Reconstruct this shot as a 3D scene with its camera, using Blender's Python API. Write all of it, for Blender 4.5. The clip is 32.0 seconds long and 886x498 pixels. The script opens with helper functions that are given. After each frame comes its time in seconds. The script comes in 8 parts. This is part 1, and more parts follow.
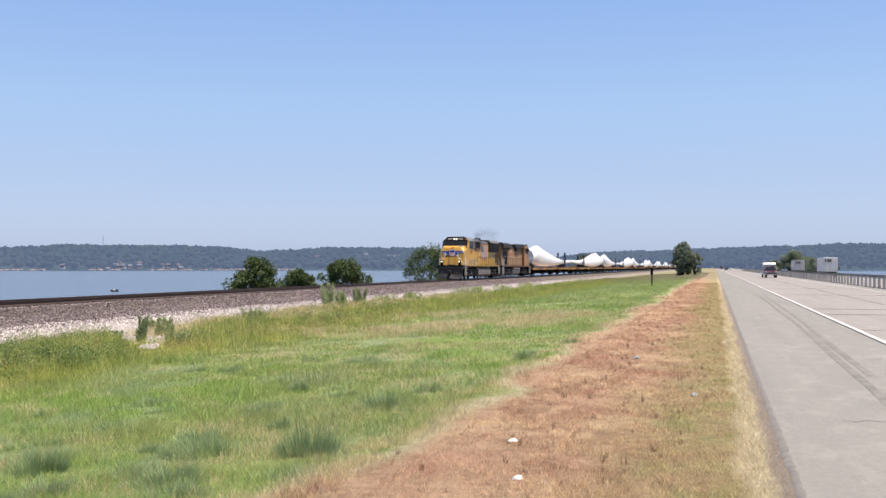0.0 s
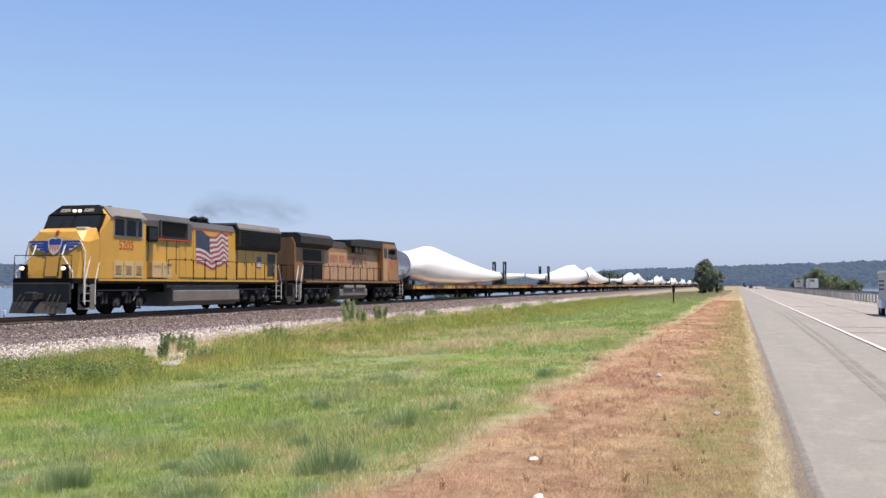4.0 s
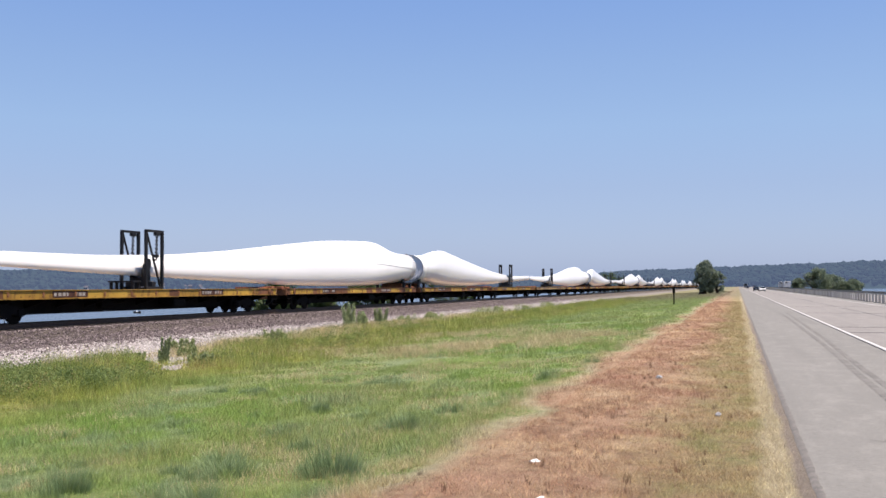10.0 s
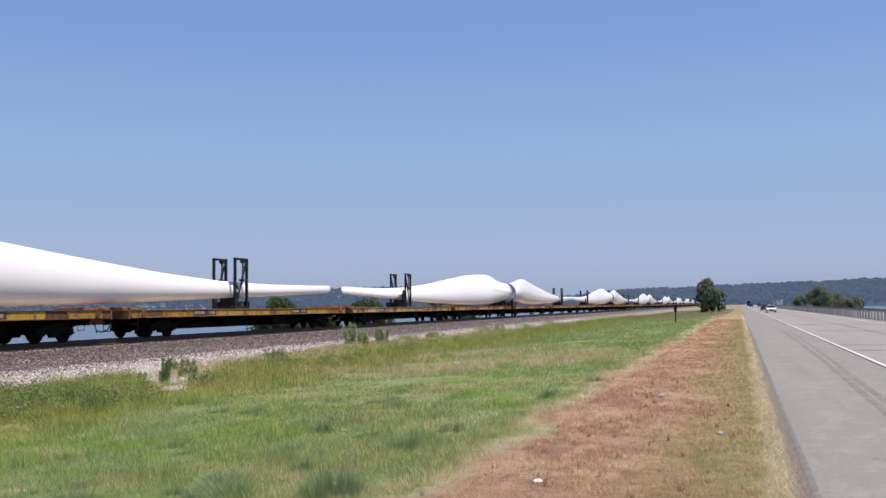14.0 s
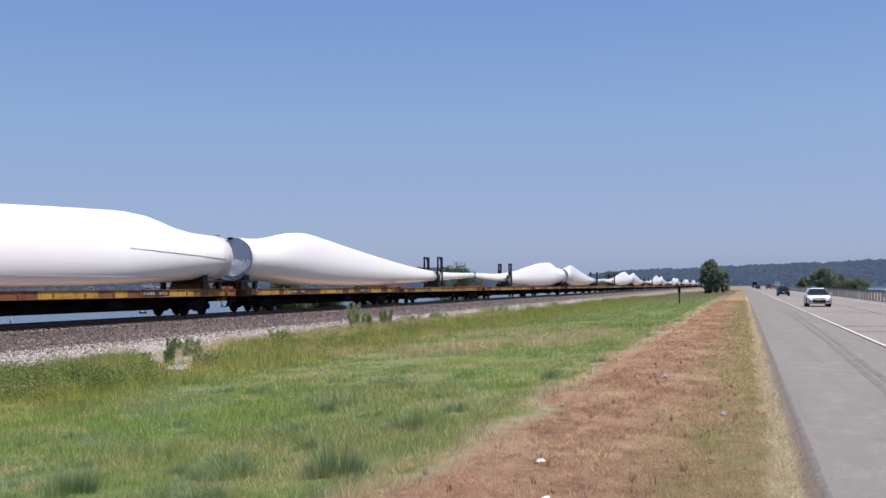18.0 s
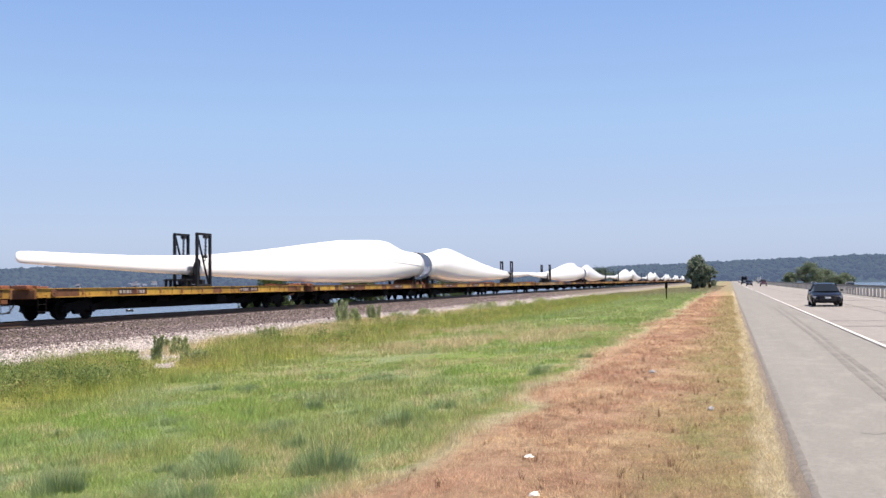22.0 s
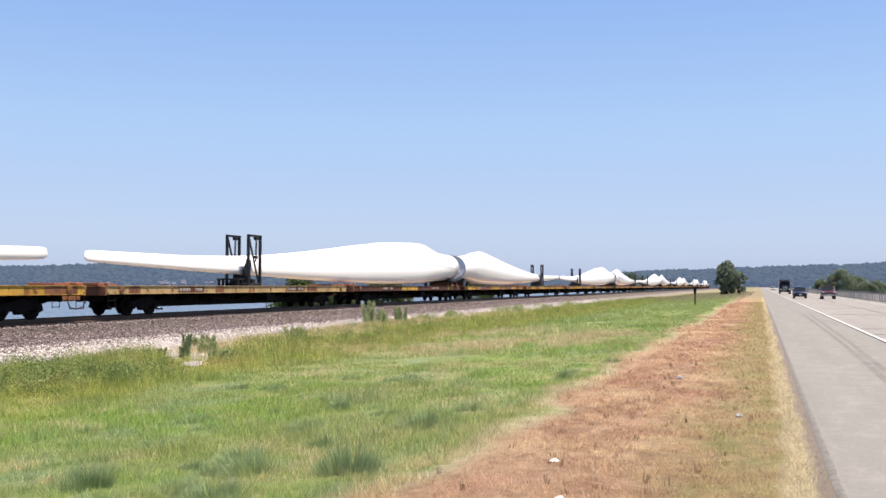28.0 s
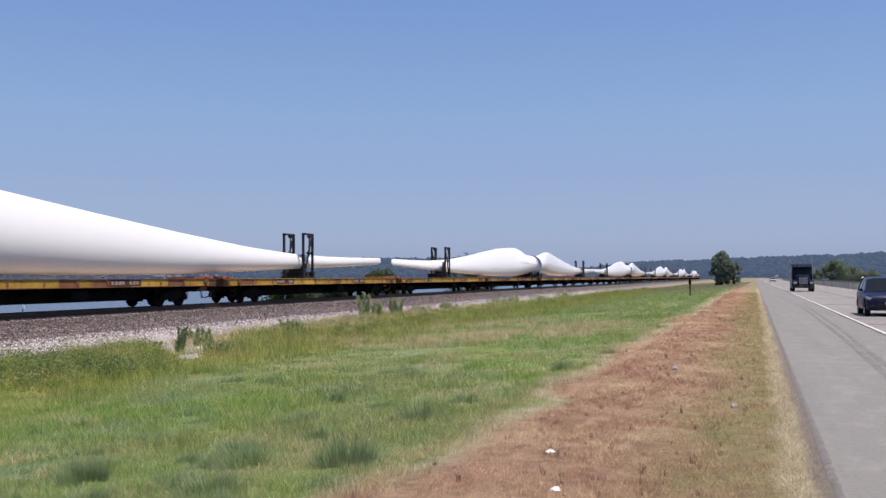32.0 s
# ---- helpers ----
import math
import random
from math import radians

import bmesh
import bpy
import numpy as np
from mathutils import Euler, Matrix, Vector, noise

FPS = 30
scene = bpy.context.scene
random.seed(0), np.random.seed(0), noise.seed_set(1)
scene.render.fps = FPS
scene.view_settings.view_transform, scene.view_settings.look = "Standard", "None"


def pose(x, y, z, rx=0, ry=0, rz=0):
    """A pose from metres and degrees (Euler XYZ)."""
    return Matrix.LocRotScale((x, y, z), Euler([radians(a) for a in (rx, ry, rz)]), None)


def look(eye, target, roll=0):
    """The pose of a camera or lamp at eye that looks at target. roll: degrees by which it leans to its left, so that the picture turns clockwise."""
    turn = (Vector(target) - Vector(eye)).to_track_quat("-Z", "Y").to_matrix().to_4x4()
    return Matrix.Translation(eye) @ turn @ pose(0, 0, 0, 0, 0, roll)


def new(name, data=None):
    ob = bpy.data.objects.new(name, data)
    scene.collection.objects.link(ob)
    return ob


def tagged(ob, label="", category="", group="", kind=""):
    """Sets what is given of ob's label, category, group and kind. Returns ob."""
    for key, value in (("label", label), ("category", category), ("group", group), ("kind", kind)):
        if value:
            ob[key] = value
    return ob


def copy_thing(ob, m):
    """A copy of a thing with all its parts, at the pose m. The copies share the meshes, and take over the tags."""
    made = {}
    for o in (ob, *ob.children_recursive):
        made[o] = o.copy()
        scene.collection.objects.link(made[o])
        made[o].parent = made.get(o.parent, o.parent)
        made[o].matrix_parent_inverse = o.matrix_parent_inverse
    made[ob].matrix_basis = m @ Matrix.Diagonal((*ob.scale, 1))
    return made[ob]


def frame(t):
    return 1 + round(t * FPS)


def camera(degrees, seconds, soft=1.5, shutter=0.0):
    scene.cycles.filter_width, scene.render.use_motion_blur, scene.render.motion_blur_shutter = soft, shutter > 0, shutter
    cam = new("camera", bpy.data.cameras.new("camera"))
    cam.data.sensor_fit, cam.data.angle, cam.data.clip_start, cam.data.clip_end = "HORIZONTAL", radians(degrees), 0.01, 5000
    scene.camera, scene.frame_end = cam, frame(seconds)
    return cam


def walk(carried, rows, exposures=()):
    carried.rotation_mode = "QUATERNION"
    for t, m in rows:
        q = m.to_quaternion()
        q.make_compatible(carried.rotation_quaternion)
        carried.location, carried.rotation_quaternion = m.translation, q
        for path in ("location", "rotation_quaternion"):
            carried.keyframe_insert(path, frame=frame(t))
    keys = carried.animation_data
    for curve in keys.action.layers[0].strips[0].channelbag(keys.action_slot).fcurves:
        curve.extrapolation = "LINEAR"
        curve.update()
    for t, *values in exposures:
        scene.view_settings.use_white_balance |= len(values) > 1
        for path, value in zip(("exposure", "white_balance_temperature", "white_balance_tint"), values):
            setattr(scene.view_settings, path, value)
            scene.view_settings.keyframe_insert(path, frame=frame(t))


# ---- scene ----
cam = camera(48.5, 32.0, soft=1.5, shutter=0.12)
PATH = [
    (0.0, pose(0, 0, 1.65, 91.070, -0.002, 15.479)),
    (0.5, pose(0, 0, 1.65, 90.969, -0.151, 15.651)),
    (1.0, pose(0, 0, 1.65, 91.299, -0.201, 15.658)),
    (1.5, pose(0, 0, 1.65, 91.609, -0.349, 15.684)),
    (2.0, pose(0, 0, 1.65, 91.461, -0.451, 15.883)),
    (2.5, pose(0, 0, 1.65, 91.400, -0.264, 15.975)),
    (3.0, pose(0, 0, 1.65, 91.531, -0.038, 15.960)),
    (3.5, pose(0, 0, 1.65, 91.680, 0.053, 16.153)),
    (4.0, pose(0, 0, 1.65, 92.073, -0.081, 16.677)),
    (4.5, pose(0, 0, 1.65, 92.265, -0.061, 17.232)),
    (6.5, pose(0, 0, 1.65, 92.140, 0.125, 17.063)),
    (7.0, pose(0, 0, 1.65, 92.101, 0.226, 16.911)),
    (7.5, pose(0, 0, 1.65, 92.152, 0.132, 16.654)),
    (8.0, pose(0, 0, 1.65, 92.280, 0.175, 17.006)),
    (8.5, pose(0, 0, 1.65, 92.278, 0.283, 17.140)),
    (9.0, pose(0, 0, 1.65, 92.210, 0.404, 17.124)),
    (9.5, pose(0, 0, 1.65, 92.223, 0.523, 16.951)),
    (10.0, pose(0, 0, 1.65, 92.235, 0.315, 16.690)),
    (10.5, pose(0, 0, 1.65, 92.213, 0.268, 16.722)),
    (11.0, pose(0, 0, 1.65, 92.144, 0.315, 16.610)),
    (11.5, pose(0, 0, 1.65, 92.093, 0.383, 16.938)),
    (12.0, pose(0, 0, 1.65, 92.439, 0.293, 16.894)),
    (12.5, pose(0, 0, 1.65, 92.618, 0.422, 17.312)),
    (13.0, pose(0, 0, 1.65, 92.825, 0.678, 17.033)),
    (13.5, pose(0, 0, 1.65, 93.364, 0.607, 16.877)),
    (15.5, pose(0, 0, 1.65, 93.081, 0.541, 16.544)),
    (16.0, pose(0, 0, 1.65, 92.780, 0.328, 16.814)),
    (16.5, pose(0, 0, 1.65, 92.483, 0.364, 17.054)),
    (17.0, pose(0, 0, 1.65, 92.287, 0.453, 17.248)),
    (17.5, pose(0, 0, 1.65, 92.321, 0.463, 17.096)),
    (18.0, pose(0, 0, 1.65, 92.219, 0.420, 16.983)),
    (18.5, pose(0, 0, 1.65, 92.128, 0.377, 16.662)),
    (19.0, pose(0, 0, 1.65, 92.262, 0.391, 16.600)),
    (19.5, pose(0, 0, 1.65, 92.533, 0.427, 16.448)),
    (20.0, pose(0, 0, 1.65, 92.542, 0.451, 16.606)),
    (20.5, pose(0, 0, 1.65, 92.227, 0.695, 16.632)),
    (21.0, pose(0, 0, 1.65, 92.036, 0.701, 16.433)),
    (21.5, pose(0, 0, 1.65, 92.061, 0.760, 16.325)),
    (22.0, pose(0, 0, 1.65, 92.011, 0.660, 16.272)),
    (22.5, pose(0, 0, 1.65, 91.914, 0.578, 16.246)),
    (23.0, pose(0, 0, 1.65, 92.251, 0.567, 16.037)),
    (23.5, pose(0, 0, 1.65, 92.259, 0.409, 16.326)),
    (24.0, pose(0, 0, 1.65, 92.304, 0.353, 16.176)),
    (24.5, pose(0, 0, 1.65, 92.170, 0.210, 16.582)),
    (25.0, pose(0, 0, 1.65, 92.098, 0.153, 16.595)),
    (25.5, pose(0, 0, 1.65, 91.995, 0.291, 16.052)),
    (27.5, pose(0, 0, 1.65, 91.996, -0.129, 17.094)),
    (28.0, pose(0, 0, 1.65, 92.145, -0.090, 17.853)),
    (28.5, pose(0, 0, 1.65, 92.085, -0.102, 17.895)),
    (29.0, pose(0, 0, 1.65, 91.991, -0.197, 17.955)),
    (29.5, pose(0, 0, 1.65, 91.981, -0.160, 17.953)),
    (30.0, pose(0, 0, 1.65, 91.982, -0.014, 17.808)),
    (30.5, pose(0, 0, 1.65, 92.102, -0.025, 17.584)),
    (31.0, pose(0, 0, 1.65, 91.861, 0.130, 17.678)),
    (31.5, pose(0, 0, 1.65, 91.471, 0.068, 17.799)),
    (32.0, pose(0, 0, 1.65, 91.673, 0.157, 17.581)),
]
EXPOSURES = [(0, 1.04, 6767, 15.7), (1, 1.07, 6794, 15.5), (2, 1.05, 6776, 15.6), (3, 1.07, 6794, 15.5), (4, 1.02, 6750, 15.8), (4.6, 0.97, 6706, 16.1), (6.5, 0.90, 6640, 16.5), (7, 0.52, 6310, 18.3), (7.6, 0.6, 6380, 17.9), (8, 0.74, 6574, 16.8), (8.5, 1.0, 6732, 15.9), (9, 1.02, 6750, 15.8), (9.5, 0.97, 6706, 16.1), (10, 0.82, 6574, 16.8), (10.6, 0.6, 6380, 17.9), (11, 0.52, 6310, 18.3), (13.4, 0.52, 6310, 18.3), (14.6, 0.82, 6574, 16.8), (15.5, 1.02, 6750, 15.8), (16, 0.92, 6662, 16.3), (16.6, 0.67, 6442, 17.5), (17, 0.57, 6354, 18.1), (17.6, 0.52, 6310, 18.3), (19.8, 0.52, 6310, 18.3), (20.05, 0.64, 6400, 17.9), (20.5, 0.94, 6679, 16.2), (21, 1.08, 6800, 15.5), (22, 1.04, 6767, 15.7), (22.5, 0.82, 6574, 16.8), (23, 0.57, 6354, 18.1), (23.5, 0.52, 6310, 18.3), (24.4, 0.54, 6310, 18.3), (25.0, 0.52, 6310, 18.3), (25.4, 0.55, 6310, 18.3), (26.5, 0.82, 6574, 16.8), (27.5, 1.12, 6838, 15.3), (28, 1.12, 6838, 15.3), (28.4, 0.82, 6574, 16.8), (28.8, 0.57, 6354, 18.1), (29.2, 0.52, 6310, 18.3), (30.3, 0.52, 6310, 18.3), (31.0, 0.63, 6310, 18.3), (31.6, 0.56, 6310, 18.3), (32, 0.52, 6310, 18.3)]
walk(cam, PATH, EXPOSURES)

# ---- light ----
SUN_ELEVATION, SUN_AZIMUTH = 73.0, 99.0   # degrees; azimuth clockwise from +Y
world = bpy.data.worlds.new("world")
scene.world = world
world.use_nodes = True
wn = world.node_tree
sky = wn.nodes.new("ShaderNodeTexSky")
sky.sky_type = "NISHITA"
sky.sun_disc = False
sky.sun_elevation, sky.sun_rotation = radians(SUN_ELEVATION), radians(SUN_AZIMUTH)
sky.altitude, sky.air_density, sky.dust_density, sky.ozone_density = 150, 1.0, 1.3, 3.0
haze = wn.nodes.new("ShaderNodeMix")       # summer haze evens out the blue of the sky
haze.data_type = "RGBA"
haze.inputs[0].default_value = 0.60
haze.inputs[7].default_value = (2.45, 4.0, 6.8, 1)
wn.links.new(sky.outputs["Color"], haze.inputs[6])
# the haze is warmer and paler low down, the blue deeper high up
up = wn.nodes.new("ShaderNodeSeparateXYZ")
wn.links.new(wn.nodes.new("ShaderNodeTexCoord").outputs["Generated"], up.inputs[0])
band = wn.nodes.new("ShaderNodeValToRGB")
band.color_ramp.elements[0].position, band.color_ramp.elements[0].color = 0.03, (0.90, 0.83, 0.795, 1)
band.color_ramp.elements[1].position, band.color_ramp.elements[1].color = 0.36, (0.62, 0.69, 0.80, 1)
for at_, tone in ((0.10, (0.87, 0.805, 0.775)), (0.16, (0.85, 0.84, 0.805)), (0.22, (0.77, 0.79, 0.80)), (0.28, (0.67, 0.73, 0.805))):
    band.color_ramp.elements.new(at_).color = (*tone, 1)
wn.links.new(up.outputs["Z"], band.inputs["Fac"])
toned = wn.nodes.new("ShaderNodeMix")
toned.data_type, toned.blend_type = "RGBA", "MULTIPLY"
toned.inputs[0].default_value = 1.0
wn.links.new(haze.outputs[2], toned.inputs[6])
wn.links.new(band.outputs["Color"], toned.inputs[7])
wn.links.new(toned.outputs[2], wn.nodes["Background"].inputs["Color"])
wn.nodes["Background"].inputs["Strength"].default_value = 0.0894
sun = new("sun", bpy.data.lights.new("sun", "SUN"))
sun.data.energy, sun.data.angle, sun.data.color = 4.8, radians(0.53), (1.0, 0.915, 0.79)
e, a = radians(SUN_ELEVATION), radians(SUN_AZIMUTH)
sun.matrix_world = look((60 * math.cos(e) * math.sin(a), 60 * math.cos(e) * math.cos(a), 60 * math.sin(e)), (0, 0, 0))


# ---- materials ----
def shader(name, rough=0.7, metal=0.0, spec=0.5):
    m = bpy.data.materials.new(name)
    m.use_nodes = True
    b = m.node_tree.nodes["Principled BSDF"]
    b.inputs["Roughness"].default_value, b.inputs["Metallic"].default_value = rough, metal
    b.inputs["Specular IOR Level"].default_value = spec
    return m, m.node_tree, b


def nd(tree, kind, **values):
    n = tree.nodes.new(kind)
    for k, v in values.items():
        n.inputs[k].default_value = v
    return n


def coords(tree, scale=1.0, world_space=False):
    if world_space:
        c = tree.nodes.new("ShaderNodeNewGeometry").outputs["Position"]
    else:
        c = tree.nodes.new("ShaderNodeTexCoord").outputs["Object"]
    mp = nd(tree, "ShaderNodeMapping")
    mp.inputs["Scale"].default_value = scale if isinstance(scale, tuple) else (scale,) * 3
    tree.links.new(c, mp.inputs["Vector"])
    return mp.outputs["Vector"]


def noise_fac(tree, vec, scale, detail=6.0, rough=0.6, low=0.35, high=0.65):
    n = nd(tree, "ShaderNodeTexNoise", Scale=scale, Detail=detail, Roughness=rough)
    tree.links.new(vec, n.inputs["Vector"])
    r = nd(tree, "ShaderNodeMapRange", **{"From Min": low, "From Max": high})
    tree.links.new(n.outputs["Fac"], r.inputs["Value"])
    return r.outputs["Result"]


def mixed(tree, fac, a, b):
    """The mix of two colours, each a tuple or a socket."""
    m = tree.nodes.new("ShaderNodeMix")
    m.data_type = "RGBA"
    for sock, v in ((m.inputs[0], fac), (m.inputs[6], a), (m.inputs[7], b)):
        if isinstance(v, (int, float)):
            sock.default_value = v
        elif isinstance(v, tuple):
            sock.default_value = (*v, 1.0)
        else:
            tree.links.new(v, sock)
    return m.outputs[2]


def scaled(tree, value, k):
    n = tree.nodes.new("ShaderNodeMath")
    n.operation = "MULTIPLY"
    n.inputs[1].default_value = k
    tree.links.new(value, n.inputs[0])
    return n.outputs[0]


def bump(tree, b, height, strength=0.3, distance=0.02):
    n = nd(tree, "ShaderNodeBump", Strength=strength, Distance=distance)
    tree.links.new(height, n.inputs["Height"])
    tree.links.new(n.outputs["Normal"], b.inputs["Normal"])


def see_through(t, b, colour, amount):
    """Lets part of the light through thin leaves."""
    tr = t.nodes.new("ShaderNodeBsdfTranslucent")
    mx = t.nodes.new("ShaderNodeMixShader")
    mx.inputs[0].default_value = amount
    t.links.new(colour, tr.inputs["Color"])
    t.links.new(b.outputs[0], mx.inputs[1])
    t.links.new(tr.outputs[0], mx.inputs[2])
    t.links.new(mx.outputs[0], t.nodes["Material Output"].inputs["Surface"])


def worn(name, main, stain, rough=0.6, metal=0.0, scale=0.6, grain=14.0, amount=0.6, bumpy=0.15, spec=0.4, vary=0.0, streak=1.0, mottle=1.0):
    """A painted or raw surface with stains at two scales and fine relief."""
    m, t, b = shader(name, rough, metal, spec)
    vec = coords(t, (1.0, 1.0, streak))
    big = noise_fac(t, vec, scale, 8.0, 0.65, 0.42, 0.72)
    fine = noise_fac(t, vec, grain, 5.0, 0.6, 0.3, 0.8)
    col = mixed(t, fine, tuple(c * (1 - 0.12 * mottle) for c in main), tuple(min(1, c * (1 + 0.08 * mottle)) for c in main))
    amt = nd(t, "ShaderNodeMath")
    amt.operation = "MULTIPLY"
    amt.inputs[1].default_value = amount
    t.links.new(big, amt.inputs[0])
    col = mixed(t, amt.outputs[0], col, stain)
    if vary:
        info = t.nodes.new("ShaderNodeObjectInfo")
        hsv = nd(t, "ShaderNodeHueSaturation")
        r = nd(t, "ShaderNodeMapRange", **{"To Min": 1 - vary, "To Max": 1 + vary})
        t.links.new(info.outputs["Random"], r.inputs["Value"])
        t.links.new(r.outputs["Result"], hsv.inputs["Value"])
        t.links.new(col, hsv.inputs["Color"])
        col = hsv.outputs["Color"]
    t.links.new(col, b.inputs["Base Color"])
    bump(t, b, fine, bumpy, 0.01)
    return m


def glass(name, tint=(0.012, 0.015, 0.018)):
    m, t, b = shader(name, 0.08, 0.0, 0.12)
    b.inputs["Base Color"].default_value = (*tint, 1)
    return m


def glow(name, colour, strength):
    m, t, b = shader(name, 0.3)
    b.inputs["Base Color"].default_value = (0.8, 0.8, 0.8, 1)
    b.inputs["Emission Color"].default_value = (*colour, 1)
    b.inputs["Emission Strength"].default_value = strength
    return m


def leafy(name, dark, light, scale=0.5):
    m, t, b = shader(name, 0.6, 0.0, 0.25)
    geo = t.nodes.new("ShaderNodeNewGeometry")
    big = noise_fac(t, coords(t), scale, 3.0)
    c = mixed(t, big, dark, light)
    hsv = nd(t, "ShaderNodeHueSaturation")
    r = nd(t, "ShaderNodeMapRange", **{"To Min": 0.75, "To Max": 1.35})
    t.links.new(geo.outputs["Random Per Island"], r.inputs["Value"])
    t.links.new(r.outputs["Result"], hsv.inputs["Value"])
    t.links.new(c, hsv.inputs["Color"])
    t.links.new(hsv.outputs["Color"], b.inputs["Base Color"])
    see_through(t, b, hsv.outputs["Color"], 0.35)
    return m


def rusted(name, paint, rust, dark, vary=0.15, share=0.5):
    """Old paint eaten by rust: broad stains, small spots and dark runs from the top edge."""
    m, t, b = shader(name, 0.72, 0.0, 0.25)
    info = t.nodes.new("ShaderNodeObjectInfo")
    shift = t.nodes.new("ShaderNodeVectorMath")
    shift.operation = "ADD"
    t.links.new(coords(t), shift.inputs[0])
    far = t.nodes.new("ShaderNodeMath")
    far.operation = "MULTIPLY"
    far.inputs[1].default_value = 60.0
    t.links.new(info.outputs["Random"], far.inputs[0])
    t.links.new(far.outputs[0], shift.inputs[1])
    vec = shift.outputs[0]
    runs = nd(t, "ShaderNodeMapping")
    runs.inputs["Scale"].default_value = (1.0, 1.0, 0.22)
    t.links.new(vec, runs.inputs["Vector"])
    c = mixed(t, noise_fac(t, vec, 0.5, 3.0, 0.5, 0.35, 0.65), paint, tuple(v * 0.72 for v in paint))
    c = mixed(t, noise_fac(t, vec, 0.9, 8.0, 0.72, 0.62 - 0.2 * share, 0.72 - 0.16 * share), c, rust)
    c = mixed(t, noise_fac(t, runs.outputs["Vector"], 4.5, 6.0, 0.7, 0.54, 0.68), c, tuple(v * 0.7 for v in rust))
    c = mixed(t, noise_fac(t, vec, 7.0, 4.0, 0.6, 0.60, 0.70), c, dark)
    hsv = nd(t, "ShaderNodeHueSaturation")
    r = nd(t, "ShaderNodeMapRange", **{"To Min": 1 - vary, "To Max": 1 + vary})
    t.links.new(info.outputs["Random"], r.inputs["Value"])
    t.links.new(r.outputs["Result"], hsv.inputs["Value"])
    t.links.new(c, hsv.inputs["Color"])
    t.links.new(hsv.outputs["Color"], b.inputs["Base Color"])
    bump(t, b, noise_fac(t, vec, 18.0), 0.3, 0.01)
    return m


YELLOW = worn("loco_yellow", (0.455, 0.258, 0.042), (0.25, 0.135, 0.034), 0.42, scale=0.35, amount=0.35, streak=0.3)
YELLOW_FADED = worn("faded_loco_yellow", (0.270, 0.135, 0.052), (0.085, 0.045, 0.030), 0.55, scale=0.5, amount=0.85, streak=0.3)
GREY_ROOF = worn("loco_grey", (0.067, 0.067, 0.067), (0.032, 0.030, 0.027), 0.6, scale=0.5, amount=0.6)
DARK = worn("black_underframe", (0.007, 0.0066, 0.007), (0.018, 0.0145, 0.013), 0.8, scale=1.2, amount=0.6, bumpy=0.3, spec=0.06)
SILVER = worn("silver_paint", (0.304, 0.296, 0.280), (0.112, 0.096, 0.080), 0.5, scale=0.8, amount=0.5)
TANK = worn("dusty_tank", (0.136, 0.124, 0.112), (0.056, 0.048, 0.040), 0.6, scale=0.8, amount=0.6)
RAILWHITE = worn("white_handrail", (0.576, 0.576, 0.544), (0.240, 0.216, 0.160), 0.5, amount=0.4)
RED = worn("red_paint", (0.330, 0.040, 0.024), (0.200, 0.040, 0.024), 0.4, amount=0.3)
BLUE = worn("blue_paint", (0.016, 0.034, 0.165), (0.011, 0.018, 0.075), 0.4, amount=0.3)
WHITE = worn("white_paint", (0.75, 0.75, 0.74), (0.5, 0.48, 0.44), 0.35, amount=0.3)
CAR_YELLOW = rusted("flatcar_yellow", (0.44, 0.255, 0.045), (0.17, 0.075, 0.030), (0.035, 0.022, 0.016), 0.15, 0.45)
CAR_BROWN = rusted("flatcar_brown", (0.21, 0.092, 0.042), (0.105, 0.048, 0.028), (0.03, 0.02, 0.016), 0.2, 0.6)
CAR_PALE = rusted("flatcar_pale", (0.40, 0.285, 0.13), (0.19, 0.085, 0.04), (0.05, 0.03, 0.022), 0.1, 0.4)
CAR_DARK = rusted("flatcar_maroon", (0.090, 0.038, 0.026), (0.060, 0.028, 0.020), (0.02, 0.014, 0.012), 0.1, 0.6)
MARKWHITE = worn("faded_mark_paint", (0.36, 0.33, 0.29), (0.20, 0.15, 0.11), 0.7, amount=0.8, scale=3.0)
PATCH = rusted("flatcar_patch", (0.50, 0.305, 0.050), (0.20, 0.09, 0.035), (0.05, 0.03, 0.02), 0.12, 0.3)
PLANK = worn("deck_planks", (0.34, 0.235, 0.145), (0.12, 0.08, 0.055), 0.85, scale=0.8, amount=0.8, bumpy=0.4)
RUST = worn("rusty_steel", (0.240, 0.096, 0.040), (0.080, 0.036, 0.020), 0.8, scale=1.5, amount=0.8, bumpy=0.3)
ORANGE = worn("orange_strap_gear", (0.27, 0.095, 0.042), (0.13, 0.05, 0.028), 0.7, amount=0.6)
RACK = worn("black_rack_steel", (0.012, 0.013, 0.016), (0.035, 0.03, 0.027), 0.55, amount=0.5, spec=0.2)
BLADE = worn("white_gelcoat", (0.80, 0.79, 0.765), (0.76, 0.745, 0.715), 0.16, scale=0.08, grain=1.0, amount=0.5, bumpy=0.0, spec=0.5, mottle=0.15)
ROOTCOVER = worn("grey_root_cover", (0.50, 0.54, 0.60), (0.58, 0.61, 0.66), 0.5, 0.0, scale=1.5, amount=0.6, bumpy=0.1)
FOIL = worn("silver_foil", (0.80, 0.81, 0.83), (0.5, 0.54, 0.62), 0.35, 0.25, scale=6.0, amount=0.7, bumpy=0.8)
RAILTOP = worn("rail_steel", (0.080, 0.048, 0.036), (0.040, 0.028, 0.024), 0.45, 0.5, amount=0.5)
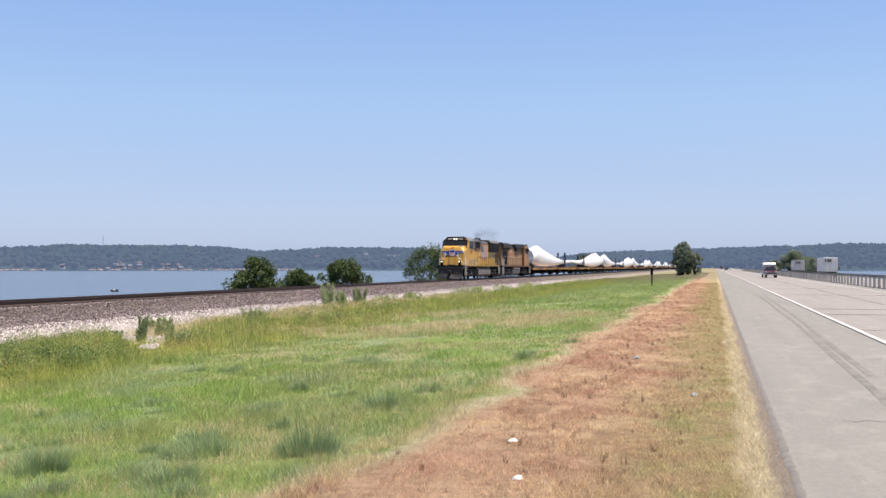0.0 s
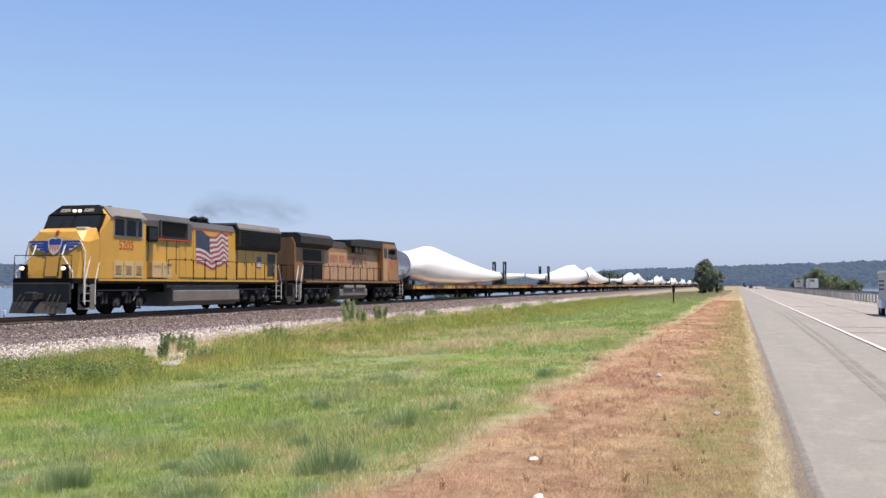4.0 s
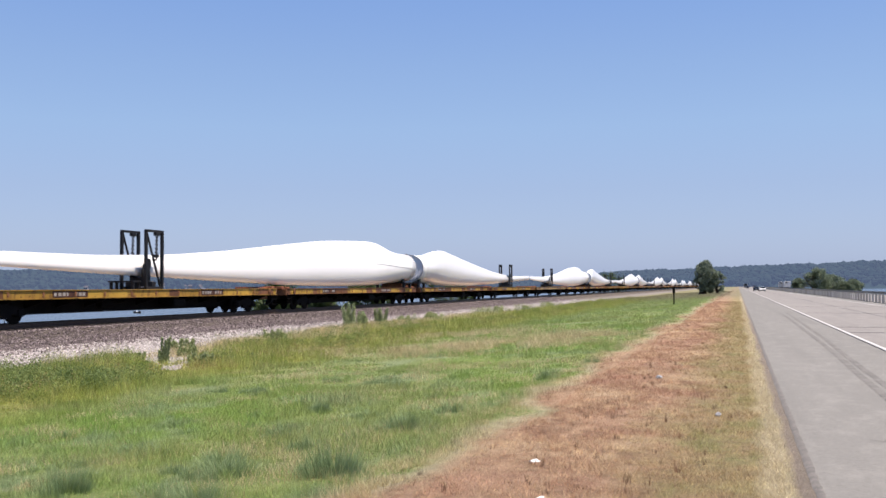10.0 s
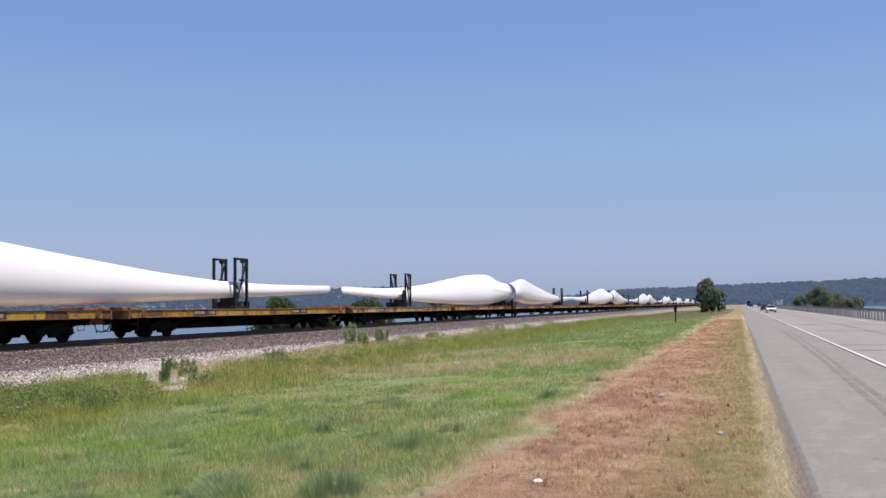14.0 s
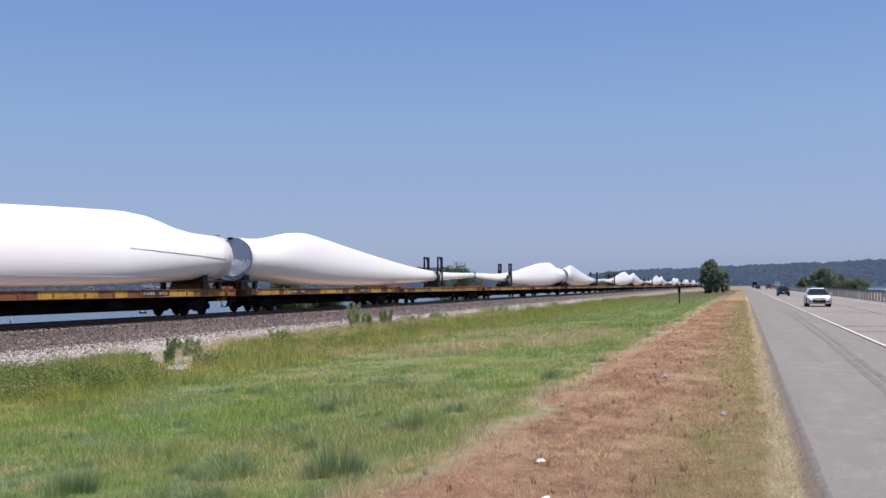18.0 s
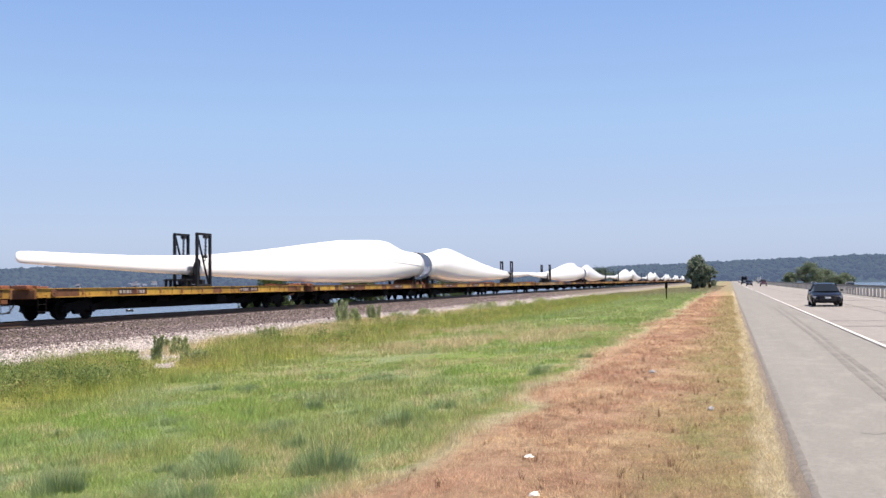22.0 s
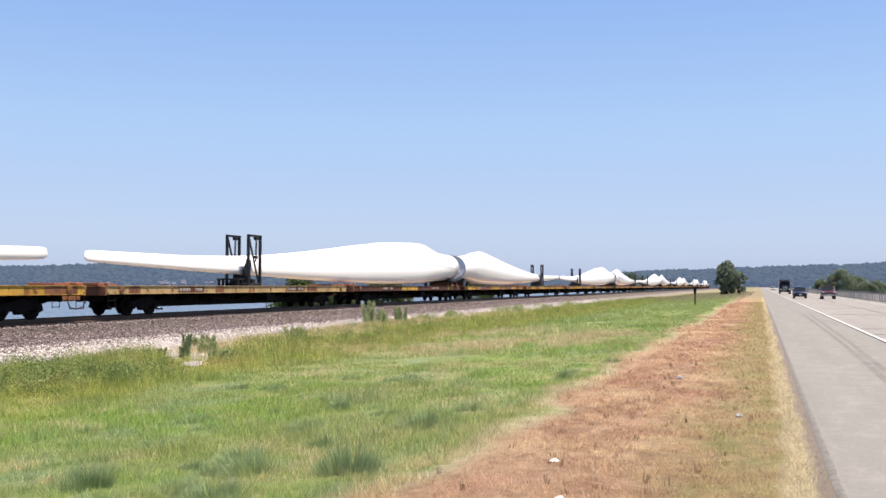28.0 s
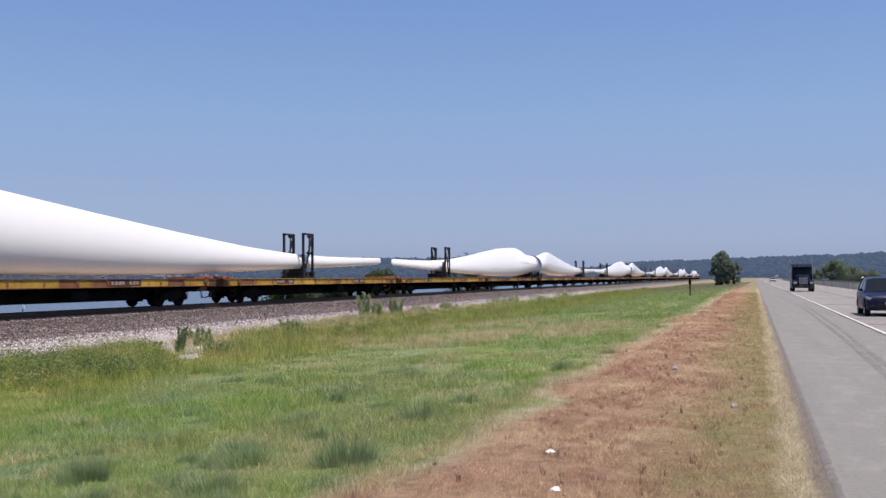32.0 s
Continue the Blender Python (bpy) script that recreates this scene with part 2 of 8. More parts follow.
TIE = worn("sleeper_wood", (0.056, 0.044, 0.036), (0.024, 0.020, 0.016), 0.9, amount=0.7, vary=0.3)
GLASS = glass("dark_glass")
LAMP = glow("lit_headlight", (1.0, 0.88, 0.62), 1.1)
TYRE = worn("tyre_rubber", (0.015, 0.015, 0.016), (0.04, 0.038, 0.035), 0.85, amount=0.5)
GALV = worn("galvanised_rail", (0.104, 0.104, 0.100), (0.064, 0.056, 0.048), 0.5, 0.5, amount=0.6)
POSTWOOD = worn("weathered_post", (0.40, 0.38, 0.35), (0.22, 0.20, 0.17), 0.85, amount=0.6, vary=0.2)
BARK = worn("bark", (0.072, 0.052, 0.036), (0.024, 0.019, 0.014), 0.9, scale=2.0, amount=0.8, bumpy=0.6)
# both tree leaf colours paled and greyed: distance haze put into them
LEAF = leafy("tree_leaf", (0.110, 0.146, 0.108), (0.175, 0.212, 0.152))
FARLEAF = leafy("far_tree_leaf", (0.110, 0.148, 0.100), (0.172, 0.212, 0.138))
LEAF2 = leafy("shrub_leaf", (0.034, 0.059, 0.019), (0.074, 0.103, 0.034))
GLASS.node_tree.nodes["Principled BSDF"].inputs["Roughness"].default_value = 0.06


# ---- mesh helpers ----
def box(bm, x0, x1, y0, y1, z0, z1, bevel=0.0):
    v = [bm.verts.new((x, y, z)) for x in (x0, x1) for y in (y0, y1) for z in (z0, z1)]
    f = [bm.faces.new([v[i] for i in q]) for q in ((0, 1, 3, 2), (4, 6, 7, 5), (0, 4, 5, 1), (2, 3, 7, 6), (0, 2, 6, 4), (1, 5, 7, 3))]
    if bevel:
        bmesh.ops.bevel(bm, geom=list({e for q in f for e in q.edges}), offset=bevel, segments=2, profile=0.5, affect="EDGES")
    return v


def bar(bm, a, b, r, n=6, r2=None):
    """A round bar from a to b."""
    a, b = Vector(a), Vector(b)
    q = (b - a).to_track_quat("Z", "Y")
    rings = []
    for p, rr in ((a, r), (b, r if r2 is None else r2)):
        rings.append([bm.verts.new(p + q @ Vector((rr * math.cos(6.28318 * i / n), rr * math.sin(6.28318 * i / n), 0))) for i in range(n)])
    for i in range(n):
        bm.faces.new((rings[0][i], rings[0][(i + 1) % n], rings[1][(i + 1) % n], rings[1][i]))
    bm.faces.new(rings[0][::-1])
    bm.faces.new(rings[1])


def prism(bm, outline, x0, x1, axis="x"):
    """A closed outline pushed out along an axis. outline: (y, z) for x, (x, z) for y, (x, y) for z."""
    def at(p, d):
        return {"x": (d, p[0], p[1]), "y": (p[0], d, p[1]), "z": (p[0], p[1], d)}[axis]
    a = [bm.verts.new(at(p, x0)) for p in outline]
    b = [bm.verts.new(at(p, x1)) for p in outline]
    n = len(outline)
    for i in range(n):
        bm.faces.new((a[i], a[(i + 1) % n], b[(i + 1) % n], b[i]))
    bm.faces.new(a[::-1])
    bm.faces.new(b)


def loft(bm, rings, cap=True):
    rows = [[bm.verts.new(p) for p in ring] for ring in rings]
    n = len(rows[0])
    for a, b in zip(rows, rows[1:]):
        for i in range(n):
            bm.faces.new((a[i], a[(i + 1) % n], b[(i + 1) % n], b[i]))
    if cap:
        bm.faces.new(rows[0][::-1])
        bm.faces.new(rows[-1])
    return rows


def mesh_of(name, bm, material, smooth=False):
    bmesh.ops.recalc_face_normals(bm, faces=bm.faces)
    me = bpy.data.meshes.new(name)
    bm.to_mesh(me)
    bm.free()
    if material:
        me.materials.append(material)
    if smooth:
        for p in me.polygons:
            p.use_smooth = True
    return me


def part(name, bm, material, parent=None, label="", smooth=False):
    ob = new(name, mesh_of(name, bm, material, smooth))
    if parent:
        ob.parent = parent
    if label:
        ob["label"] = label
    return ob


def thing(name, label, category, group="", m=None):
    ob = new(name)
    ob.empty_display_size = 0.3
    if m is not None:
        ob.matrix_basis = m
    return tagged(ob, label, category, group)


def stuff(name, verts, faces, material, label, category="", smooth=False, parent=None):
    me = bpy.data.meshes.new(name)
    me.from_pydata(verts, [], faces)
    me.materials.append(material)
    if smooth:
        me.polygons.foreach_set("use_smooth", [True] * len(me.polygons))
    ob = new(name, me)
    if parent:
        ob.parent = parent
    return tagged(ob, label, category, "", "stuff")


# ---- plan ----
PSI = 0.5057          # the track's heading, degrees left of the road
RAIL_Z = 0.25         # top of rail
TRACK = 28.4          # distance of the track's centre line from the camera
SPEED = 18.405        # train, metres a second
U = Vector((-math.sin(radians(PSI)), math.cos(radians(PSI)), 0))
W = Vector((-math.cos(radians(PSI)), -math.sin(radians(PSI)), 0))


def on_track(s, t=0.0, z=RAIL_Z):
    p = U * (s - SPEED * t) + W * TRACK
    return pose(p.x, p.y, z, 0, 0, PSI)


def track_x(y):
    return (W * TRACK).x + (y - (W * TRACK).y) * U.x / U.y


# cross-section of the causeway: (offset from the track's line, height)
PROFILE = [(-70, -7.0), (-16, -5.5), (-9, -4.2), (-6.0, -1.6), (-3.4, -0.10), (-2.4, 0.02), (2.4, 0.02), (3.6, -0.22), (7.4, -0.42), (9.6, -0.50),
           (12.5, -0.60), (16, -0.52), (21, -0.28), (25.5, -0.06)]


def ground_z(x, y):
    d = x - track_x(y)
    if x > -2.5:
        z = 0.0 if x < 12.5 else -0.22 if x < 13.8 else -0.55
        if x < 0.5:
            z = -0.02
        if x > 30:
            z = -0.55 - (x - 30) * 0.1
        if x > 45:
            z = -2.05 - (x - 45) * 0.2
        return z
    for (d0, z0), (d1, z1) in zip(PROFILE, PROFILE[1:]):
        if d0 <= d <= d1:
            return z0 + (z1 - z0) * (d - d0) / (d1 - d0)
    return -0.03 if d > 0 else -7.0


# ---- ground ----
def ground_material(blades=False):
    """Zones of green, olive, brown and straw by distance from road and track. blades: the same for standing grass, each blade its own tone."""
    m, t, b = shader("grass_blades" if blades else "verge", 0.85 if blades else 0.95, 0.0, 0.15)
    pos = t.nodes.new("ShaderNodeNewGeometry").outputs["Position"]
    sep = t.nodes.new("ShaderNodeSeparateXYZ")
    t.links.new(pos, sep.inputs[0])
    vec = coords(t, 1.0, True)
    wob = nd(t, "ShaderNodeTexNoise", Scale=0.55, Detail=6.0, Roughness=0.65)
    t.links.new(vec, wob.inputs["Vector"])

    def math2(op, a, c):
        n = t.nodes.new("ShaderNodeMath")
        n.operation = op
        for i, v in enumerate((a, c)):
            if isinstance(v, (int, float)):
                n.inputs[i].default_value = v
            else:
                t.links.new(v, n.inputs[i])
        return n.outputs[0]
    broad = nd(t, "ShaderNodeTexNoise", Scale=0.17, Detail=2.0, Roughness=0.5)
    t.links.new(vec, broad.inputs["Vector"])
    off = math2("ADD", math2("MULTIPLY", math2("SUBTRACT", wob.outputs["Fac"], 0.5), 1.5), math2("MULTIPLY", math2("SUBTRACT", broad.outputs["Fac"], 0.5), 2.2))
    x = math2("ADD", sep.outputs["X"], off)
    # the track runs a little askew to the road
    d = math2("ADD", math2("ADD", sep.outputs["X"], math2("MULTIPLY", sep.outputs["Y"], math.tan(radians(PSI)))), math2("MULTIPLY", off, 1.5))

    def step(v, lo, hi):
        r = nd(t, "ShaderNodeMapRange", **{"From Min": lo, "From Max": hi})
        t.links.new(v, r.inputs["Value"])
        return r.outputs["Result"]
    fine = noise_fac(t, vec, 9.0, 8.0, 0.75, 0.3, 0.7)
    mid = noise_fac(t, vec, 1.1, 6.0, 0.65, 0.36, 0.64)
    clump = noise_fac(t, vec, 4.2, 4.0, 0.6, 0.36, 0.64)
    blot = noise_fac(t, vec, 0.22, 4.0, 0.6, 0.38, 0.62)
    green = mixed(t, mid, (0.210, 0.315, 0.074), (0.385, 0.440, 0.165))
    green = mixed(t, math2("MULTIPLY", clump, 0.5), green, (0.164, 0.249, 0.088))
    green = mixed(t, math2("MULTIPLY", blot, 0.6), green, (0.330, 0.350, 0.137))
    lush = noise_fac(t, coords(t, (1.0, 0.45, 1.0), True), 0.30, 4.0, 0.6, 0.45, 0.60)
    green = mixed(t, math2("MULTIPLY", lush, 0.65), green, (0.215, 0.365, 0.062))
    bluish = noise_fac(t, coords(t, (1.0, 0.7, 1.0), True), 0.62, 5.0, 0.65, 0.50, 0.62)
    green = mixed(t, math2("MULTIPLY", bluish, 0.7), green, (0.320, 0.390, 0.220))
    # green greyed with distance: haze put into the grass colour
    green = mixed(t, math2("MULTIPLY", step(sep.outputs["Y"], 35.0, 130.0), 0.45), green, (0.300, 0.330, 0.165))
    olive = mixed(t, mid, (0.200, 0.268, 0.054), (0.400, 0.405, 0.115))
    olive_patch = noise_fac(t, vec, 0.7, 5.0, 0.7, 0.5, 0.66)
    olive = mixed(t, math2("MULTIPLY", olive_patch, 0.6), olive, (0.540, 0.430, 0.230))
    brown = mixed(t, mid, (0.430, 0.243, 0.148), (0.625, 0.450, 0.262))
    brown = mixed(t, math2("MULTIPLY", clump, 0.75), brown, (0.270, 0.158, 0.104))
    brown = mixed(t, math2("MULTIPLY", blot, 0.5), brown, (0.406, 0.242, 0.167))
    speck = noise_fac(t, vec, 13.0, 3.0, 0.6, 0.42, 0.66)
    brown = mixed(t, math2("MULTIPLY", speck, 0.4), brown, (0.245, 0.135, 0.101))
    green = mixed(t, math2("MULTIPLY", speck, 0.35), green, (0.090, 0.138, 0.048))
    patch = noise_fac(t, coords(t, (0.780, 0.429, 0.780), True), 0.85, 6.0, 0.75, 0.49, 0.62)
    brown = mixed(t, math2("MULTIPLY", patch, 0.65), brown, (0.650, 0.475, 0.300))
    green = mixed(t, math2("MULTIPLY", patch, 0.5), green, (0.350, 0.360, 0.140))
    cream = noise_fac(t, coords(t, (1.0, 0.6, 1.0), True), 1.5, 5.0, 0.7, 0.50, 0.66)
    brown = mixed(t, math2("MULTIPLY", cream, 0.75), brown, (0.78, 0.60, 0.37))
    rosy = noise_fac(t, coords(t, (1.0, 0.6, 1.0), True), 0.75, 5.0, 0.7, 0.48, 0.64)
    brown = mixed(t, math2("MULTIPLY", rosy, 0.6), brown, (0.44, 0.235, 0.170))
    straw = mixed(t, fine, (0.52, 0.44, 0.275), (0.68, 0.60, 0.425))
    straw = mixed(t, math2("MULTIPLY", clump, 0.35), straw, (0.295, 0.215, 0.101))
    verge_green = mixed(t, mid, (0.470, 0.350, 0.190), (0.400, 0.375, 0.170))
    verge_green = mixed(t, math2("MULTIPLY", clump, 0.7), verge_green, (0.263, 0.197, 0.103))
    gravel = mixed(t, fine, (0.185, 0.16, 0.148), (0.40, 0.365, 0.335))
    ballast = mixed(t, fine, (0.062, 0.048, 0.048), (0.190, 0.157, 0.152))
    c = mixed(t, math2("MULTIPLY", step(x, -3.28, -3.02), 0.8), green, straw)
    c = mixed(t, step(x, -2.98, -2.72), c, brown)
    sprout = noise_fac(t, coords(t, (1.0, 0.5, 1.0), True), 1.25, 5.0, 0.7, 0.50, 0.62)
    verge_green = mixed(t, math2("MULTIPLY", sprout, 0.75), verge_green, (0.255, 0.290, 0.105))
    c = mixed(t, math2("MULTIPLY", step(x, -1.3, -0.3), 0.8), c, verge_green)
    c = mixed(t, math2("MULTIPLY", step(math2("ADD", sep.outputs["X"], math2("MULTIPLY", off, 0.25)), 0.14, 0.28), 0.9), c, straw)
    dirt = mixed(t, fine, (0.235, 0.190, 0.155), (0.50, 0.42, 0.345))
    dirt = mixed(t, math2("MULTIPLY", clump, 0.5), dirt, (0.25, 0.215, 0.185))
    c = mixed(t, step(math2("ADD", sep.outputs["X"], math2("MULTIPLY", off, 0.12)), 0.42, 0.50), c, dirt)
    gx = sep.outputs["X"]
    c = mixed(t, step(gx, 10.8, 11.4), c, mixed(t, fine, (0.27, 0.235, 0.20), (0.40, 0.355, 0.31)))
    c = mixed(t, step(gx, 26.0, 28.0), c, green)
    c = mixed(t, step(d, -10.4, -12.6), c, olive)
    c = mixed(t, math2("MULTIPLY", step(d, -16.6, -18.0), math2("MULTIPLY", olive_patch, 0.6)), c, straw)
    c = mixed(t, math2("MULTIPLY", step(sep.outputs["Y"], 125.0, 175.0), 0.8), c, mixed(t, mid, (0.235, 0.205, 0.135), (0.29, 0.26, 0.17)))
    c = mixed(t, step(d, -18.6, -19.4), c, gravel)
    c = mixed(t, step(d, -21.5, -24.0), c, ballast)
    c = mixed(t, step(d, -31.5, -33.0), c, mixed(t, fine, (0.140, 0.125, 0.109), (0.265, 0.242, 0.218)))
    if blades:
        isl = t.nodes.new("ShaderNodeNewGeometry").outputs["Random Per Island"]
        hsv = nd(t, "ShaderNodeHueSaturation")
        for sock, lo, hi in (("Value", 0.72, 1.36), ("Hue", 0.482, 0.515)):
            r = nd(t, "ShaderNodeMapRange", **{"To Min": lo, "To Max": hi})
            t.links.new(isl, r.inputs["Value"])
            t.links.new(r.outputs["Result"], hsv.inputs[sock])
        t.links.new(c, hsv.inputs["Color"])
        t.links.new(hsv.outputs["Color"], b.inputs["Base Color"])
        see_through(t, b, hsv.outputs["Color"], 0.35)
        return m
    # ground sheet darkened throughout in place of the shade between grass blades
    dark = mixed(t, math2("ADD", math2("MULTIPLY", fine, 0.42), 0.22), c, (0.05, 0.045, 0.02))
    t.links.new(dark, b.inputs["Base Color"])
    bump(t, b, fine, 0.8, 0.06)
    return m


def sheet(name, xs, ys, height, material, kind="structure", label="", category=""):
    verts = [(x, y, height(x, y)) for y in ys for x in xs]
    n = len(xs)
    faces = [(j * n + i, j * n + i + 1, (j + 1) * n + i + 1, (j + 1) * n + i) for j in range(len(ys) - 1) for i in range(n - 1)]
    me = bpy.data.meshes.new(name)
    me.from_pydata(verts, [], faces)
    me.materials.append(material)
    return tagged(new(name, me), label, category, "", kind)


def field_noise(x, y, scale, seed):
    """Smooth value noise on a plan, 0 to 1."""
    r = np.random.default_rng(seed)
    table = r.uniform(0, 1, (64, 64))
    gx, gy = x / scale, y / scale
    ix, iy = np.floor(gx).astype(int), np.floor(gy).astype(int)
    fx, fy = gx - ix, gy - iy
    fx, fy = fx * fx * (3 - 2 * fx), fy * fy * (3 - 2 * fy)
    g = lambda a_, b_: table[a_ % 64, b_ % 64]
    return (g(ix, iy) * (1 - fx) + g(ix + 1, iy) * fx) * (1 - fy) + (g(ix, iy + 1) * (1 - fx) + g(ix + 1, iy + 1) * fx) * fy


def bumps(x, y, d):
    """Low uneven ground on verge and meadow."""
    amp = np.where(d > 9.5, 0.10, np.where(d > 3.0, 0.06, 0.0)) * np.where((x < 0.3) & (y > 2) & (y < 140), 1.0, 0.0) * np.where(x > -0.5, 0.4, 1.0)
    return amp * (0.65 * field_noise(x, y, 2.3, 71) + 0.35 * field_noise(x, y, 1.0, 72) - 0.5)


def rough_ground(x, y):
    z = ground_z(x, y)
    if x < 0.3 and 2 < y < 140:
        z += float(bumps(np.array(x), np.array(y), np.array(x - track_x(y))))
    return z


YS = [-1200, -400, -100, -30, -10] + [round(-4 + 0.35 * i, 3) for i in range(150)] + [49 + 1.5 * i for i in range(60)] + [140 + 10 * i for i in range(40)] + [560, 700, 900, 1200, 1600, 2400]
XS = [-110, -80, -60, -48] + [-45 + 0.6 * i for i in range(58)] + [-10.2 + 0.3 * i for i in range(36)] + [0.55, 0.65, 11, 12, 13.6, 14.2, 26, 30, 38, 45, 60, 90]
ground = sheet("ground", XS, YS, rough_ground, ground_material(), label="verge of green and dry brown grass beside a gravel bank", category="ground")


def water_material():
    m, t, b = shader("lake_water", 0.24, 0.0, 0.32)
    b.inputs["Base Color"].default_value = (0.06, 0.08, 0.10, 1)
    vec = coords(t, (1.0, 0.5, 1.0), True)
    n = nd(t, "ShaderNodeTexNoise", Scale=0.45, Detail=6.0, Roughness=0.6)
    t.links.new(vec, n.inputs["Vector"])
    bump(t, b, n.outputs["Fac"], 0.6, 0.5)
    return m


sheet("water", [-4500, -1500, -300, 0, 300, 1500, 4500], [-2500, -500, 0, 500, 1500, 4500], lambda x, y: -3.6, water_material(), label="calm grey-blue lake on both sides of the causeway", category="water")


# ---- road ----
def pavement_material(name, light, dark):
    m, t, b = shader(name, 0.9, 0.0, 0.2)
    vec = coords(t, (1.0, 0.25, 1.0), True)
    big = noise_fac(t, vec, 0.35, 6.0, 0.6, 0.35, 0.65)
    fine = noise_fac(t, coords(t, 1.0, True), 25.0, 6.0, 0.7, 0.3, 0.7)
    c = mixed(t, big, light, dark)
    c = mixed(t, fine, tuple(v * 0.74 for v in dark), c)
    # worn and oiled streaks along the lane, and blotchy patches
    streaks = noise_fac(t, coords(t, (1.0, 0.035, 1.0), True), 1.6, 5.0, 0.65, 0.46, 0.64)
    c = mixed(t, scaled(t, streaks, 0.45), c, tuple(v * 0.76 for v in dark))
    blotch = noise_fac(t, coords(t, (1.0, 0.5, 1.0), True), 1.9, 6.0, 0.75, 0.5, 0.68)
    c = mixed(t, scaled(t, blotch, 0.4), c, tuple(v * 1.22 for v in light))
    t.links.new(c, b.inputs["Base Color"])
    bump(t, b, fine, 0.3, 0.01)
    return m


SHOULDER = pavement_material("shoulder_asphalt", (0.208, 0.201, 0.183), (0.178, 0.173, 0.157))
CONCRETE = pavement_material("lane_concrete", (0.240, 0.227, 0.208), (0.208, 0.195, 0.180))
LINEPAINT = worn("road_paint", (0.47, 0.46, 0.44), (0.390, 0.359, 0.320), 0.7, amount=0.5, scale=1.5)
WORNPAINT = worn("worn_road_paint", (0.30, 0.29, 0.27), (0.22, 0.21, 0.19), 0.8, amount=0.8, scale=1.5)
TAR = worn("tar_seal", (0.039, 0.037, 0.035), (0.109, 0.101, 0.094), 0.8, amount=0.7)
SKID = worn("tyre_mark", (0.112, 0.106, 0.094), (0.172, 0.163, 0.145), 0.9, amount=0.9, scale=1.5)


def slab(name, x0, x1, z, material, label, y0=-1200, y1=1600, depth=0.3):
    bm = bmesh.new()
    ys = [y0, -300, -60, 0, 20, 60, 150, 300, 600, y1]
    for a_, b_ in zip(ys, ys[1:]):
        box(bm, x0, x1, a_, b_, z - depth, z)
    ob = part(name, bm, material)
    return tagged(ob, label, "road", "", "structure")


slab("road_shoulder", 0.60, 3.42, 0.02, SHOULDER, "grey asphalt shoulder with a ragged edge")
slab("road", 3.42, 7.06, 0.026, CONCRETE, "pale concrete lane of a divided highway")
slab("road", 7.075, 10.75, 0.024, CONCRETE, "pale concrete lane of a divided highway")
slab("road_shoulder", 10.75, 12.1, 0.018, SHOULDER, "grey inner shoulder of the highway")
slab("road", 16.0, 27.5, -0.4, CONCRETE, "pale concrete carriageway beyond the guard rail")


def strip(name, x0, x1, y0, y1, z, material, label, kind="structure"):
    bm = bmesh.new()
    n = max(1, int((y1 - y0) / 30))
    for i in range(n):
        box(bm, x0, x1, y0 + (y1 - y0) * i / n, y0 + (y1 - y0) * (i + 1) / n, z - 0.004, z)
    return tagged(part(name, bm, material), label, "road marking", "", kind)


strip("edge_line", 3.49, 3.59, -300, 900, 0.032, LINEPAINT, "worn white edge line painted on the road")
strip("edge_line", 10.6, 10.72, -300, 900, 0.030, LINEPAINT, "worn pale edge line painted on the road")
strip("lane_joint", 3.425, 3.465, -300, 600, 0.029, TAR, "dark open joint between shoulder and lane")
strip("lane_joint", 7.03, 7.10, -300, 600, 0.031, TAR, "dark tar-sealed joint between the lanes")
for i in range(40):
    strip("lane_dash", 6.88, 6.98, -60 + 12.2 * i, -57 + 12.2 * i, 0.032, WORNPAINT, "worn white dash of the lane line")

# ---- guard rail ----
guard = thing("guard_rail", "dark steel guard rail on pale posts along the median", "guard rail", m=pose(13, 0, 0))
for y0 in range(20, 620, 20):
    bm = bmesh.new()
    prism(bm, [(-0.02, 0.80), (0.05, 0.84), (-0.02, 0.89), (-0.02, 0.94), (0.05, 0.99), (-0.02, 1.03), (-0.05, 1.03), (-0.05, 0.80)], y0, y0 + 20, "y")
    part("rail_beam", bm, GALV, guard)
bm = bmesh.new()
box(bm, -0.10, 0.10, -0.10, 0.10, -0.45, 0.90, 0.01)
post_mesh = mesh_of("post", bm, POSTWOOD)
for i in range(200):
    ob = new("post", post_mesh)
    ob.parent = guard
    ob.location = (0.12, 21 + 2.5 * i, 0)

# ---- track ----
rails = thing("railway_track", "steel rails on dark sleepers in grey ballast", "railway", m=on_track(0, 0, 0))
tagged(rails, kind="structure")
for sx in (-0.755, 0.755):
    bm = bmesh.new()
    for a_, b_ in zip([-400, -50, 0, 40, 80, 160, 320, 640], [-50, 0, 40, 80, 160, 320, 640, 1500]):
        prism(bm, [(sx - 0.07, 0.08), (sx + 0.07, 0.08), (sx + 0.012, 0.11), (sx + 0.012, 0.2), (sx + 0.037, 0.21), (sx + 0.037, 0.25), (sx - 0.037, 0.25), (sx - 0.037, 0.21), (sx - 0.012, 0.2), (sx - 0.012, 0.11)], a_, b_, "y")
    part("rail", bm, RAILTOP, rails)
bm = bmesh.new()
box(bm, -1.3, 1.3, -0.115, 0.115, -0.1, 0.085, 0.012)
tie_mesh = mesh_of("sleeper", bm, TIE)
for i in range(290):
    ob = new("sleeper", tie_mesh)
    ob.parent = rails
    ob.location = (random.uniform(-0.03, 0.03), 4 + 0.51 * i, 0)
bm = bmesh.new()
for i in range(500):
    box(bm, -1.3, 1.3, 152 + 0.8 * i, 152.24 + 0.8 * i, -0.1, 0.085)
tagged(part("sleeper", bm, TIE, rails), kind="stuff")


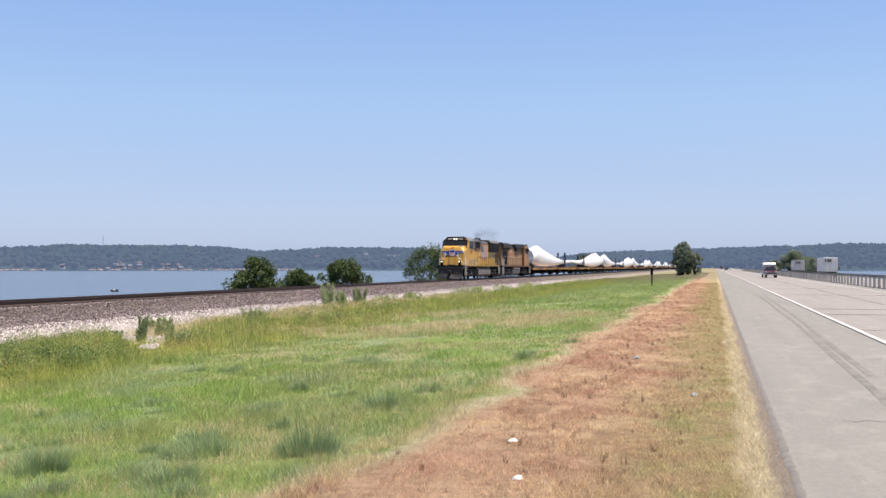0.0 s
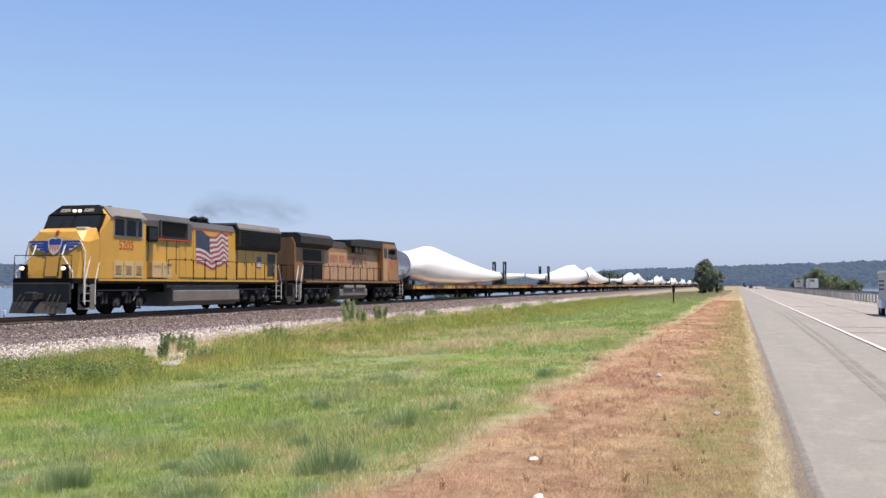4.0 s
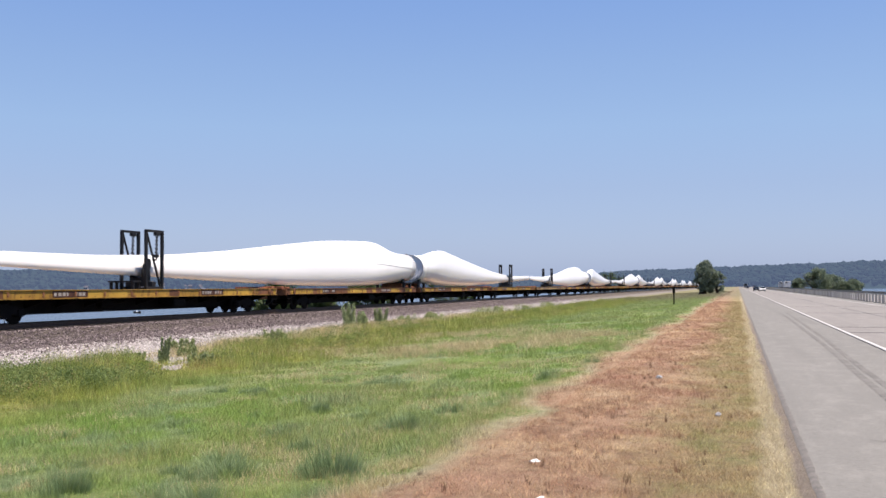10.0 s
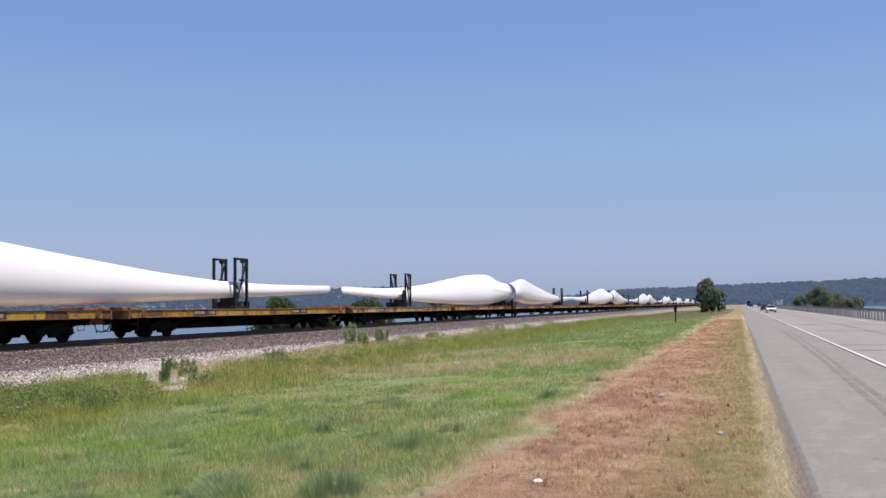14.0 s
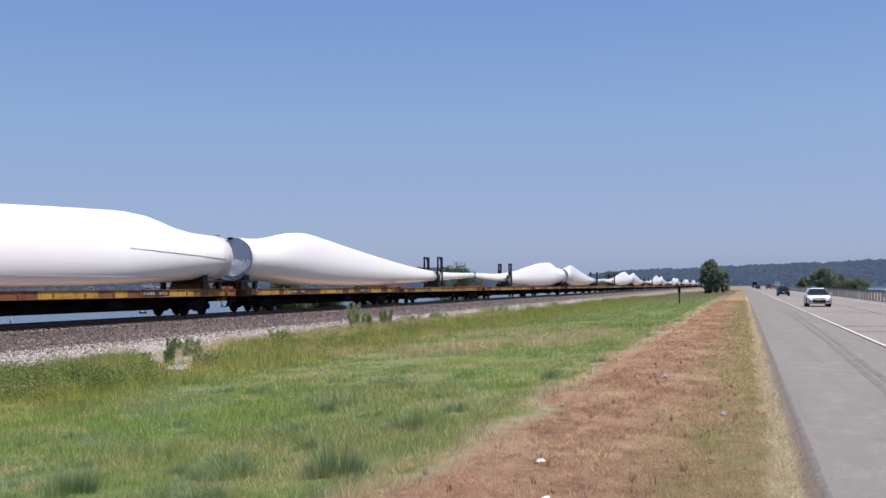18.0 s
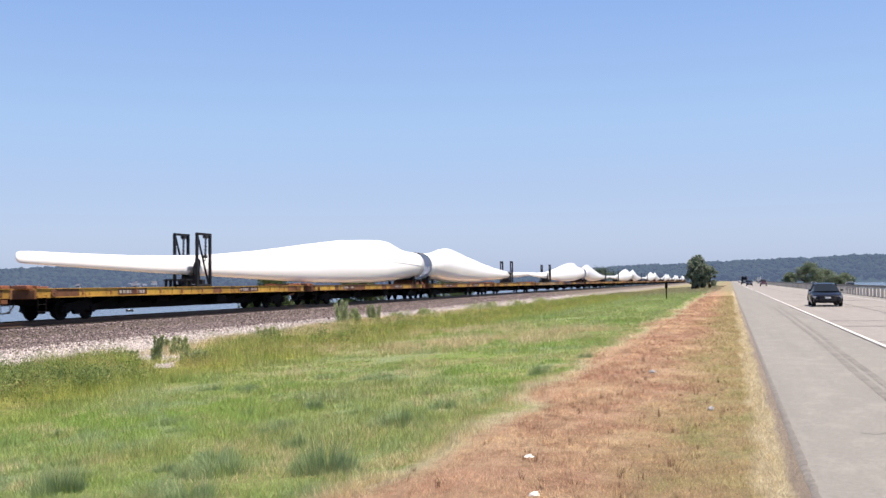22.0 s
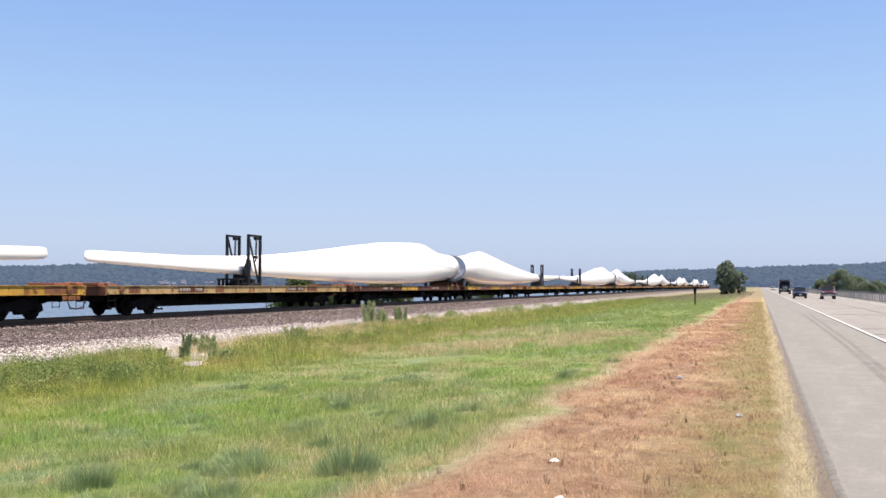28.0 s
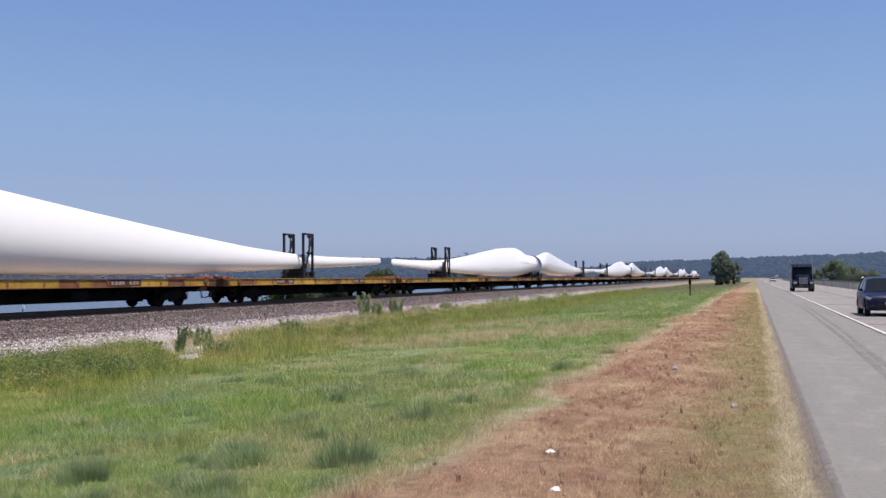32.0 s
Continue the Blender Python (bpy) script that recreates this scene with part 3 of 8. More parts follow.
# ---- train ----
SPINNERS = []         # wheels of the locomotives, with their places on the bogie
MOVERS = []           # (thing, function of time giving its pose)


def rolls(ob, s):
    MOVERS.append((ob, [(0.0, on_track(s, 0.0)), (32.0, on_track(s, 32.0))]))


def wheel_mesh(name, r, material, width=0.13):
    bm = bmesh.new()
    bar(bm, (-width / 2, 0, 0), (width / 2, 0, 0), r, 20)
    bar(bm, (-width / 2 - 0.03, 0, 0), (width / 2 + 0.03, 0, 0), r * 0.35, 10)
    return mesh_of(name, bm, material)


CAR_WHEEL = wheel_mesh("wheel", 0.46, DARK)
LOCO_WHEEL = wheel_mesh("wheel", 0.52, DARK)


def bogie(parent, y, base, wheel, r, axles, name="bogie"):
    bm = bmesh.new()
    for sx in (-1.0, 1.0):
        half = base * (axles - 1) / 2
        prism(bm, [(y - half - 0.35, r - 0.08), (y - half - 0.25, r + 0.18), (y - half * 0.5, r + 0.30), (y, r + 0.42), (y + half * 0.5, r + 0.30), (y + half + 0.25, r + 0.18), (y + half + 0.35, r - 0.08),
                   (y + half + 0.1, r - 0.14), (y + half * 0.45, r - 0.02), (y + half * 0.3, r - 0.22), (y - half * 0.3, r - 0.22), (y - half * 0.45, r - 0.02), (y - half - 0.1, r - 0.14)], sx - 0.09, sx + 0.09, "x")
        for k in range(axles):
            yy = y - half + base * k
            box(bm, sx * 1.02 - 0.13, sx * 1.02 + 0.13, yy - 0.15, yy + 0.15, r - 0.15, r + 0.15, 0.03)
        for yy in (y - 0.22, y, y + 0.22):
            bar(bm, (sx, yy, r - 0.18), (sx, yy, r + 0.16), 0.085, 8)
    box(bm, -1.0, 1.0, y - 0.25, y + 0.25, r - 0.1, r + 0.25, 0.03)
    bg = part(name, bm, DARK, parent)
    for k in range(axles):
        yy = y - base * (axles - 1) / 2 + base * k
        for sx in (-0.755, 0.755):
            w_ = new("wheel", wheel)
            w_.parent = bg
            w_.location = (sx, yy, r)
            if wheel is LOCO_WHEEL:
                SPINNERS.append((w_, (sx, yy, r)))
        bm = bmesh.new()
        bar(bm, (-0.9, yy, r), (0.9, yy, r), 0.085, 8)
        part("axle", bm, DARK, bg)
    return bg


POCKETS = {}


def pocket_mesh(material):
    if material.name not in POCKETS:
        bm = bmesh.new()
        box(bm, -0.02, 0.02, -0.06, 0.06, -0.10, 0.10, 0.012)
        POCKETS[material.name] = mesh_of("stake_pocket", bm, material)
    return POCKETS[material.name]


def flat_car(side, label, patches=()):
    """An 89-foot flat car, 28.4 m from coupler to coupler. y runs to the rear, z from the rail."""
    car_ = thing("flat_car", label, "flat car", "flat cars of the train")
    h = 13.35
    bm = bmesh.new()
    box(bm, -1.42, 1.42, -h, h, 1.12, 1.30)
    part("deck", bm, PLANK, car_)
    for sx in (-1, 1):
        bm = bmesh.new()
        # a channel: web, top and bottom flanges
        box(bm, *sorted((sx * 1.42, sx * 1.46)), -h, h, 1.03, 1.36)
        box(bm, *sorted((sx * 1.34, sx * 1.50)), -h, h, 1.36, 1.39)
        box(bm, *sorted((sx * 1.34, sx * 1.50)), -h, h, 1.00, 1.03)
        part("side_sill", bm, side, car_)
        for y0, y1, paint, lab in patches:
            bm = bmesh.new()
            box(bm, *sorted((sx * 1.46, sx * 1.466)), y0, y1, 1.032, 1.355)
            part("paint_patch", bm, paint, car_, lab)
        for yc in (-7.6, 4.4):
            bm = bmesh.new()
            box(bm, *sorted((sx * 1.466, sx * 1.469)), yc - 0.1, yc + 2.25, 1.06, 1.33)
            part("mark_plate", bm, CAR_DARK, car_, "dark painted panel behind the marks")
            for i, w_ in enumerate((0.16, 0.2, 0.2, 0.12, 0.0, 0.16, 0.2, 0.16)):
                if w_:
                    bm = bmesh.new()
                    box(bm, *sorted((sx * 1.469, sx * 1.473)), yc + 0.27 * i, yc + 0.27 * i + w_, 1.12, 1.27)
                    part("reporting_mark", bm, MARKWHITE, car_)
        for i in range(13):
            pk = new("stake_pocket", pocket_mesh(RUST))
            pk.parent = car_
            pk.location = (sx * 1.472, -12.4 + i * 24.8 / 12, 1.19)
    bm = bmesh.new()
    prism(bm, [(-h, 0.70), (-9.5, 0.70), (-8.0, 0.36), (8.0, 0.36), (9.5, 0.70), (h, 0.70), (h, 1.12), (-h, 1.12)], -0.35, 0.35, "x")
    for i in range(13):
        y = -12 + 2 * i
        prism(bm, [(-1.40, 1.12), (-1.40, 0.92), (-0.35, 0.62), (0.35, 0.62), (1.40, 0.92), (1.40, 1.12)], y - 0.06, y + 0.06, "y")
    part("underframe", bm, DARK, car_)
    for sy in (-1, 1):
        bm = bmesh.new()
        box(bm, -1.45, 1.45, *sorted((sy * h, sy * (h + 0.12))), 0.95, 1.34, 0.02)
        part("end_sill", bm, CAR_BROWN, car_)
        bm = bmesh.new()
        box(bm, -0.14, 0.14, *sorted((sy * (h + 0.1), sy * (h + 0.62))), 0.74, 1.0, 0.03)
        box(bm, -0.20, 0.22, *sorted((sy * (h + 0.55), sy * (h + 0.86))), 0.70, 1.04, 0.05)
        part("coupler", bm, RUST, car_)
        bm = bmesh.new()
        box(bm, 0.55, 1.2, *sorted((sy * (h - 0.1), sy * (h + 0.28))), 1.36, 1.52, 0.02)
        box(bm, -1.2, 1.3, *sorted((sy * (h - 0.35), sy * (h - 0.22))), 1.395, 1.50, 0.01)
        box(bm, 0.9, 1.02, *sorted((sy * (h - 1.3), sy * (h - 0.3))), 1.395, 1.47, 0.01)
        part("end_rack", bm, ORANGE, car_, "rusty orange end fitting")
        bm = bmesh.new()
        bar(bm, (1.50, sy * (h - 1.0), 1.2), (1.53, sy * (h - 1.0), 1.2), 0.17, 12)
        bar(bm, (1.49, sy * (h - 1.0), 1.2), (1.55, sy * (h - 1.0), 1.2), 0.05, 6)
        part("brake_wheel", bm, CAR_BROWN, car_, "rusty hand brake wheel")
        bm = bmesh.new()
        pts = [(0.5, sy * (h + 0.15), 0.75), (0.45, sy * (h + 0.35), 0.45), (0.3, sy * (h + 0.6), 0.36), (0.2, sy * (h + 0.86), 0.42)]
        for a_, b_ in zip(pts, pts[1:]):
            bar(bm, a_, b_, 0.03, 6)
        part("brake_hose", bm, TYRE, car_)
        for sx in (-1, 1):
            bm = bmesh.new()
            for z in (0.42, 0.72, 1.0):
                bar(bm, (sx * 1.47, sy * (h - 0.55), z), (sx * 1.47, sy * (h - 0.05), z), 0.018, 5)
            for y in (h - 0.55, h - 0.05):
                bar(bm, (sx * 1.47, sy * y, 0.40), (sx * 1.47, sy * y, 1.1), 0.018, 5)
            part("sill_step", bm, DARK, car_)
        bogie(car_, sy * 10.05, 1.78, CAR_WHEEL, 0.46, 2)
    bm = bmesh.new()
    box(bm, 0.6, 1.25, 2.0, 3.1, 0.5, 0.9, 0.05)
    part("brake_box", bm, DARK, car_)
    bm = bmesh.new()
    bar(bm, (0.5, -3.2, 0.75), (0.5, -2.0, 0.75), 0.2, 10)
    part("air_reservoir", bm, DARK, car_)
    return car_


# grey puts the upper seam's shadow line into the colour; lower line, film edge
SEAM = worn("seam_grey", (0.30, 0.28, 0.26), (0.2, 0.19, 0.18), 0.7, amount=0.4)
# wind turbine blade, from its root on: distance, top, bottom (above rail), thickness, drift to the side
STATIONS = [(0.0, 4.36, 1.92, 2.44, 0), (1.2, 4.34, 1.91, 2.42, 0), (2.6, 4.33, 1.87, 2.36, 0), (4.0, 4.54, 1.81, 2.2, 0), (5.2, 4.78, 1.74, 2.0, 0), (6.4, 4.97, 1.68, 1.82, 0), (8.0, 5.08, 1.61, 1.62, 0), (10.0, 5.10, 1.57, 1.46, 0), (13.0, 4.92, 1.53, 1.30, 0),
            (18.0, 4.60, 1.52, 1.08, 0), (25.0, 4.05, 1.60, 0.84, 0), (32.0, 3.45, 1.79, 0.64, 0), (38.0, 3.10, 1.97, 0.48, 0), (44.0, 2.97, 2.13, 0.36, 0), (50.0, 2.96, 2.33, 0.24, 0), (52.0, 2.97, 2.40, 0.20, 0), (52.9, 2.97, 2.43, 0.17, 0), (53.25, 2.95, 2.46, 0.14, 0)]
# the blades that point forward lie with a fuller back, the others with a leaner one
FULLER = {4.0: -0.06, 5.2: 0.12, 6.4: 0.20, 8.0: 0.10, 13.0: 0.08, 18.0: 0.18, 25.0: 0.14, 32.0: 0.12, 38.0: 0.07}
LEANER = {4.0: 0.0, 5.2: 0.02, 10.0: -0.03, 13.0: -0.12, 18.0: -0.25, 25.0: -0.29, 32.0: -0.21, 38.0: -0.15, 44.0: -0.11, 50.0: -0.06, 52.0: -0.04}


PROFILES = {}


def blade_mesh(change, bend):
    table = [(q[0], q[1] + change.get(q[0], 0.0), *q[2:]) for q in STATIONS]
    bm = bmesh.new()
    rings, n = [], 36
    fine = []
    for (a_, b_) in zip(table, table[1:]):
        steps = max(1, int((b_[0] - a_[0]) / 1.0))
        for k in range(steps):
            fine.append(tuple(a_[i] + (b_[i] - a_[i]) * k / steps for i in range(5)))
    fine.append(table[-1])
    # ease the kinks between the stations
    arr = np.array(fine)
    for _ in range(2):
        arr[1:-1, 1:] = 0.25 * arr[:-2, 1:] + 0.5 * arr[1:-1, 1:] + 0.25 * arr[2:, 1:]
    PROFILES[len(PROFILES)] = arr
    for d, top, bot, thick, side in arr:
        sharp = min(1.0, max(0.0, (d - 1.5) / 7.0))      # a circle at the root, a wing section further out
        ring = []
        for i in range(n):
            a_ = 2 * math.pi * i / n
            c, s_ = math.cos(a_), math.sin(a_)
            h = (1 + s_) / 2                             # 0 at the bottom (nose), 1 at the top (tail)
            wing = thick / 2 * c * (1 - sharp * 0.62 * h * h) * (1 + sharp * 0.12 * (1 - h))
            ring.append((wing + sharp * 0.25 * thick * (h - 0.4) + bend * (max(0.0, d - 14.0) / 39.0) ** 2, d, bot + (top - bot) * h))
        rings.append(ring)
    last = rings[-1]
    mid_ = Vector([sum(p[k] for p in last) / n for k in range(3)])
    for shrink, out in ((0.88, 0.10), (0.6, 0.19), (0.2, 0.24)):
        rings.append([tuple(mid_ + (Vector(p) - mid_) * shrink + Vector((0, out, 0))) for p in last])
    loft(bm, rings)
    return mesh_of("wind_turbine_blade", bm, BLADE, True)


BLADE_MESHES = {True: blade_mesh(FULLER, 0.25), False: blade_mesh(LEANER, 0.42)}


def turbine_blade(s_root, forward, seam):
    """A blade whose root lies at s_root; its tip points to the train's front or rear."""
    ob = new("blade", BLADE_MESHES[forward])
    th = thing("wind_turbine_blade", "white fibreglass wind turbine blade on two flat cars, tip raised", "turbine blade", "blades on the train")
    ob.parent = th
    ob["label"] = "glossy white tapering shell"
    for sd, base, rise, reach in ((-1, 3.02, 0.33, 8.2), (1, 3.02, 0.33, 8.2), (-1, 1.98, 0.02, 15.0), (1, 1.98, 0.02, 15.0)) if seam else ():
        bm = bmesh.new()
        rings = []
        for i in range(13):
            d = (0.6 if reach < 9 else 2.4) + reach * i / 12
            top, bot, thick = (float(np.interp(d, PROFILES[0][:, 0], PROFILES[0][:, j])) for j in (1, 2, 3))
            sharp = min(1.0, max(0.0, (d - 1.5) / 7.0))
            z = base + rise * i / 12
            h = (z - bot) / (top - bot)
            c = math.sqrt(max(0.0, 1 - (2 * h - 1) ** 2))
            x = sd * thick / 2 * c * (1 - sharp * 0.62 * h * h) * (1 + sharp * 0.12 * (1 - h)) + sharp * 0.25 * thick * (h - 0.4)
            w_ = (0.020 if reach < 9 else 0.013) * math.sin(math.pi * (0.08 + 0.84 * i / 12))
            rings.append([(x - sd * 0.03, d, z - w_), (x + sd * 0.02, d, z - 0.3 * w_), (x + sd * 0.006, d, z + w_)])
        loft(bm, rings)
        part("bond_seam", bm, SEAM, th, "thin raised seam")
    bm = bmesh.new()
    zc, r = 3.14, 1.19
    bar(bm, (0, -0.045, zc), (0, 0.0, zc), r - 0.01, 36)
    part("root_cover", bm, ROOTCOVER, th, "grey-blue sheet inside the open root")
    bm = bmesh.new()
    n = 40
    loft(bm, [[(q * math.cos(6.28318 * i / n), y_, zc + q * math.sin(6.28318 * i / n)) for i in range(n)] for q, y_ in ((r - 0.02, 0.0), (r - 0.02, -0.03), (r + 0.035, -0.03), (r + 0.035, 0.05))], cap=False)
    part("root_ring", bm, BLADE, th, "thick white root rim")
    bm = bmesh.new()
    box(bm, -0.32, -0.08, -0.22, 0.0, zc + 1.10, zc + 1.22, 0.03)
    bar(bm, (-0.36, -0.12, zc + 1.2), (-0.04, -0.12, zc + 1.2), 0.045, 8)
    part("strap_winch", bm, RACK, th, "small dark strap winch")
    rg = np.random.default_rng(5)
    bm = bmesh.new()
    rows_ = 9
    grid = []
    for j in range(rows_):
        row = []
        for i in range(33):
            x = -1 + 2 * i / 32
            half = math.sqrt(max(0.0, 1 - (-0.95 + 0.85 * j / (rows_ - 1)) ** 2)) * (r - 0.10)
            row.append(bm.verts.new((x * half, -0.10 + rg.uniform(-0.015, 0.015) + 0.035 * (-1) ** i + 0.05 * j / rows_, zc + (r - 0.1) * (-0.95 + 0.85 * j / (rows_ - 1)) + 0.12 * rg.uniform(-1, 1) * (j == rows_ - 1))))
        grid.append(row)
    for j in range(rows_ - 1):
        for i in range(32):
            bm.faces.new((grid[j][i], grid[j][i + 1], grid[j + 1][i + 1], grid[j + 1][i]))
    part("foil_wrap", bm, FOIL, th, "crumpled silver foil stuffed into the root")
    bm = bmesh.new()
    for i in range(60):
        a_ = 6.28318 * i / 60
        bar(bm, (1.19 * math.cos(a_), -0.09, zc + 1.19 * math.sin(a_)), (1.19 * math.cos(a_), 0.02, zc + 1.19 * math.sin(a_)), 0.03, 5)
    tagged(part("root_bolts", bm, SILVER, th), kind="stuff")
    MOVERS.append((th, [(t, on_track(s_root, t) @ pose(0.6, 0, 0, 0, 0, 180 if forward else 0)) for t in (0.0, 32.0)]))
    return th


def tip_rack(k):
    """Two open steel portals either side of a blade, with a saddle between them."""
    th = thing("blade_rack", "black steel portal frames clamping a blade near its tip", "rack", "racks on the train")
    for x in (1.15, -0.2):
        bm = bmesh.new()
        for y in (-0.70, 0.70):
            box(bm, x - 0.07, x + 0.07, y - 0.07, y + 0.07, 1.39, 4.26, 0.01)
        box(bm, x - 0.07, x + 0.07, -0.77, 0.77, 4.18, 4.30, 0.01)
        box(bm, x - 0.06, x + 0.06, -0.77, 0.77, 1.395, 1.52, 0.01)
        bar(bm, (x, k * -0.66, 4.2), (x, k * 0.55, 1.5), 0.06, 6)
        part("portal", bm, RACK, th)
        bm = bmesh.new()
        for i in range(7):
            for q in (-1, 1):
                z = 4.18 - 0.2 * i
                bar(bm, (x, 0.24 + q * 0.09 * (-1) ** i, z), (x, 0.24 - q * 0.09 * (-1) ** i - 0.02 * i, z - 0.2), 0.03, 5)
        box(bm, x - 0.09, x + 0.09, 0.05, 0.40, 4.02, 4.18, 0.02)
        box(bm, x - 0.09, x + 0.09, -0.05, 0.32, 2.95, 3.10, 0.02)
        part("chain_hoist", bm, RACK, th)
    bm = bmesh.new()
    prism(bm, [(-0.35, 1.52), (1.15, 1.52), (1.15, 1.75), (0.85, 1.8), (0.80, 2.9), (0.72, 2.9), (0.66, 2.1), (0.4, 1.95), (0.1, 2.1), (0.02, 2.7), (-0.06, 2.7), (-0.12, 1.8), (-0.35, 1.75)], -0.16, 0.16, "y")
    part("saddle", bm, RACK, th)
    for x in (0.12, 0.78):
        bm = bmesh.new()
        bar(bm, (0, 0, -0.06), (0, 0, 0.06), 0.52, 24)
        for v in bm.verts:
            p = Vector((v.co.z, v.co.x * 0.5, v.co.y))
            a_ = radians(-30) * k
            v.co = Vector((x + p.x, p.y * math.cos(a_) - p.z * math.sin(a_) - 0.1 * k, 2.42 + p.y * math.sin(a_) + p.z * math.cos(a_)))
        part("clamp_pad", bm, RACK, th, "oval dark clamping pad")
    for y in (-0.5, 0.5):
        bm = bmesh.new()
        box(bm, -0.4, 1.2, y - 0.06, y + 0.06, 1.395, 1.5)
        part("base_beam", bm, RACK, th)
    for x, y in ((-0.3, -0.95), (-0.3, -1.4), (0.9, -0.95), (0.9, -1.4)):
        bm = bmesh.new()
        box(bm, x - 0.06, x + 0.06, *sorted((k * y - 0.06, k * y + 0.06)), 1.392, 1.72, 0.01)
        part("trestle_leg", bm, RACK, th)
    bm = bmesh.new()
    box(bm, -0.4, 1.0, *sorted((k * -0.85, k * -1.5)), 1.72, 1.80, 0.01)
    part("trestle_top", bm, RACK, th)
    return th


def root_stand(s):
    th = thing("root_stand", "black steel table and cradle bolted under a blade root", "stand", "root stands on the train")
    bm = bmesh.new()
    prism(bm, [(-1.0, 1.86), (-1.0, 2.25), (-0.75, 1.98), (-0.4, 1.88), (0.4, 1.88), (0.75, 1.98), (1.0, 2.25), (1.0, 1.86)], -0.25, 0.25, "y")
    part("cradle", bm, RACK, th)
    bm = bmesh.new()
    box(bm, -1.35, 1.35, -1.3, 0.75, 1.76, 1.86, 0.01)
    part("table_top", bm, RACK, th)
    for x in (-1.2, 1.2):
        for y in (-1.1, 0.55):
            bm = bmesh.new()
            box(bm, x - 0.1, x + 0.1, y - 0.14, y + 0.14, 1.39, 1.76, 0.01)
            part("leg", bm, RACK, th)
    bm = bmesh.new()
    prism(bm, [(-0.75, 1.39), (-0.45, 1.76), (0.2, 1.76), (0.5, 1.39)], -0.9, 0.9, "x")
    part("gusset_box", bm, RUST, th, "rust-brown central support")
    return th


CAR_START = 155.8
CAR_LENGTH = 28.2575
UNIT = 4 * CAR_LENGTH
UNITS = 9
CARS = 2 + 4 * UNITS


def patch_row(spec):
    kinds = ((PATCH, "bright yellow paint patch"), (CAR_BROWN, "dark brown rust patch"), (CAR_YELLOW, "faded yellow patch"))
    return [(y0, y1, *kinds[k]) for y0, y1, k in spec]


car_yellow = flat_car(CAR_YELLOW, "long flat car with faded rust-stained yellow side sills", patch_row(((-12.4, -10.6, 1), (-6.3, -2.4, 0), (1.2, 2.1, 1), (5.8, 9.7, 0), (10.9, 12.9, 1))))
car_brown = flat_car(CAR_BROWN, "long flat car with brown sills and yellow paint patches", patch_row(((-12.9, -9.3, 0), (-8.6, -7.0, 2), (-3.0, 0.9, 0), (2.2, 3.1, 2), (6.0, 8.9, 0), (10.4, 12.7, 2))))
car_pale = flat_car(CAR_PALE, "long flat car with bleached tan sills spotted with rust", patch_row(((-11.8, -10.9, 1), (-4.2, -3.3, 1), (7.0, 8.6, 1))))
car_dark = flat_car(CAR_DARK, "long flat car with dark maroon sills and one yellow patch", patch_row(((-3.4, 0.6, 0), (9.4, 11.0, 2))))
for k in range(CARS):
    src = car_pale if k % 8 == 6 else car_dark if k % 8 == 7 and k > 8 else (car_brown if k % 4 in (0, 3) else car_yellow)
    s = CAR_START + CAR_LENGTH * (k + 0.5)
    used = src.get("used", 0)
    ob = src if not used else copy_thing(src, pose(0, 0, 0))
    src["used"] = 1
    rolls(ob, s)

rack0 = tip_rack(1)
rack1 = tip_rack(-1)
stand0 = root_stand(0)
seen = {"rack": 0, "rack_rear": 0, "stand": 0}


def placed(src, key, s, turn=0):
    ob = src if not seen[key] else copy_thing(src, pose(0, 0, 0))
    seen[key] = 1
    MOVERS.append((ob, [(t, on_track(s, t) @ pose(0.15 if key != "stand" else 0.35, 0, 0, 0, 0, turn)) for t in (0.0, 32.0)]))


blade_a = turbine_blade(155.2, False, False)     # just behind the locomotives
placed(rack1, "rack_rear", 195.0)
placed(stand0, "stand", 156.2)
for i in range(UNITS):
    o = UNIT * i
    for th_s, fwd in ((266.6 + o + (0.5, 0.5, 0.1, -0.15)[i % 4], True), (268.6 + o + (0.75, 0.95, 0.65, 0.2)[i % 4], False)):
        if fwd and i == 0:
            blade_f = turbine_blade(th_s, True, True)
            continue
        th = copy_thing(blade_f if fwd else blade_a, pose(0, 0, 0))
        MOVERS.append((th, [(t, on_track(th_s, t) @ pose(0.6, 0, 0, 0, 0, 180 if fwd else 0)) for t in (0.0, 32.0)]))
    placed(rack0, "rack", (226.5, 226.65, 226.87, 226.75)[i % 4] + o)
    placed(rack1, "rack_rear", 308.05 + o + (0.9, 0.85, 0.85, 0.2)[i % 4])
    placed(stand0, "stand", 265.0 + o, 180)
    placed(stand0, "stand", 269.7 + o)


# ---- locomotives ----
def rail_run(parent, pts, r=0.022, material=None, name="handrail"):
    bm = bmesh.new()
    for a_, b_ in zip(pts, pts[1:]):
        bar(bm, a_, b_, r, 6)
    return part(name, bm, material or RAILWHITE, parent)


def panel(parent, name, x, y0, y1, z0, z1, material, depth=0.02, label="", side=1, bevel=0.006):
    """A thin plate on a side wall at x, facing outwards."""
    bm = bmesh.new()
    box(bm, *sorted((side * x, side * (x + depth))), y0, y1, z0, z1, bevel)
    return part(name, bm, material, parent, label)


def lettering(parent, text, size, m, material, name="road_number", label=""):
    cu = bpy.data.curves.new(name, "FONT")
    cu.body, cu.size, cu.extrude, cu.align_x, cu.align_y = text, size, 0.006, "CENTER", "CENTER"
    cu.materials.append(material)
    ob = new(name, cu)
    ob.parent = parent
    ob.matrix_basis = m
    if label:
        ob["label"] = label
    return ob


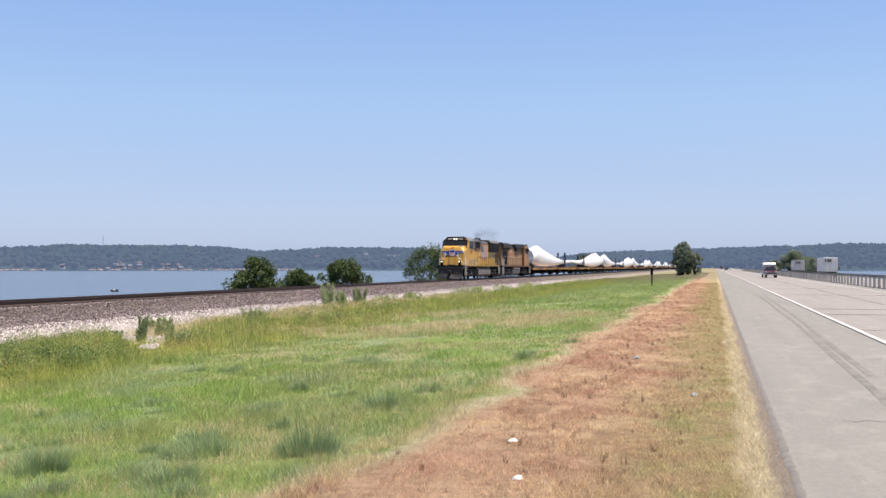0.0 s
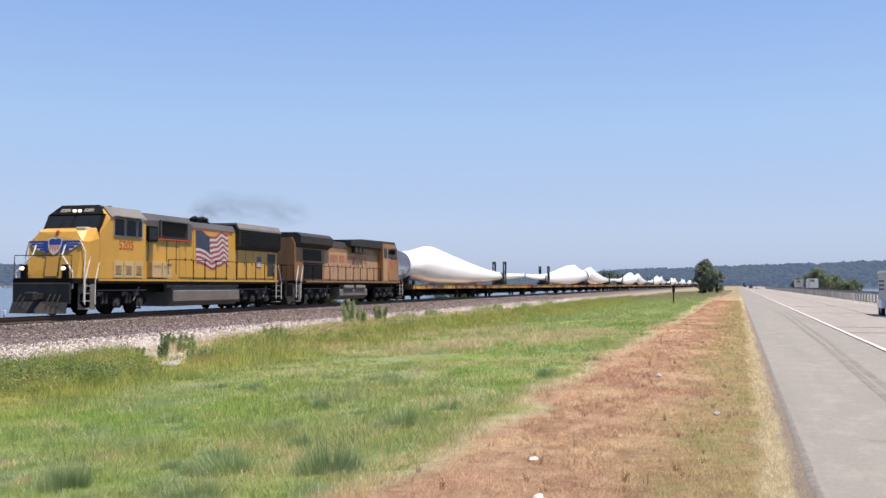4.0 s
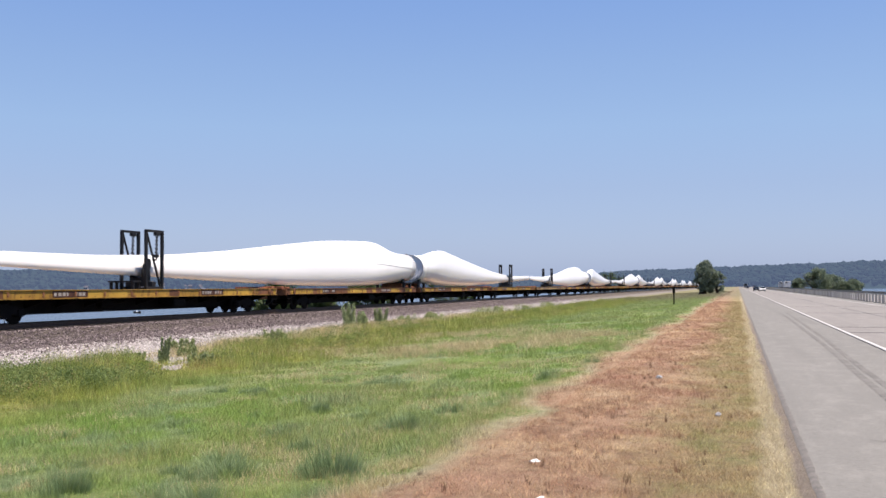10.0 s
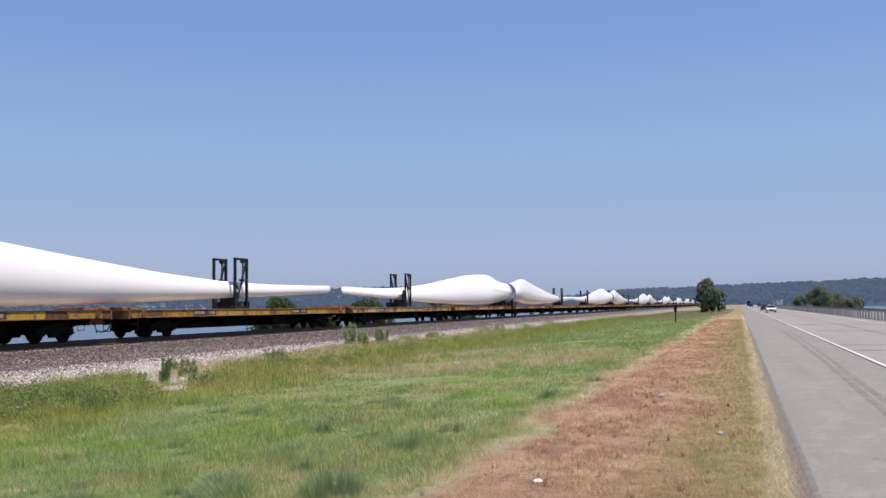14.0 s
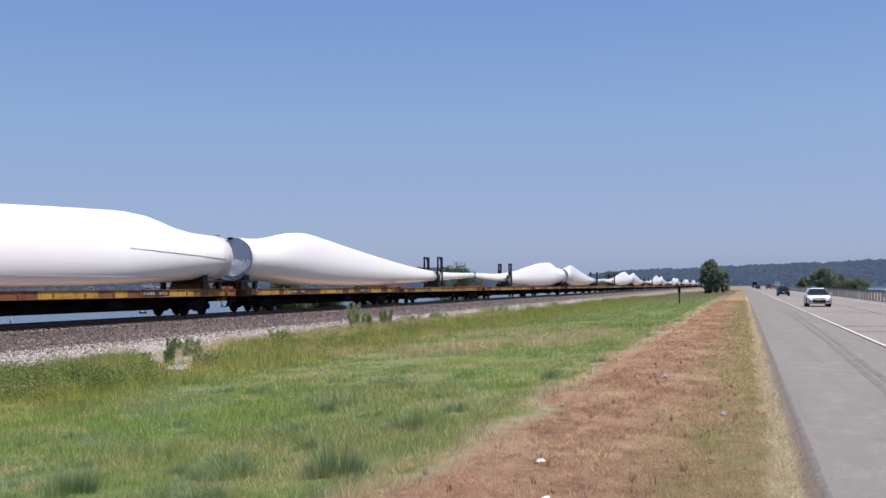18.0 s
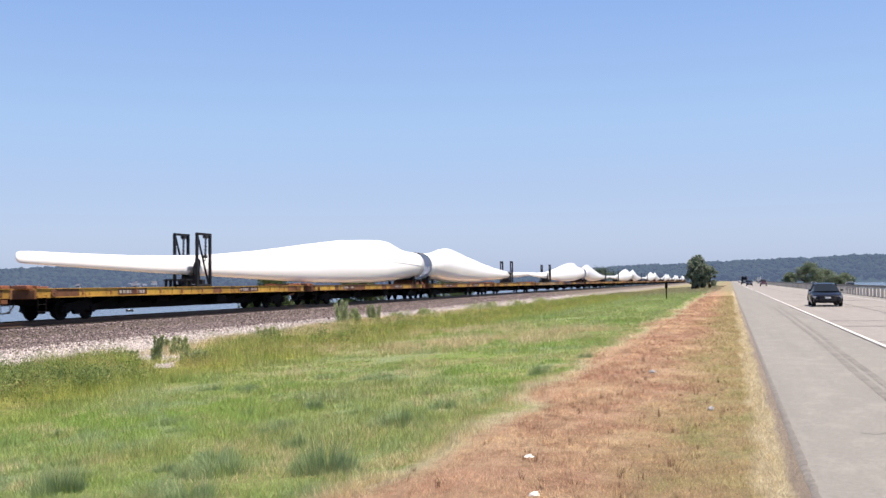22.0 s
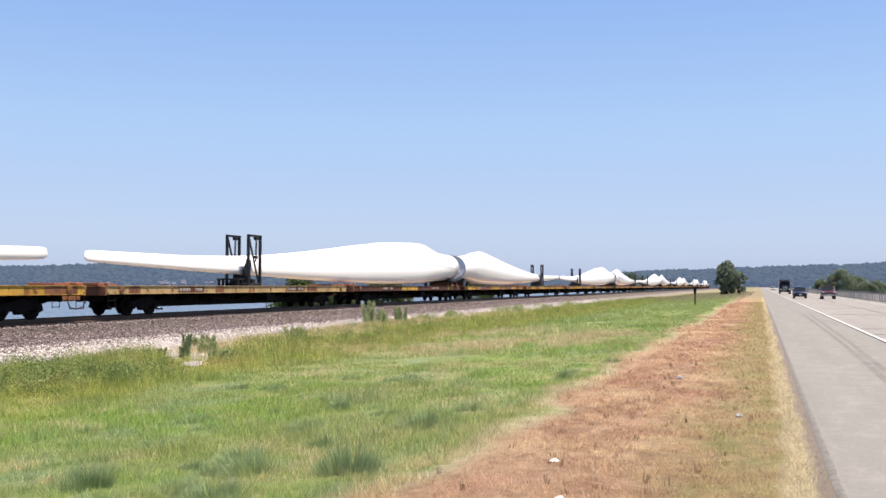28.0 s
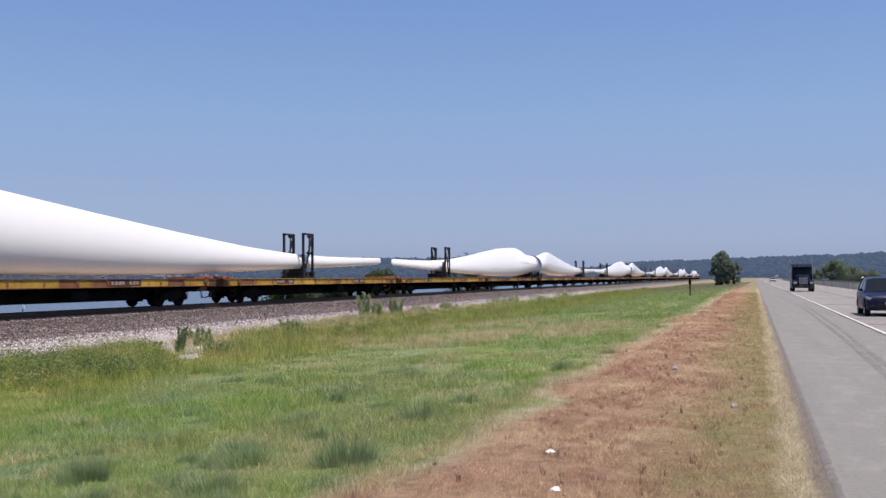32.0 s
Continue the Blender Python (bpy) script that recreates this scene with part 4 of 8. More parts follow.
TRUCKGREY = worn("truck_dust", (0.030, 0.027, 0.026), (0.012, 0.011, 0.011), 0.8, amount=0.7, scale=2.0)
ROOFGREY = worn("cab_roof_grey", (0.138, 0.132, 0.127), (0.075, 0.069, 0.066), 0.6, amount=0.6)
LOUVRE = worn("louvre_shade", (0.208, 0.136, 0.056), (0.128, 0.080, 0.040), 0.6, amount=0.5)
SOOT = worn("sooty_roof", (0.028, 0.026, 0.026), (0.014, 0.014, 0.013), 0.75, amount=0.7)
GRILLE = worn("dark_grille", (0.024, 0.022, 0.019), (0.048, 0.040, 0.032), 0.7, amount=0.6)
CREAM = worn("cream_panel", (0.416, 0.304, 0.152), (0.288, 0.176, 0.072), 0.5, amount=0.5, scale=1.5)
CREAM_DUSTY = worn("dusty_panel", (0.360, 0.224, 0.128), (0.200, 0.112, 0.068), 0.6, amount=0.6, scale=1.2)
FLAGRED = worn("flag_red", (0.22, 0.040, 0.060), (0.14, 0.050, 0.050), 0.45, amount=0.4)
FLAGBLUE = worn("flag_blue", (0.014, 0.024, 0.055), (0.035, 0.045, 0.065), 0.45, amount=0.5)
FLAGWHITE = worn("flag_white", (0.440, 0.400, 0.368), (0.360, 0.320, 0.272), 0.45, amount=0.4)
FADED_RED = worn("faded_red", (0.27, 0.085, 0.050), (0.33, 0.18, 0.10), 0.6, amount=0.7, scale=2.0)
REDSTRIPE = worn("sill_stripe", (0.400, 0.048, 0.024), (0.240, 0.048, 0.024), 0.5, amount=0.4)


def grille_set(parent, x, y0, y1, z0, z1, side, slats=8):
    g = panel(parent, "grille", x, y0, y1, z0, z1, GRILLE, 0.015, side=side)
    for i in range(slats):
        z = z0 + (z1 - z0) * (i + 0.5) / slats
        bm = bmesh.new()
        box(bm, *sorted((side * (x + 0.015), side * (x + 0.05))), y0 + 0.03, y1 - 0.03, z - 0.012, z + 0.012)
        part("slat", bm, DARK, g)
    return g


def hood_doors(parent, x, y0, y1, z0, z1, n, material, side):
    w_ = (y1 - y0) / n
    for i in range(n):
        d = panel(parent, "hood_door", x, y0 + w_ * i + 0.02, y0 + w_ * (i + 1) - 0.02, z0, z1, material, 0.022, side=side)
        bm = bmesh.new()
        yy = y0 + w_ * (i + 0.85)
        box(bm, *sorted((side * (x + 0.02), side * (x + 0.05))), yy - 0.015, yy + 0.015, (z0 + z1) / 2 - 0.07, (z0 + z1) / 2 + 0.07)
        part("latch", bm, DARK, d)


SOOT = worn("sooty_black", (0.012, 0.012, 0.013), (0.034, 0.030, 0.027), 0.75, amount=0.6, scale=1.5)


def loco_frame(th, length, step_y, inset, stripe):
    """Platform, pilots, steps, bogies, tank and walkway rails that the two locomotives have in common. y from the front pilot."""
    bm = bmesh.new()
    box(bm, -1.53, 1.53, inset + 0.1, length - 0.1, 1.42, 1.66, 0.02)
    box(bm, -0.9, 0.9, 1.0, length - 1.0, 1.0, 1.42)
    part("platform", bm, DARK, th)
    for side in (-1, 1):
        panel(th, "sill_stripe", 1.53, inset + 1.9, length - 1.4, 1.545, 1.645, stripe, 0.008, "yellow stripe along the platform edge", side, 0.0)
    for end, sy in ((inset, -1), (length, 1)):
        bm = bmesh.new()
        box(bm, -1.45, 1.45, *sorted((end, end - sy * 0.12)), 0.55, 1.45, 0.03)
        part("pilot", bm, SOOT, th)
        bm = bmesh.new()
        loft(bm, [[(-1.4, end + sy * 0.05, 0.62), (0, end + sy * 0.16, 0.66), (1.4, end + sy * 0.05, 0.62)], [(-1.45, end + sy * 0.22, 0.14), (0, end + sy * 0.5, 0.14), (1.45, end + sy * 0.22, 0.14)],
                  [(-1.45, end + sy * 0.16, 0.14), (0, end + sy * 0.44, 0.14), (1.45, end + sy * 0.16, 0.14)]], cap=False)
        part("snow_plough", bm, SOOT, th)
        bm = bmesh.new()
        box(bm, -0.15, 0.15, *sorted((end, end + sy * 0.55)), 0.74, 1.0, 0.03)
        box(bm, -0.22, 0.24, *sorted((end + sy * 0.45, end + sy * 0.78)), 0.68, 1.06, 0.05)
        part("coupler", bm, SOOT, th)
        for i in range(6):
            x = (-1.0, -0.75, -0.5, 0.5, 0.75, 1.0)[i]
            rail_run(th, [(x, end, 0.95), (x * 1.02, end + sy * 0.2, 0.7), (x * 1.05, end + sy * 0.3, 0.45)], 0.025, TYRE, "brake_hose")
        for side in (-1, 1):
            sy0 = end - sy * step_y
            bm = bmesh.new()
            box(bm, *sorted((side * 1.12, side * 1.15)), sy0 - 0.3, sy0 + 0.3, 0.28, 1.5)
            well = part("step_well", bm, SILVER if sy < 0 else DARK, th, "pale grey step well" if sy < 0 else "")
            for z in (0.32, 0.66, 1.0, 1.32):
                bm = bmesh.new()
                box(bm, *sorted((side * 1.15, side * 1.5)), sy0 - 0.28, sy0 + 0.28, z - 0.02, z + 0.02)
                part("step", bm, SILVER, well)
            if sy < 0:
                bm = bmesh.new()
                box(bm, *sorted((side * 1.49, side * 1.515)), sy0 + 0.02, sy0 + 0.40, 0.28, 1.62, 0.01)
                part("step_side", bm, TANK, th, "grey side plate of the steps")
            for yy in (-0.36, 0.36):
                rail_run(th, [(side * 1.52, sy0 + yy, 0.5), (side * 1.52, sy0 + yy, 1.55), (side * 1.50, sy0 + yy + (-sy) * 0.35, 2.45), (side * 1.50, sy0 + yy + (-sy) * 0.35, 2.62)], 0.03)
        rail_run(th, [(-1.45, end - sy * 0.1, 1.66), (-1.45, end - sy * 0.1, 2.6), (1.45, end - sy * 0.1, 2.6), (1.45, end - sy * 0.1, 1.66)], 0.018, DARK)
    for y in (4.35, length - 4.35):
        bg = bogie(th, y, 1.85, LOCO_WHEEL, 0.52, 3)
        for side in (-1, 1):
            bm = bmesh.new()
            prism(bm, [(y - 2.55, 0.62), (y - 2.45, 1.02), (y - 1.2, 1.18), (y + 1.2, 1.18), (y + 2.45, 1.02), (y + 2.55, 0.62), (y + 2.3, 0.40), (y + 1.3, 0.36), (y + 0.5, 0.44), (y - 0.5, 0.44), (y - 1.3, 0.36), (y - 2.3, 0.40)], *sorted((side * 1.10, side * 1.2)), "x")
            part("side_frame", bm, DARK, bg)
            for k in (-1.4, 0.5, 1.4):
                bm = bmesh.new()
                bar(bm, (side * 1.16, y + k, 0.95), (side * 1.16, y + k + 0.45, 0.95), 0.11, 8)
                part("brake_cylinder", bm, TANK, bg)
            for k in (-1.85, 0.0, 1.85):
                bm = bmesh.new()
                box(bm, *sorted((side * 1.2, side * 1.3)), y + k - 0.24, y + k + 0.24, 0.36, 0.78, 0.04)
                bar(bm, (side * 1.3, y + k, 0.55), (side * 1.36, y + k, 0.55), 0.15, 12)
                part("journal_box", bm, TRUCKGREY, bg, "dusty grey journal box")
            for k in (-0.92, 0.92):
                bm = bmesh.new()
                for q in (-0.14, 0.14):
                    bar(bm, (side * 1.24, y + k + q, 0.52), (side * 1.24, y + k + q, 0.98), 0.085, 8)
                part("spring_nest", bm, TRUCKGREY, bg)
            bm = bmesh.new()
            bar(bm, (side * 1.3, y + 1.3, 0.62), (side * 1.3, y + 1.75, 1.3), 0.045, 6)
            bar(bm, (side * 1.32, y - 2.35, 1.12), (side * 1.32, y + 2.35, 1.12), 0.03, 6)
            part("damper", bm, TANK, bg, "grey damper strut")


def walkway_rail(th, y0, y1, side, n, material):
    rail_run(th, [(side * 1.5, y0, 2.62), (side * 1.5, y1, 2.62)], 0.018, material)
    for i in range(n):
        y = y0 + (y1 - y0) * i / (n - 1)
        bm = bmesh.new()
        box(bm, side * 1.5 - 0.02, side * 1.5 + 0.02, y - 0.02, y + 0.02, 1.66, 2.62)
        part("stanchion", bm, material, th)


def wing_emblem(th, y, z, tilt):
    """Plain shapes: blue bars spread either side of a blue and red shield."""
    e_ = new("nose_emblem")
    e_.empty_display_size = 0.2
    e_.parent = th
    e_.matrix_basis = pose(0, y, z, tilt, 0, 0)
    for side in (-1, 1):
        bm = bmesh.new()
        prism(bm, [(side * q, z_) for q, z_ in ((0.30, 0.27), (1.40, 0.25), (1.30, 0.08), (1.02, -0.08), (0.80, -0.20), (0.36, -0.30))], -0.012, 0.0, "y")
        part("wing_ground", bm, FLAGWHITE, e_, "pale ground of the painted wing")
        for i in range(4):
            bm = bmesh.new()
            z0 = 0.155 - 0.115 * i
            x1 = (1.38, 1.27, 1.03, 0.78)[i]
            prism(bm, [(side * 0.34, z0 - 0.02 * i), (side * x1, z0), (side * (x1 - 0.05), z0 + 0.092), (side * 0.34, z0 + 0.10 - 0.02 * i)], -0.017, -0.012, "y")
            part("wing_bar", bm, BLUE, e_)
        bm = bmesh.new()
        prism(bm, [(side * q, z_) for q, z_ in ((0.34, -0.34), (0.34, 0.25), (0.60, 0.20), (0.66, 0.02), (0.58, -0.16), (0.46, -0.28))], -0.021, -0.017, "y")
        part("wing_root", bm, BLUE, e_)
    bm = bmesh.new()
    prism(bm, [(-0.36, 0.34), (-0.18, 0.40), (0.0, 0.36), (0.18, 0.40), (0.36, 0.34), (0.34, 0.02), (0.24, -0.24), (0.0, -0.40), (-0.24, -0.24), (-0.34, 0.02)], -0.024, 0.0, "y")
    part("shield_edge", bm, FLAGWHITE, e_)
    bm = bmesh.new()
    prism(bm, [(-0.31, 0.30), (-0.17, 0.35), (0.0, 0.31), (0.17, 0.35), (0.31, 0.30), (0.30, 0.06), (-0.30, 0.06)], -0.029, -0.024, "y")
    part("shield", bm, BLUE, e_)
    for x in (-0.20, -0.07, 0.06, 0.19):
        bm = bmesh.new()
        box(bm, x - 0.035, x + 0.025, -0.028, -0.024, -0.26 + 0.5 * abs(x), 0.04)
        part("shield_band", bm, RED, e_)


def waving_flag(th, x, y0, y1, z0, z1, side):
    f_ = new("flag")
    f_.empty_display_size = 0.2
    f_.parent = th
    n, m_ = 13, 18
    def at(u_, v_):
        y = y0 + (y1 - y0) * u_ + 0.12 * (1 - v_)
        z = z0 + (z1 - z0) * v_ + 0.21 * math.sin(u_ * 8.2 + 0.9) * (0.45 + 0.55 * u_) + 0.07 * math.sin(u_ * 23.0 + 3.0 * v_) * u_ - 0.10 * u_
        return y, z
    for i in range(n):
        bm = bmesh.new()
        lo, hi = i / n, (i + 1) / n
        u0 = 0.0 if hi <= 6 / n else 0.42
        for k in range(m_):
            a_, b_ = u0 + (1 - u0) * k / m_, u0 + (1 - u0) * (k + 1) / m_
            q = [at(a_, lo), at(b_, lo), at(b_, hi), at(a_, hi)]
            bm.faces.new([bm.verts.new((side * (x + 0.005), yy, zz)) for yy, zz in q])
        part("stripe", bm, FLAGRED if i % 2 == 0 else FLAGWHITE, f_)
    bm = bmesh.new()
    for k in range(8):
        a_, b_ = 0.42 * k / 8, 0.42 * (k + 1) / 8
        q = [at(a_, 6 / n), at(b_, 6 / n), at(b_, 1), at(a_, 1)]
        bm.faces.new([bm.verts.new((side * (x + 0.005), yy, zz)) for yy, zz in q])
    part("blue_field", bm, FLAGBLUE, f_)
    bm = bmesh.new()
    for r_ in range(5):
        for k in range(6):
            yy, zz = at(0.04 + 0.065 * k, 6 / n + 0.06 + 0.1 * r_)
            s_ = 0.021
            bm.faces.new([bm.verts.new((side * (x + 0.009), yy + s_ * math.cos(a_), zz + s_ * math.sin(a_))) for a_ in (0.3, 1.56, 2.8, 4.1, 5.3)])
    part("star_field", bm, FLAGWHITE, f_)


def lead_locomotive():
    th = thing("locomotive", "yellow diesel locomotive leading the train with lit headlights", "locomotive", "locomotives of the train")
    N = 22.2
    loco_frame(th, N, 1.3, 0.75, YELLOW)
    # wide nose
    bm = bmesh.new()
    loft(bm, [[(-1.30, 1.15, 1.66), (1.30, 1.15, 1.66), (1.36, 1.45, 3.2), (0.95, 1.62, 3.62), (-0.95, 1.62, 3.62), (-1.36, 1.45, 3.2)],
              [(-1.50, 1.55, 1.66), (1.50, 1.55, 1.66), (1.50, 1.8, 3.2), (1.25, 1.95, 3.70), (-1.25, 1.95, 3.70), (-1.50, 1.8, 3.2)],
              [(-1.52, 2.75, 1.66), (1.52, 2.75, 1.66), (1.52, 2.75, 3.42), (1.36, 2.75, 3.88), (-1.36, 2.75, 3.88), (-1.52, 2.75, 3.42)]])
    part("nose", bm, YELLOW, th)
    wing_emblem(th, 1.39, 3.0, -11)
    bm = bmesh.new()
    loft(bm, [[(-0.33, 1.12, 1.74), (0.33, 1.12, 1.74), (0.33, 1.27, 2.55), (-0.33, 1.27, 2.55)], [(-0.33, 1.2, 1.74), (0.33, 1.2, 1.74), (0.33, 1.35, 2.55), (-0.33, 1.35, 2.55)]])
    part("nose_door", bm, YELLOW, th)
    bm = bmesh.new()
    for x in (-0.36, 0.33):
        loft(bm, [[(x, 1.11, 1.74), (x + 0.03, 1.11, 1.74), (x + 0.03, 1.26, 2.55), (x, 1.26, 2.55)], [(x, 1.2, 1.74), (x + 0.03, 1.2, 1.74), (x + 0.03, 1.35, 2.55), (x, 1.35, 2.55)]])
    part("door_seam", bm, GRILLE, th, "dark seam beside the nose door")
    # pale box added for the bright reflection on the nose's slanted top
    bm = bmesh.new()
    box(bm, 0.62, 1.10, 2.0, 2.45, 3.72, 3.84, 0.03)
    part("sand_hatch", bm, FLAGWHITE, th, "pale box painted for the bright glint on the nose top")
    bm = bmesh.new()
    loft(bm, [[(-0.10, 1.56, 3.66), (0.10, 1.56, 3.66), (0.0, 1.5, 3.5)], [(-0.10, 1.6, 3.68), (0.10, 1.6, 3.68), (0.0, 1.56, 3.5)]])
    part("nose_mark", bm, RED, th, "small red mark over the emblem")
    for o_ in th.children:
        if o_.name.split(".")[0] in ("nose", "nose_emblem", "nose_door", "door_seam", "sand_hatch", "nose_mark"):
            o_.location.y += 0.25
    # cab
    before = set(th.children)
    bm = bmesh.new()
    loft(bm, [[(-1.53, 3.3, 1.66), (1.53, 3.3, 1.66), (1.53, 3.3, 3.62), (1.42, 3.72, 4.4), (-1.42, 3.72, 4.4), (-1.53, 3.3, 3.62)],
              [(-1.53, 4.1, 1.66), (1.53, 4.1, 1.66), (1.53, 4.1, 4.30), (1.12, 4.1, 4.72), (-1.12, 4.1, 4.72), (-1.53, 4.1, 4.30)],
              [(-1.53, 6.9, 1.66), (1.53, 6.9, 1.66), (1.53, 6.9, 4.34), (1.12, 6.9, 4.74), (-1.12, 6.9, 4.74), (-1.53, 6.9, 4.34)]])
    cab_ = part("cab", bm, YELLOW, th)
    for side in (-1, 1):
        for y0, y1 in ((4.35, 5.1), (5.25, 6.05), (6.2, 6.55)):
            w_ = panel(th, "side_window", 1.53, y0, y1, 3.55, 4.28, GLASS, 0.015, side=side)
            bm = bmesh.new()
            for a_, b_, c_, d_ in ((y0 - 0.05, y0, 3.5, 4.33), (y1, y1 + 0.05, 3.5, 4.33), (y0, y1, 3.5, 3.55), (y0, y1, 4.28, 4.33)):
                box(bm, *sorted((side * 1.532, side * 1.565)), a_, b_, c_, d_)
            part("window_frame", bm, SILVER, w_)
        bm = bmesh.new()
        box(bm, *sorted((side * 1.53, side * 1.85)), 4.3, 6.4, 4.36, 4.40)
        part("sunshade", bm, SILVER, th)
        lettering(th, "5205", 0.60, Matrix.Translation((side * 1.536, 5.3, 3.12)) @ Euler((radians(90), 0, radians(90 if side > 0 else -90))).to_matrix().to_4x4(), RED, label="red painted road number")
        for y0, y1 in ((4.3, 5.05), (5.1, 5.9), (5.95, 6.6)):
            panel(th, "battery_box", 1.40, y0, y1, 1.70, 2.42, CREAM, 0.16, "pale cream equipment box", side)
        for y0 in (4.42, 5.22, 6.05):
            lv = panel(th, "louvre_panel", 1.56, y0, y0 + 0.5, 1.84, 2.28, CREAM, 0.012, side=side)
            for i in range(6):
                panel(lv, "louvre", 1.572, y0 + 0.04, y0 + 0.46, 1.87 + 0.068 * i, 1.895 + 0.068 * i, LOUVRE, 0.012, side=side)
    bm = bmesh.new()
    loft(bm, [[(-1.5, 3.28, 3.66), (1.5, 3.28, 3.66), (1.5, 3.72, 4.44), (-1.5, 3.72, 4.44)], [(-1.5, 3.34, 3.64), (1.5, 3.34, 3.64), (1.5, 3.78, 4.42), (-1.5, 3.78, 4.42)]])
    part("windscreen_surround", bm, DARK, th, "dark anti-glare surround")
    for x0, x1 in ((-1.36, -0.06), (0.06, 1.36)):
        bm = bmesh.new()
        d = Vector((0, 0.45, 0.80)).normalized()
        o = Vector((0, -d.z, d.y)) * 0.02
        a_, b_ = Vector((0, 3.31, 3.74)), Vector((0, 3.665, 4.37))
        loft(bm, [[(x0, a_.y, a_.z), (x1, a_.y, a_.z), (x1, b_.y, b_.z), (x0, b_.y, b_.z)], [(x0, a_.y + o.y, a_.z + o.z), (x1, a_.y + o.y, a_.z + o.z), (x1, b_.y + o.y, b_.z + o.z), (x0, b_.y + o.y, b_.z + o.z)]])
        ws = part("windscreen", bm, GLASS, th)
        bm = bmesh.new()
        bar(bm, ((x0 + x1) / 2, a_.y - 0.04, a_.z + 0.02), ((x0 + x1) / 2 + 0.3, b_.y - 0.06, b_.z - 0.1), 0.015, 5)
        part("wiper", bm, DARK, ws)
    bm = bmesh.new()
    prism(bm, [(-1.57, 4.30), (-1.57, 4.36), (-1.12, 4.82), (1.12, 4.82), (1.57, 4.36), (1.57, 4.30), (1.1, 4.74), (-1.1, 4.74)], 4.06, 6.95, "y")
    part("cab_roof", bm, ROOFGREY, th, "pale grey roof")
    for side in (-1, 1):
        panel(th, "red_stripe", 1.12, 11.5, 16.2, 4.16, 4.22, REDSTRIPE, 0.034, side=side)
        panel(th, "roof_band", 1.12, 11.2, 16.2, 4.225, 4.30, GREY_ROOF, 0.036, side=side)
    bm = bmesh.new()
    loft(bm, [[(-1.42, 3.74, 4.40), (1.42, 3.74, 4.40), (1.0, 4.16, 4.80), (-1.0, 4.16, 4.80)], [(-1.42, 3.64, 4.44), (1.42, 3.64, 4.44), (1.0, 3.98, 4.86), (-1.0, 3.98, 4.86)]])
    brow = part("number_board", bm, DARK, th)
    tilt = Euler((radians(51), 0, 0)).to_matrix().to_4x4()
    for x in (-0.62, 0.62):
        lettering(brow, "5205", 0.26, Matrix.Translation((x, 3.765, 4.61)) @ tilt, FLAGWHITE)
    for x in (-0.14, 0.14):
        bm = bmesh.new()
        bar(bm, (x, 3.70, 4.58), (x, 3.80, 4.60), 0.07, 12)
        part("headlight", bm, LAMP, th, "lit twin headlight")
    for o_ in set(th.children) - before:
        o_.location.y -= 0.6
    for x in (-1.05, 1.05):
        bm = bmesh.new()
        bar(bm, (x, 0.78, 2.06), (x, 0.9, 2.06), 0.07, 12)
        d = part("ditch_light", bm, LAMP, th, "lit ditch light")
        bm = bmesh.new()
        box(bm, x - 0.15, x + 0.15, 0.91, 1.06, 1.66, 2.22, 0.02)
        part("lamp_housing", bm, DARK, d)
    for side in (-1, 1):
        rail_run(th, [(side * 0.75, 1.36, 3.05), (side * 0.75, 1.15, 2.62), (side * 1.44, 0.95, 1.9), (side * 1.44, 0.95, 1.2)], 0.03)
        rail_run(th, [(side * 1.30, 1.6, 3.25), (side * 1.53, 1.7, 2.75), (side * 1.54, 1.6, 1.95), (side * 1.54, 1.6, 0.6)], 0.03)
    # long hood: engine room
    before = set(th.children)
    bm = bmesh.new()
    prism(bm, [(-1.12, 1.66), (-1.12, 4.28), (-0.95, 4.56), (0.95, 4.56), (1.12, 4.28), (1.12, 1.66)], 6.6, 16.6, "y")
    part("hood", bm, YELLOW, th)
    bm = bmesh.new()
    prism(bm, [(-1.14, 4.28), (-0.96, 4.60), (0.96, 4.60), (1.14, 4.28), (1.0, 4.28), (0.9, 4.5), (-0.9, 4.5), (-1.0, 4.28)], 10.4, 16.6, "y")
    part("hood_roof", bm, GREY_ROOF, th)
    # electrical cabinet and brake grid, wider than the hood
    bm = bmesh.new()
    prism(bm, [(-1.22, 3.62), (-1.22, 4.42), (-1.02, 4.74), (1.02, 4.74), (1.22, 4.42), (1.22, 3.62)], 6.55, 11.3, "y")
    part("brake_housing", bm, GREY_ROOF, th)
    for side in (-1, 1):
        grille_set(th, 1.22, 8.3, 10.6, 3.72, 4.40, side)
        fr = panel(th, "grille_hood", 1.22, 8.15, 10.75, 4.41, 4.47, GREY_ROOF, 0.14, "grey sheet hood over the grille", side)
        panel(fr, "grille_cheek", 1.22, 8.15, 8.24, 3.66, 4.41, GREY_ROOF, 0.12, side=side)
        panel(fr, "grille_cheek", 1.22, 10.66, 10.75, 3.66, 4.41, GREY_ROOF, 0.12, side=side)
        panel(th, "red_stripe", 1.12, 8.1, 11.4, 3.54, 3.60, REDSTRIPE, 0.105, side=side)
        wb = panel(th, "equipment_case", 1.12, 6.95, 7.75, 3.40, 4.12, DARK, 0.30, "black inspection case behind the cab", side)
        panel(wb, "case_screen", 1.42, 7.02, 7.68, 3.48, 4.04, GLASS, 0.012, side=side)
        for y in (7.35, 9.0, 9.9):
            panel(th, "hood_seam", 1.12, y, y + 0.06, 1.9, 3.55, GRILLE, 0.012, side=side)
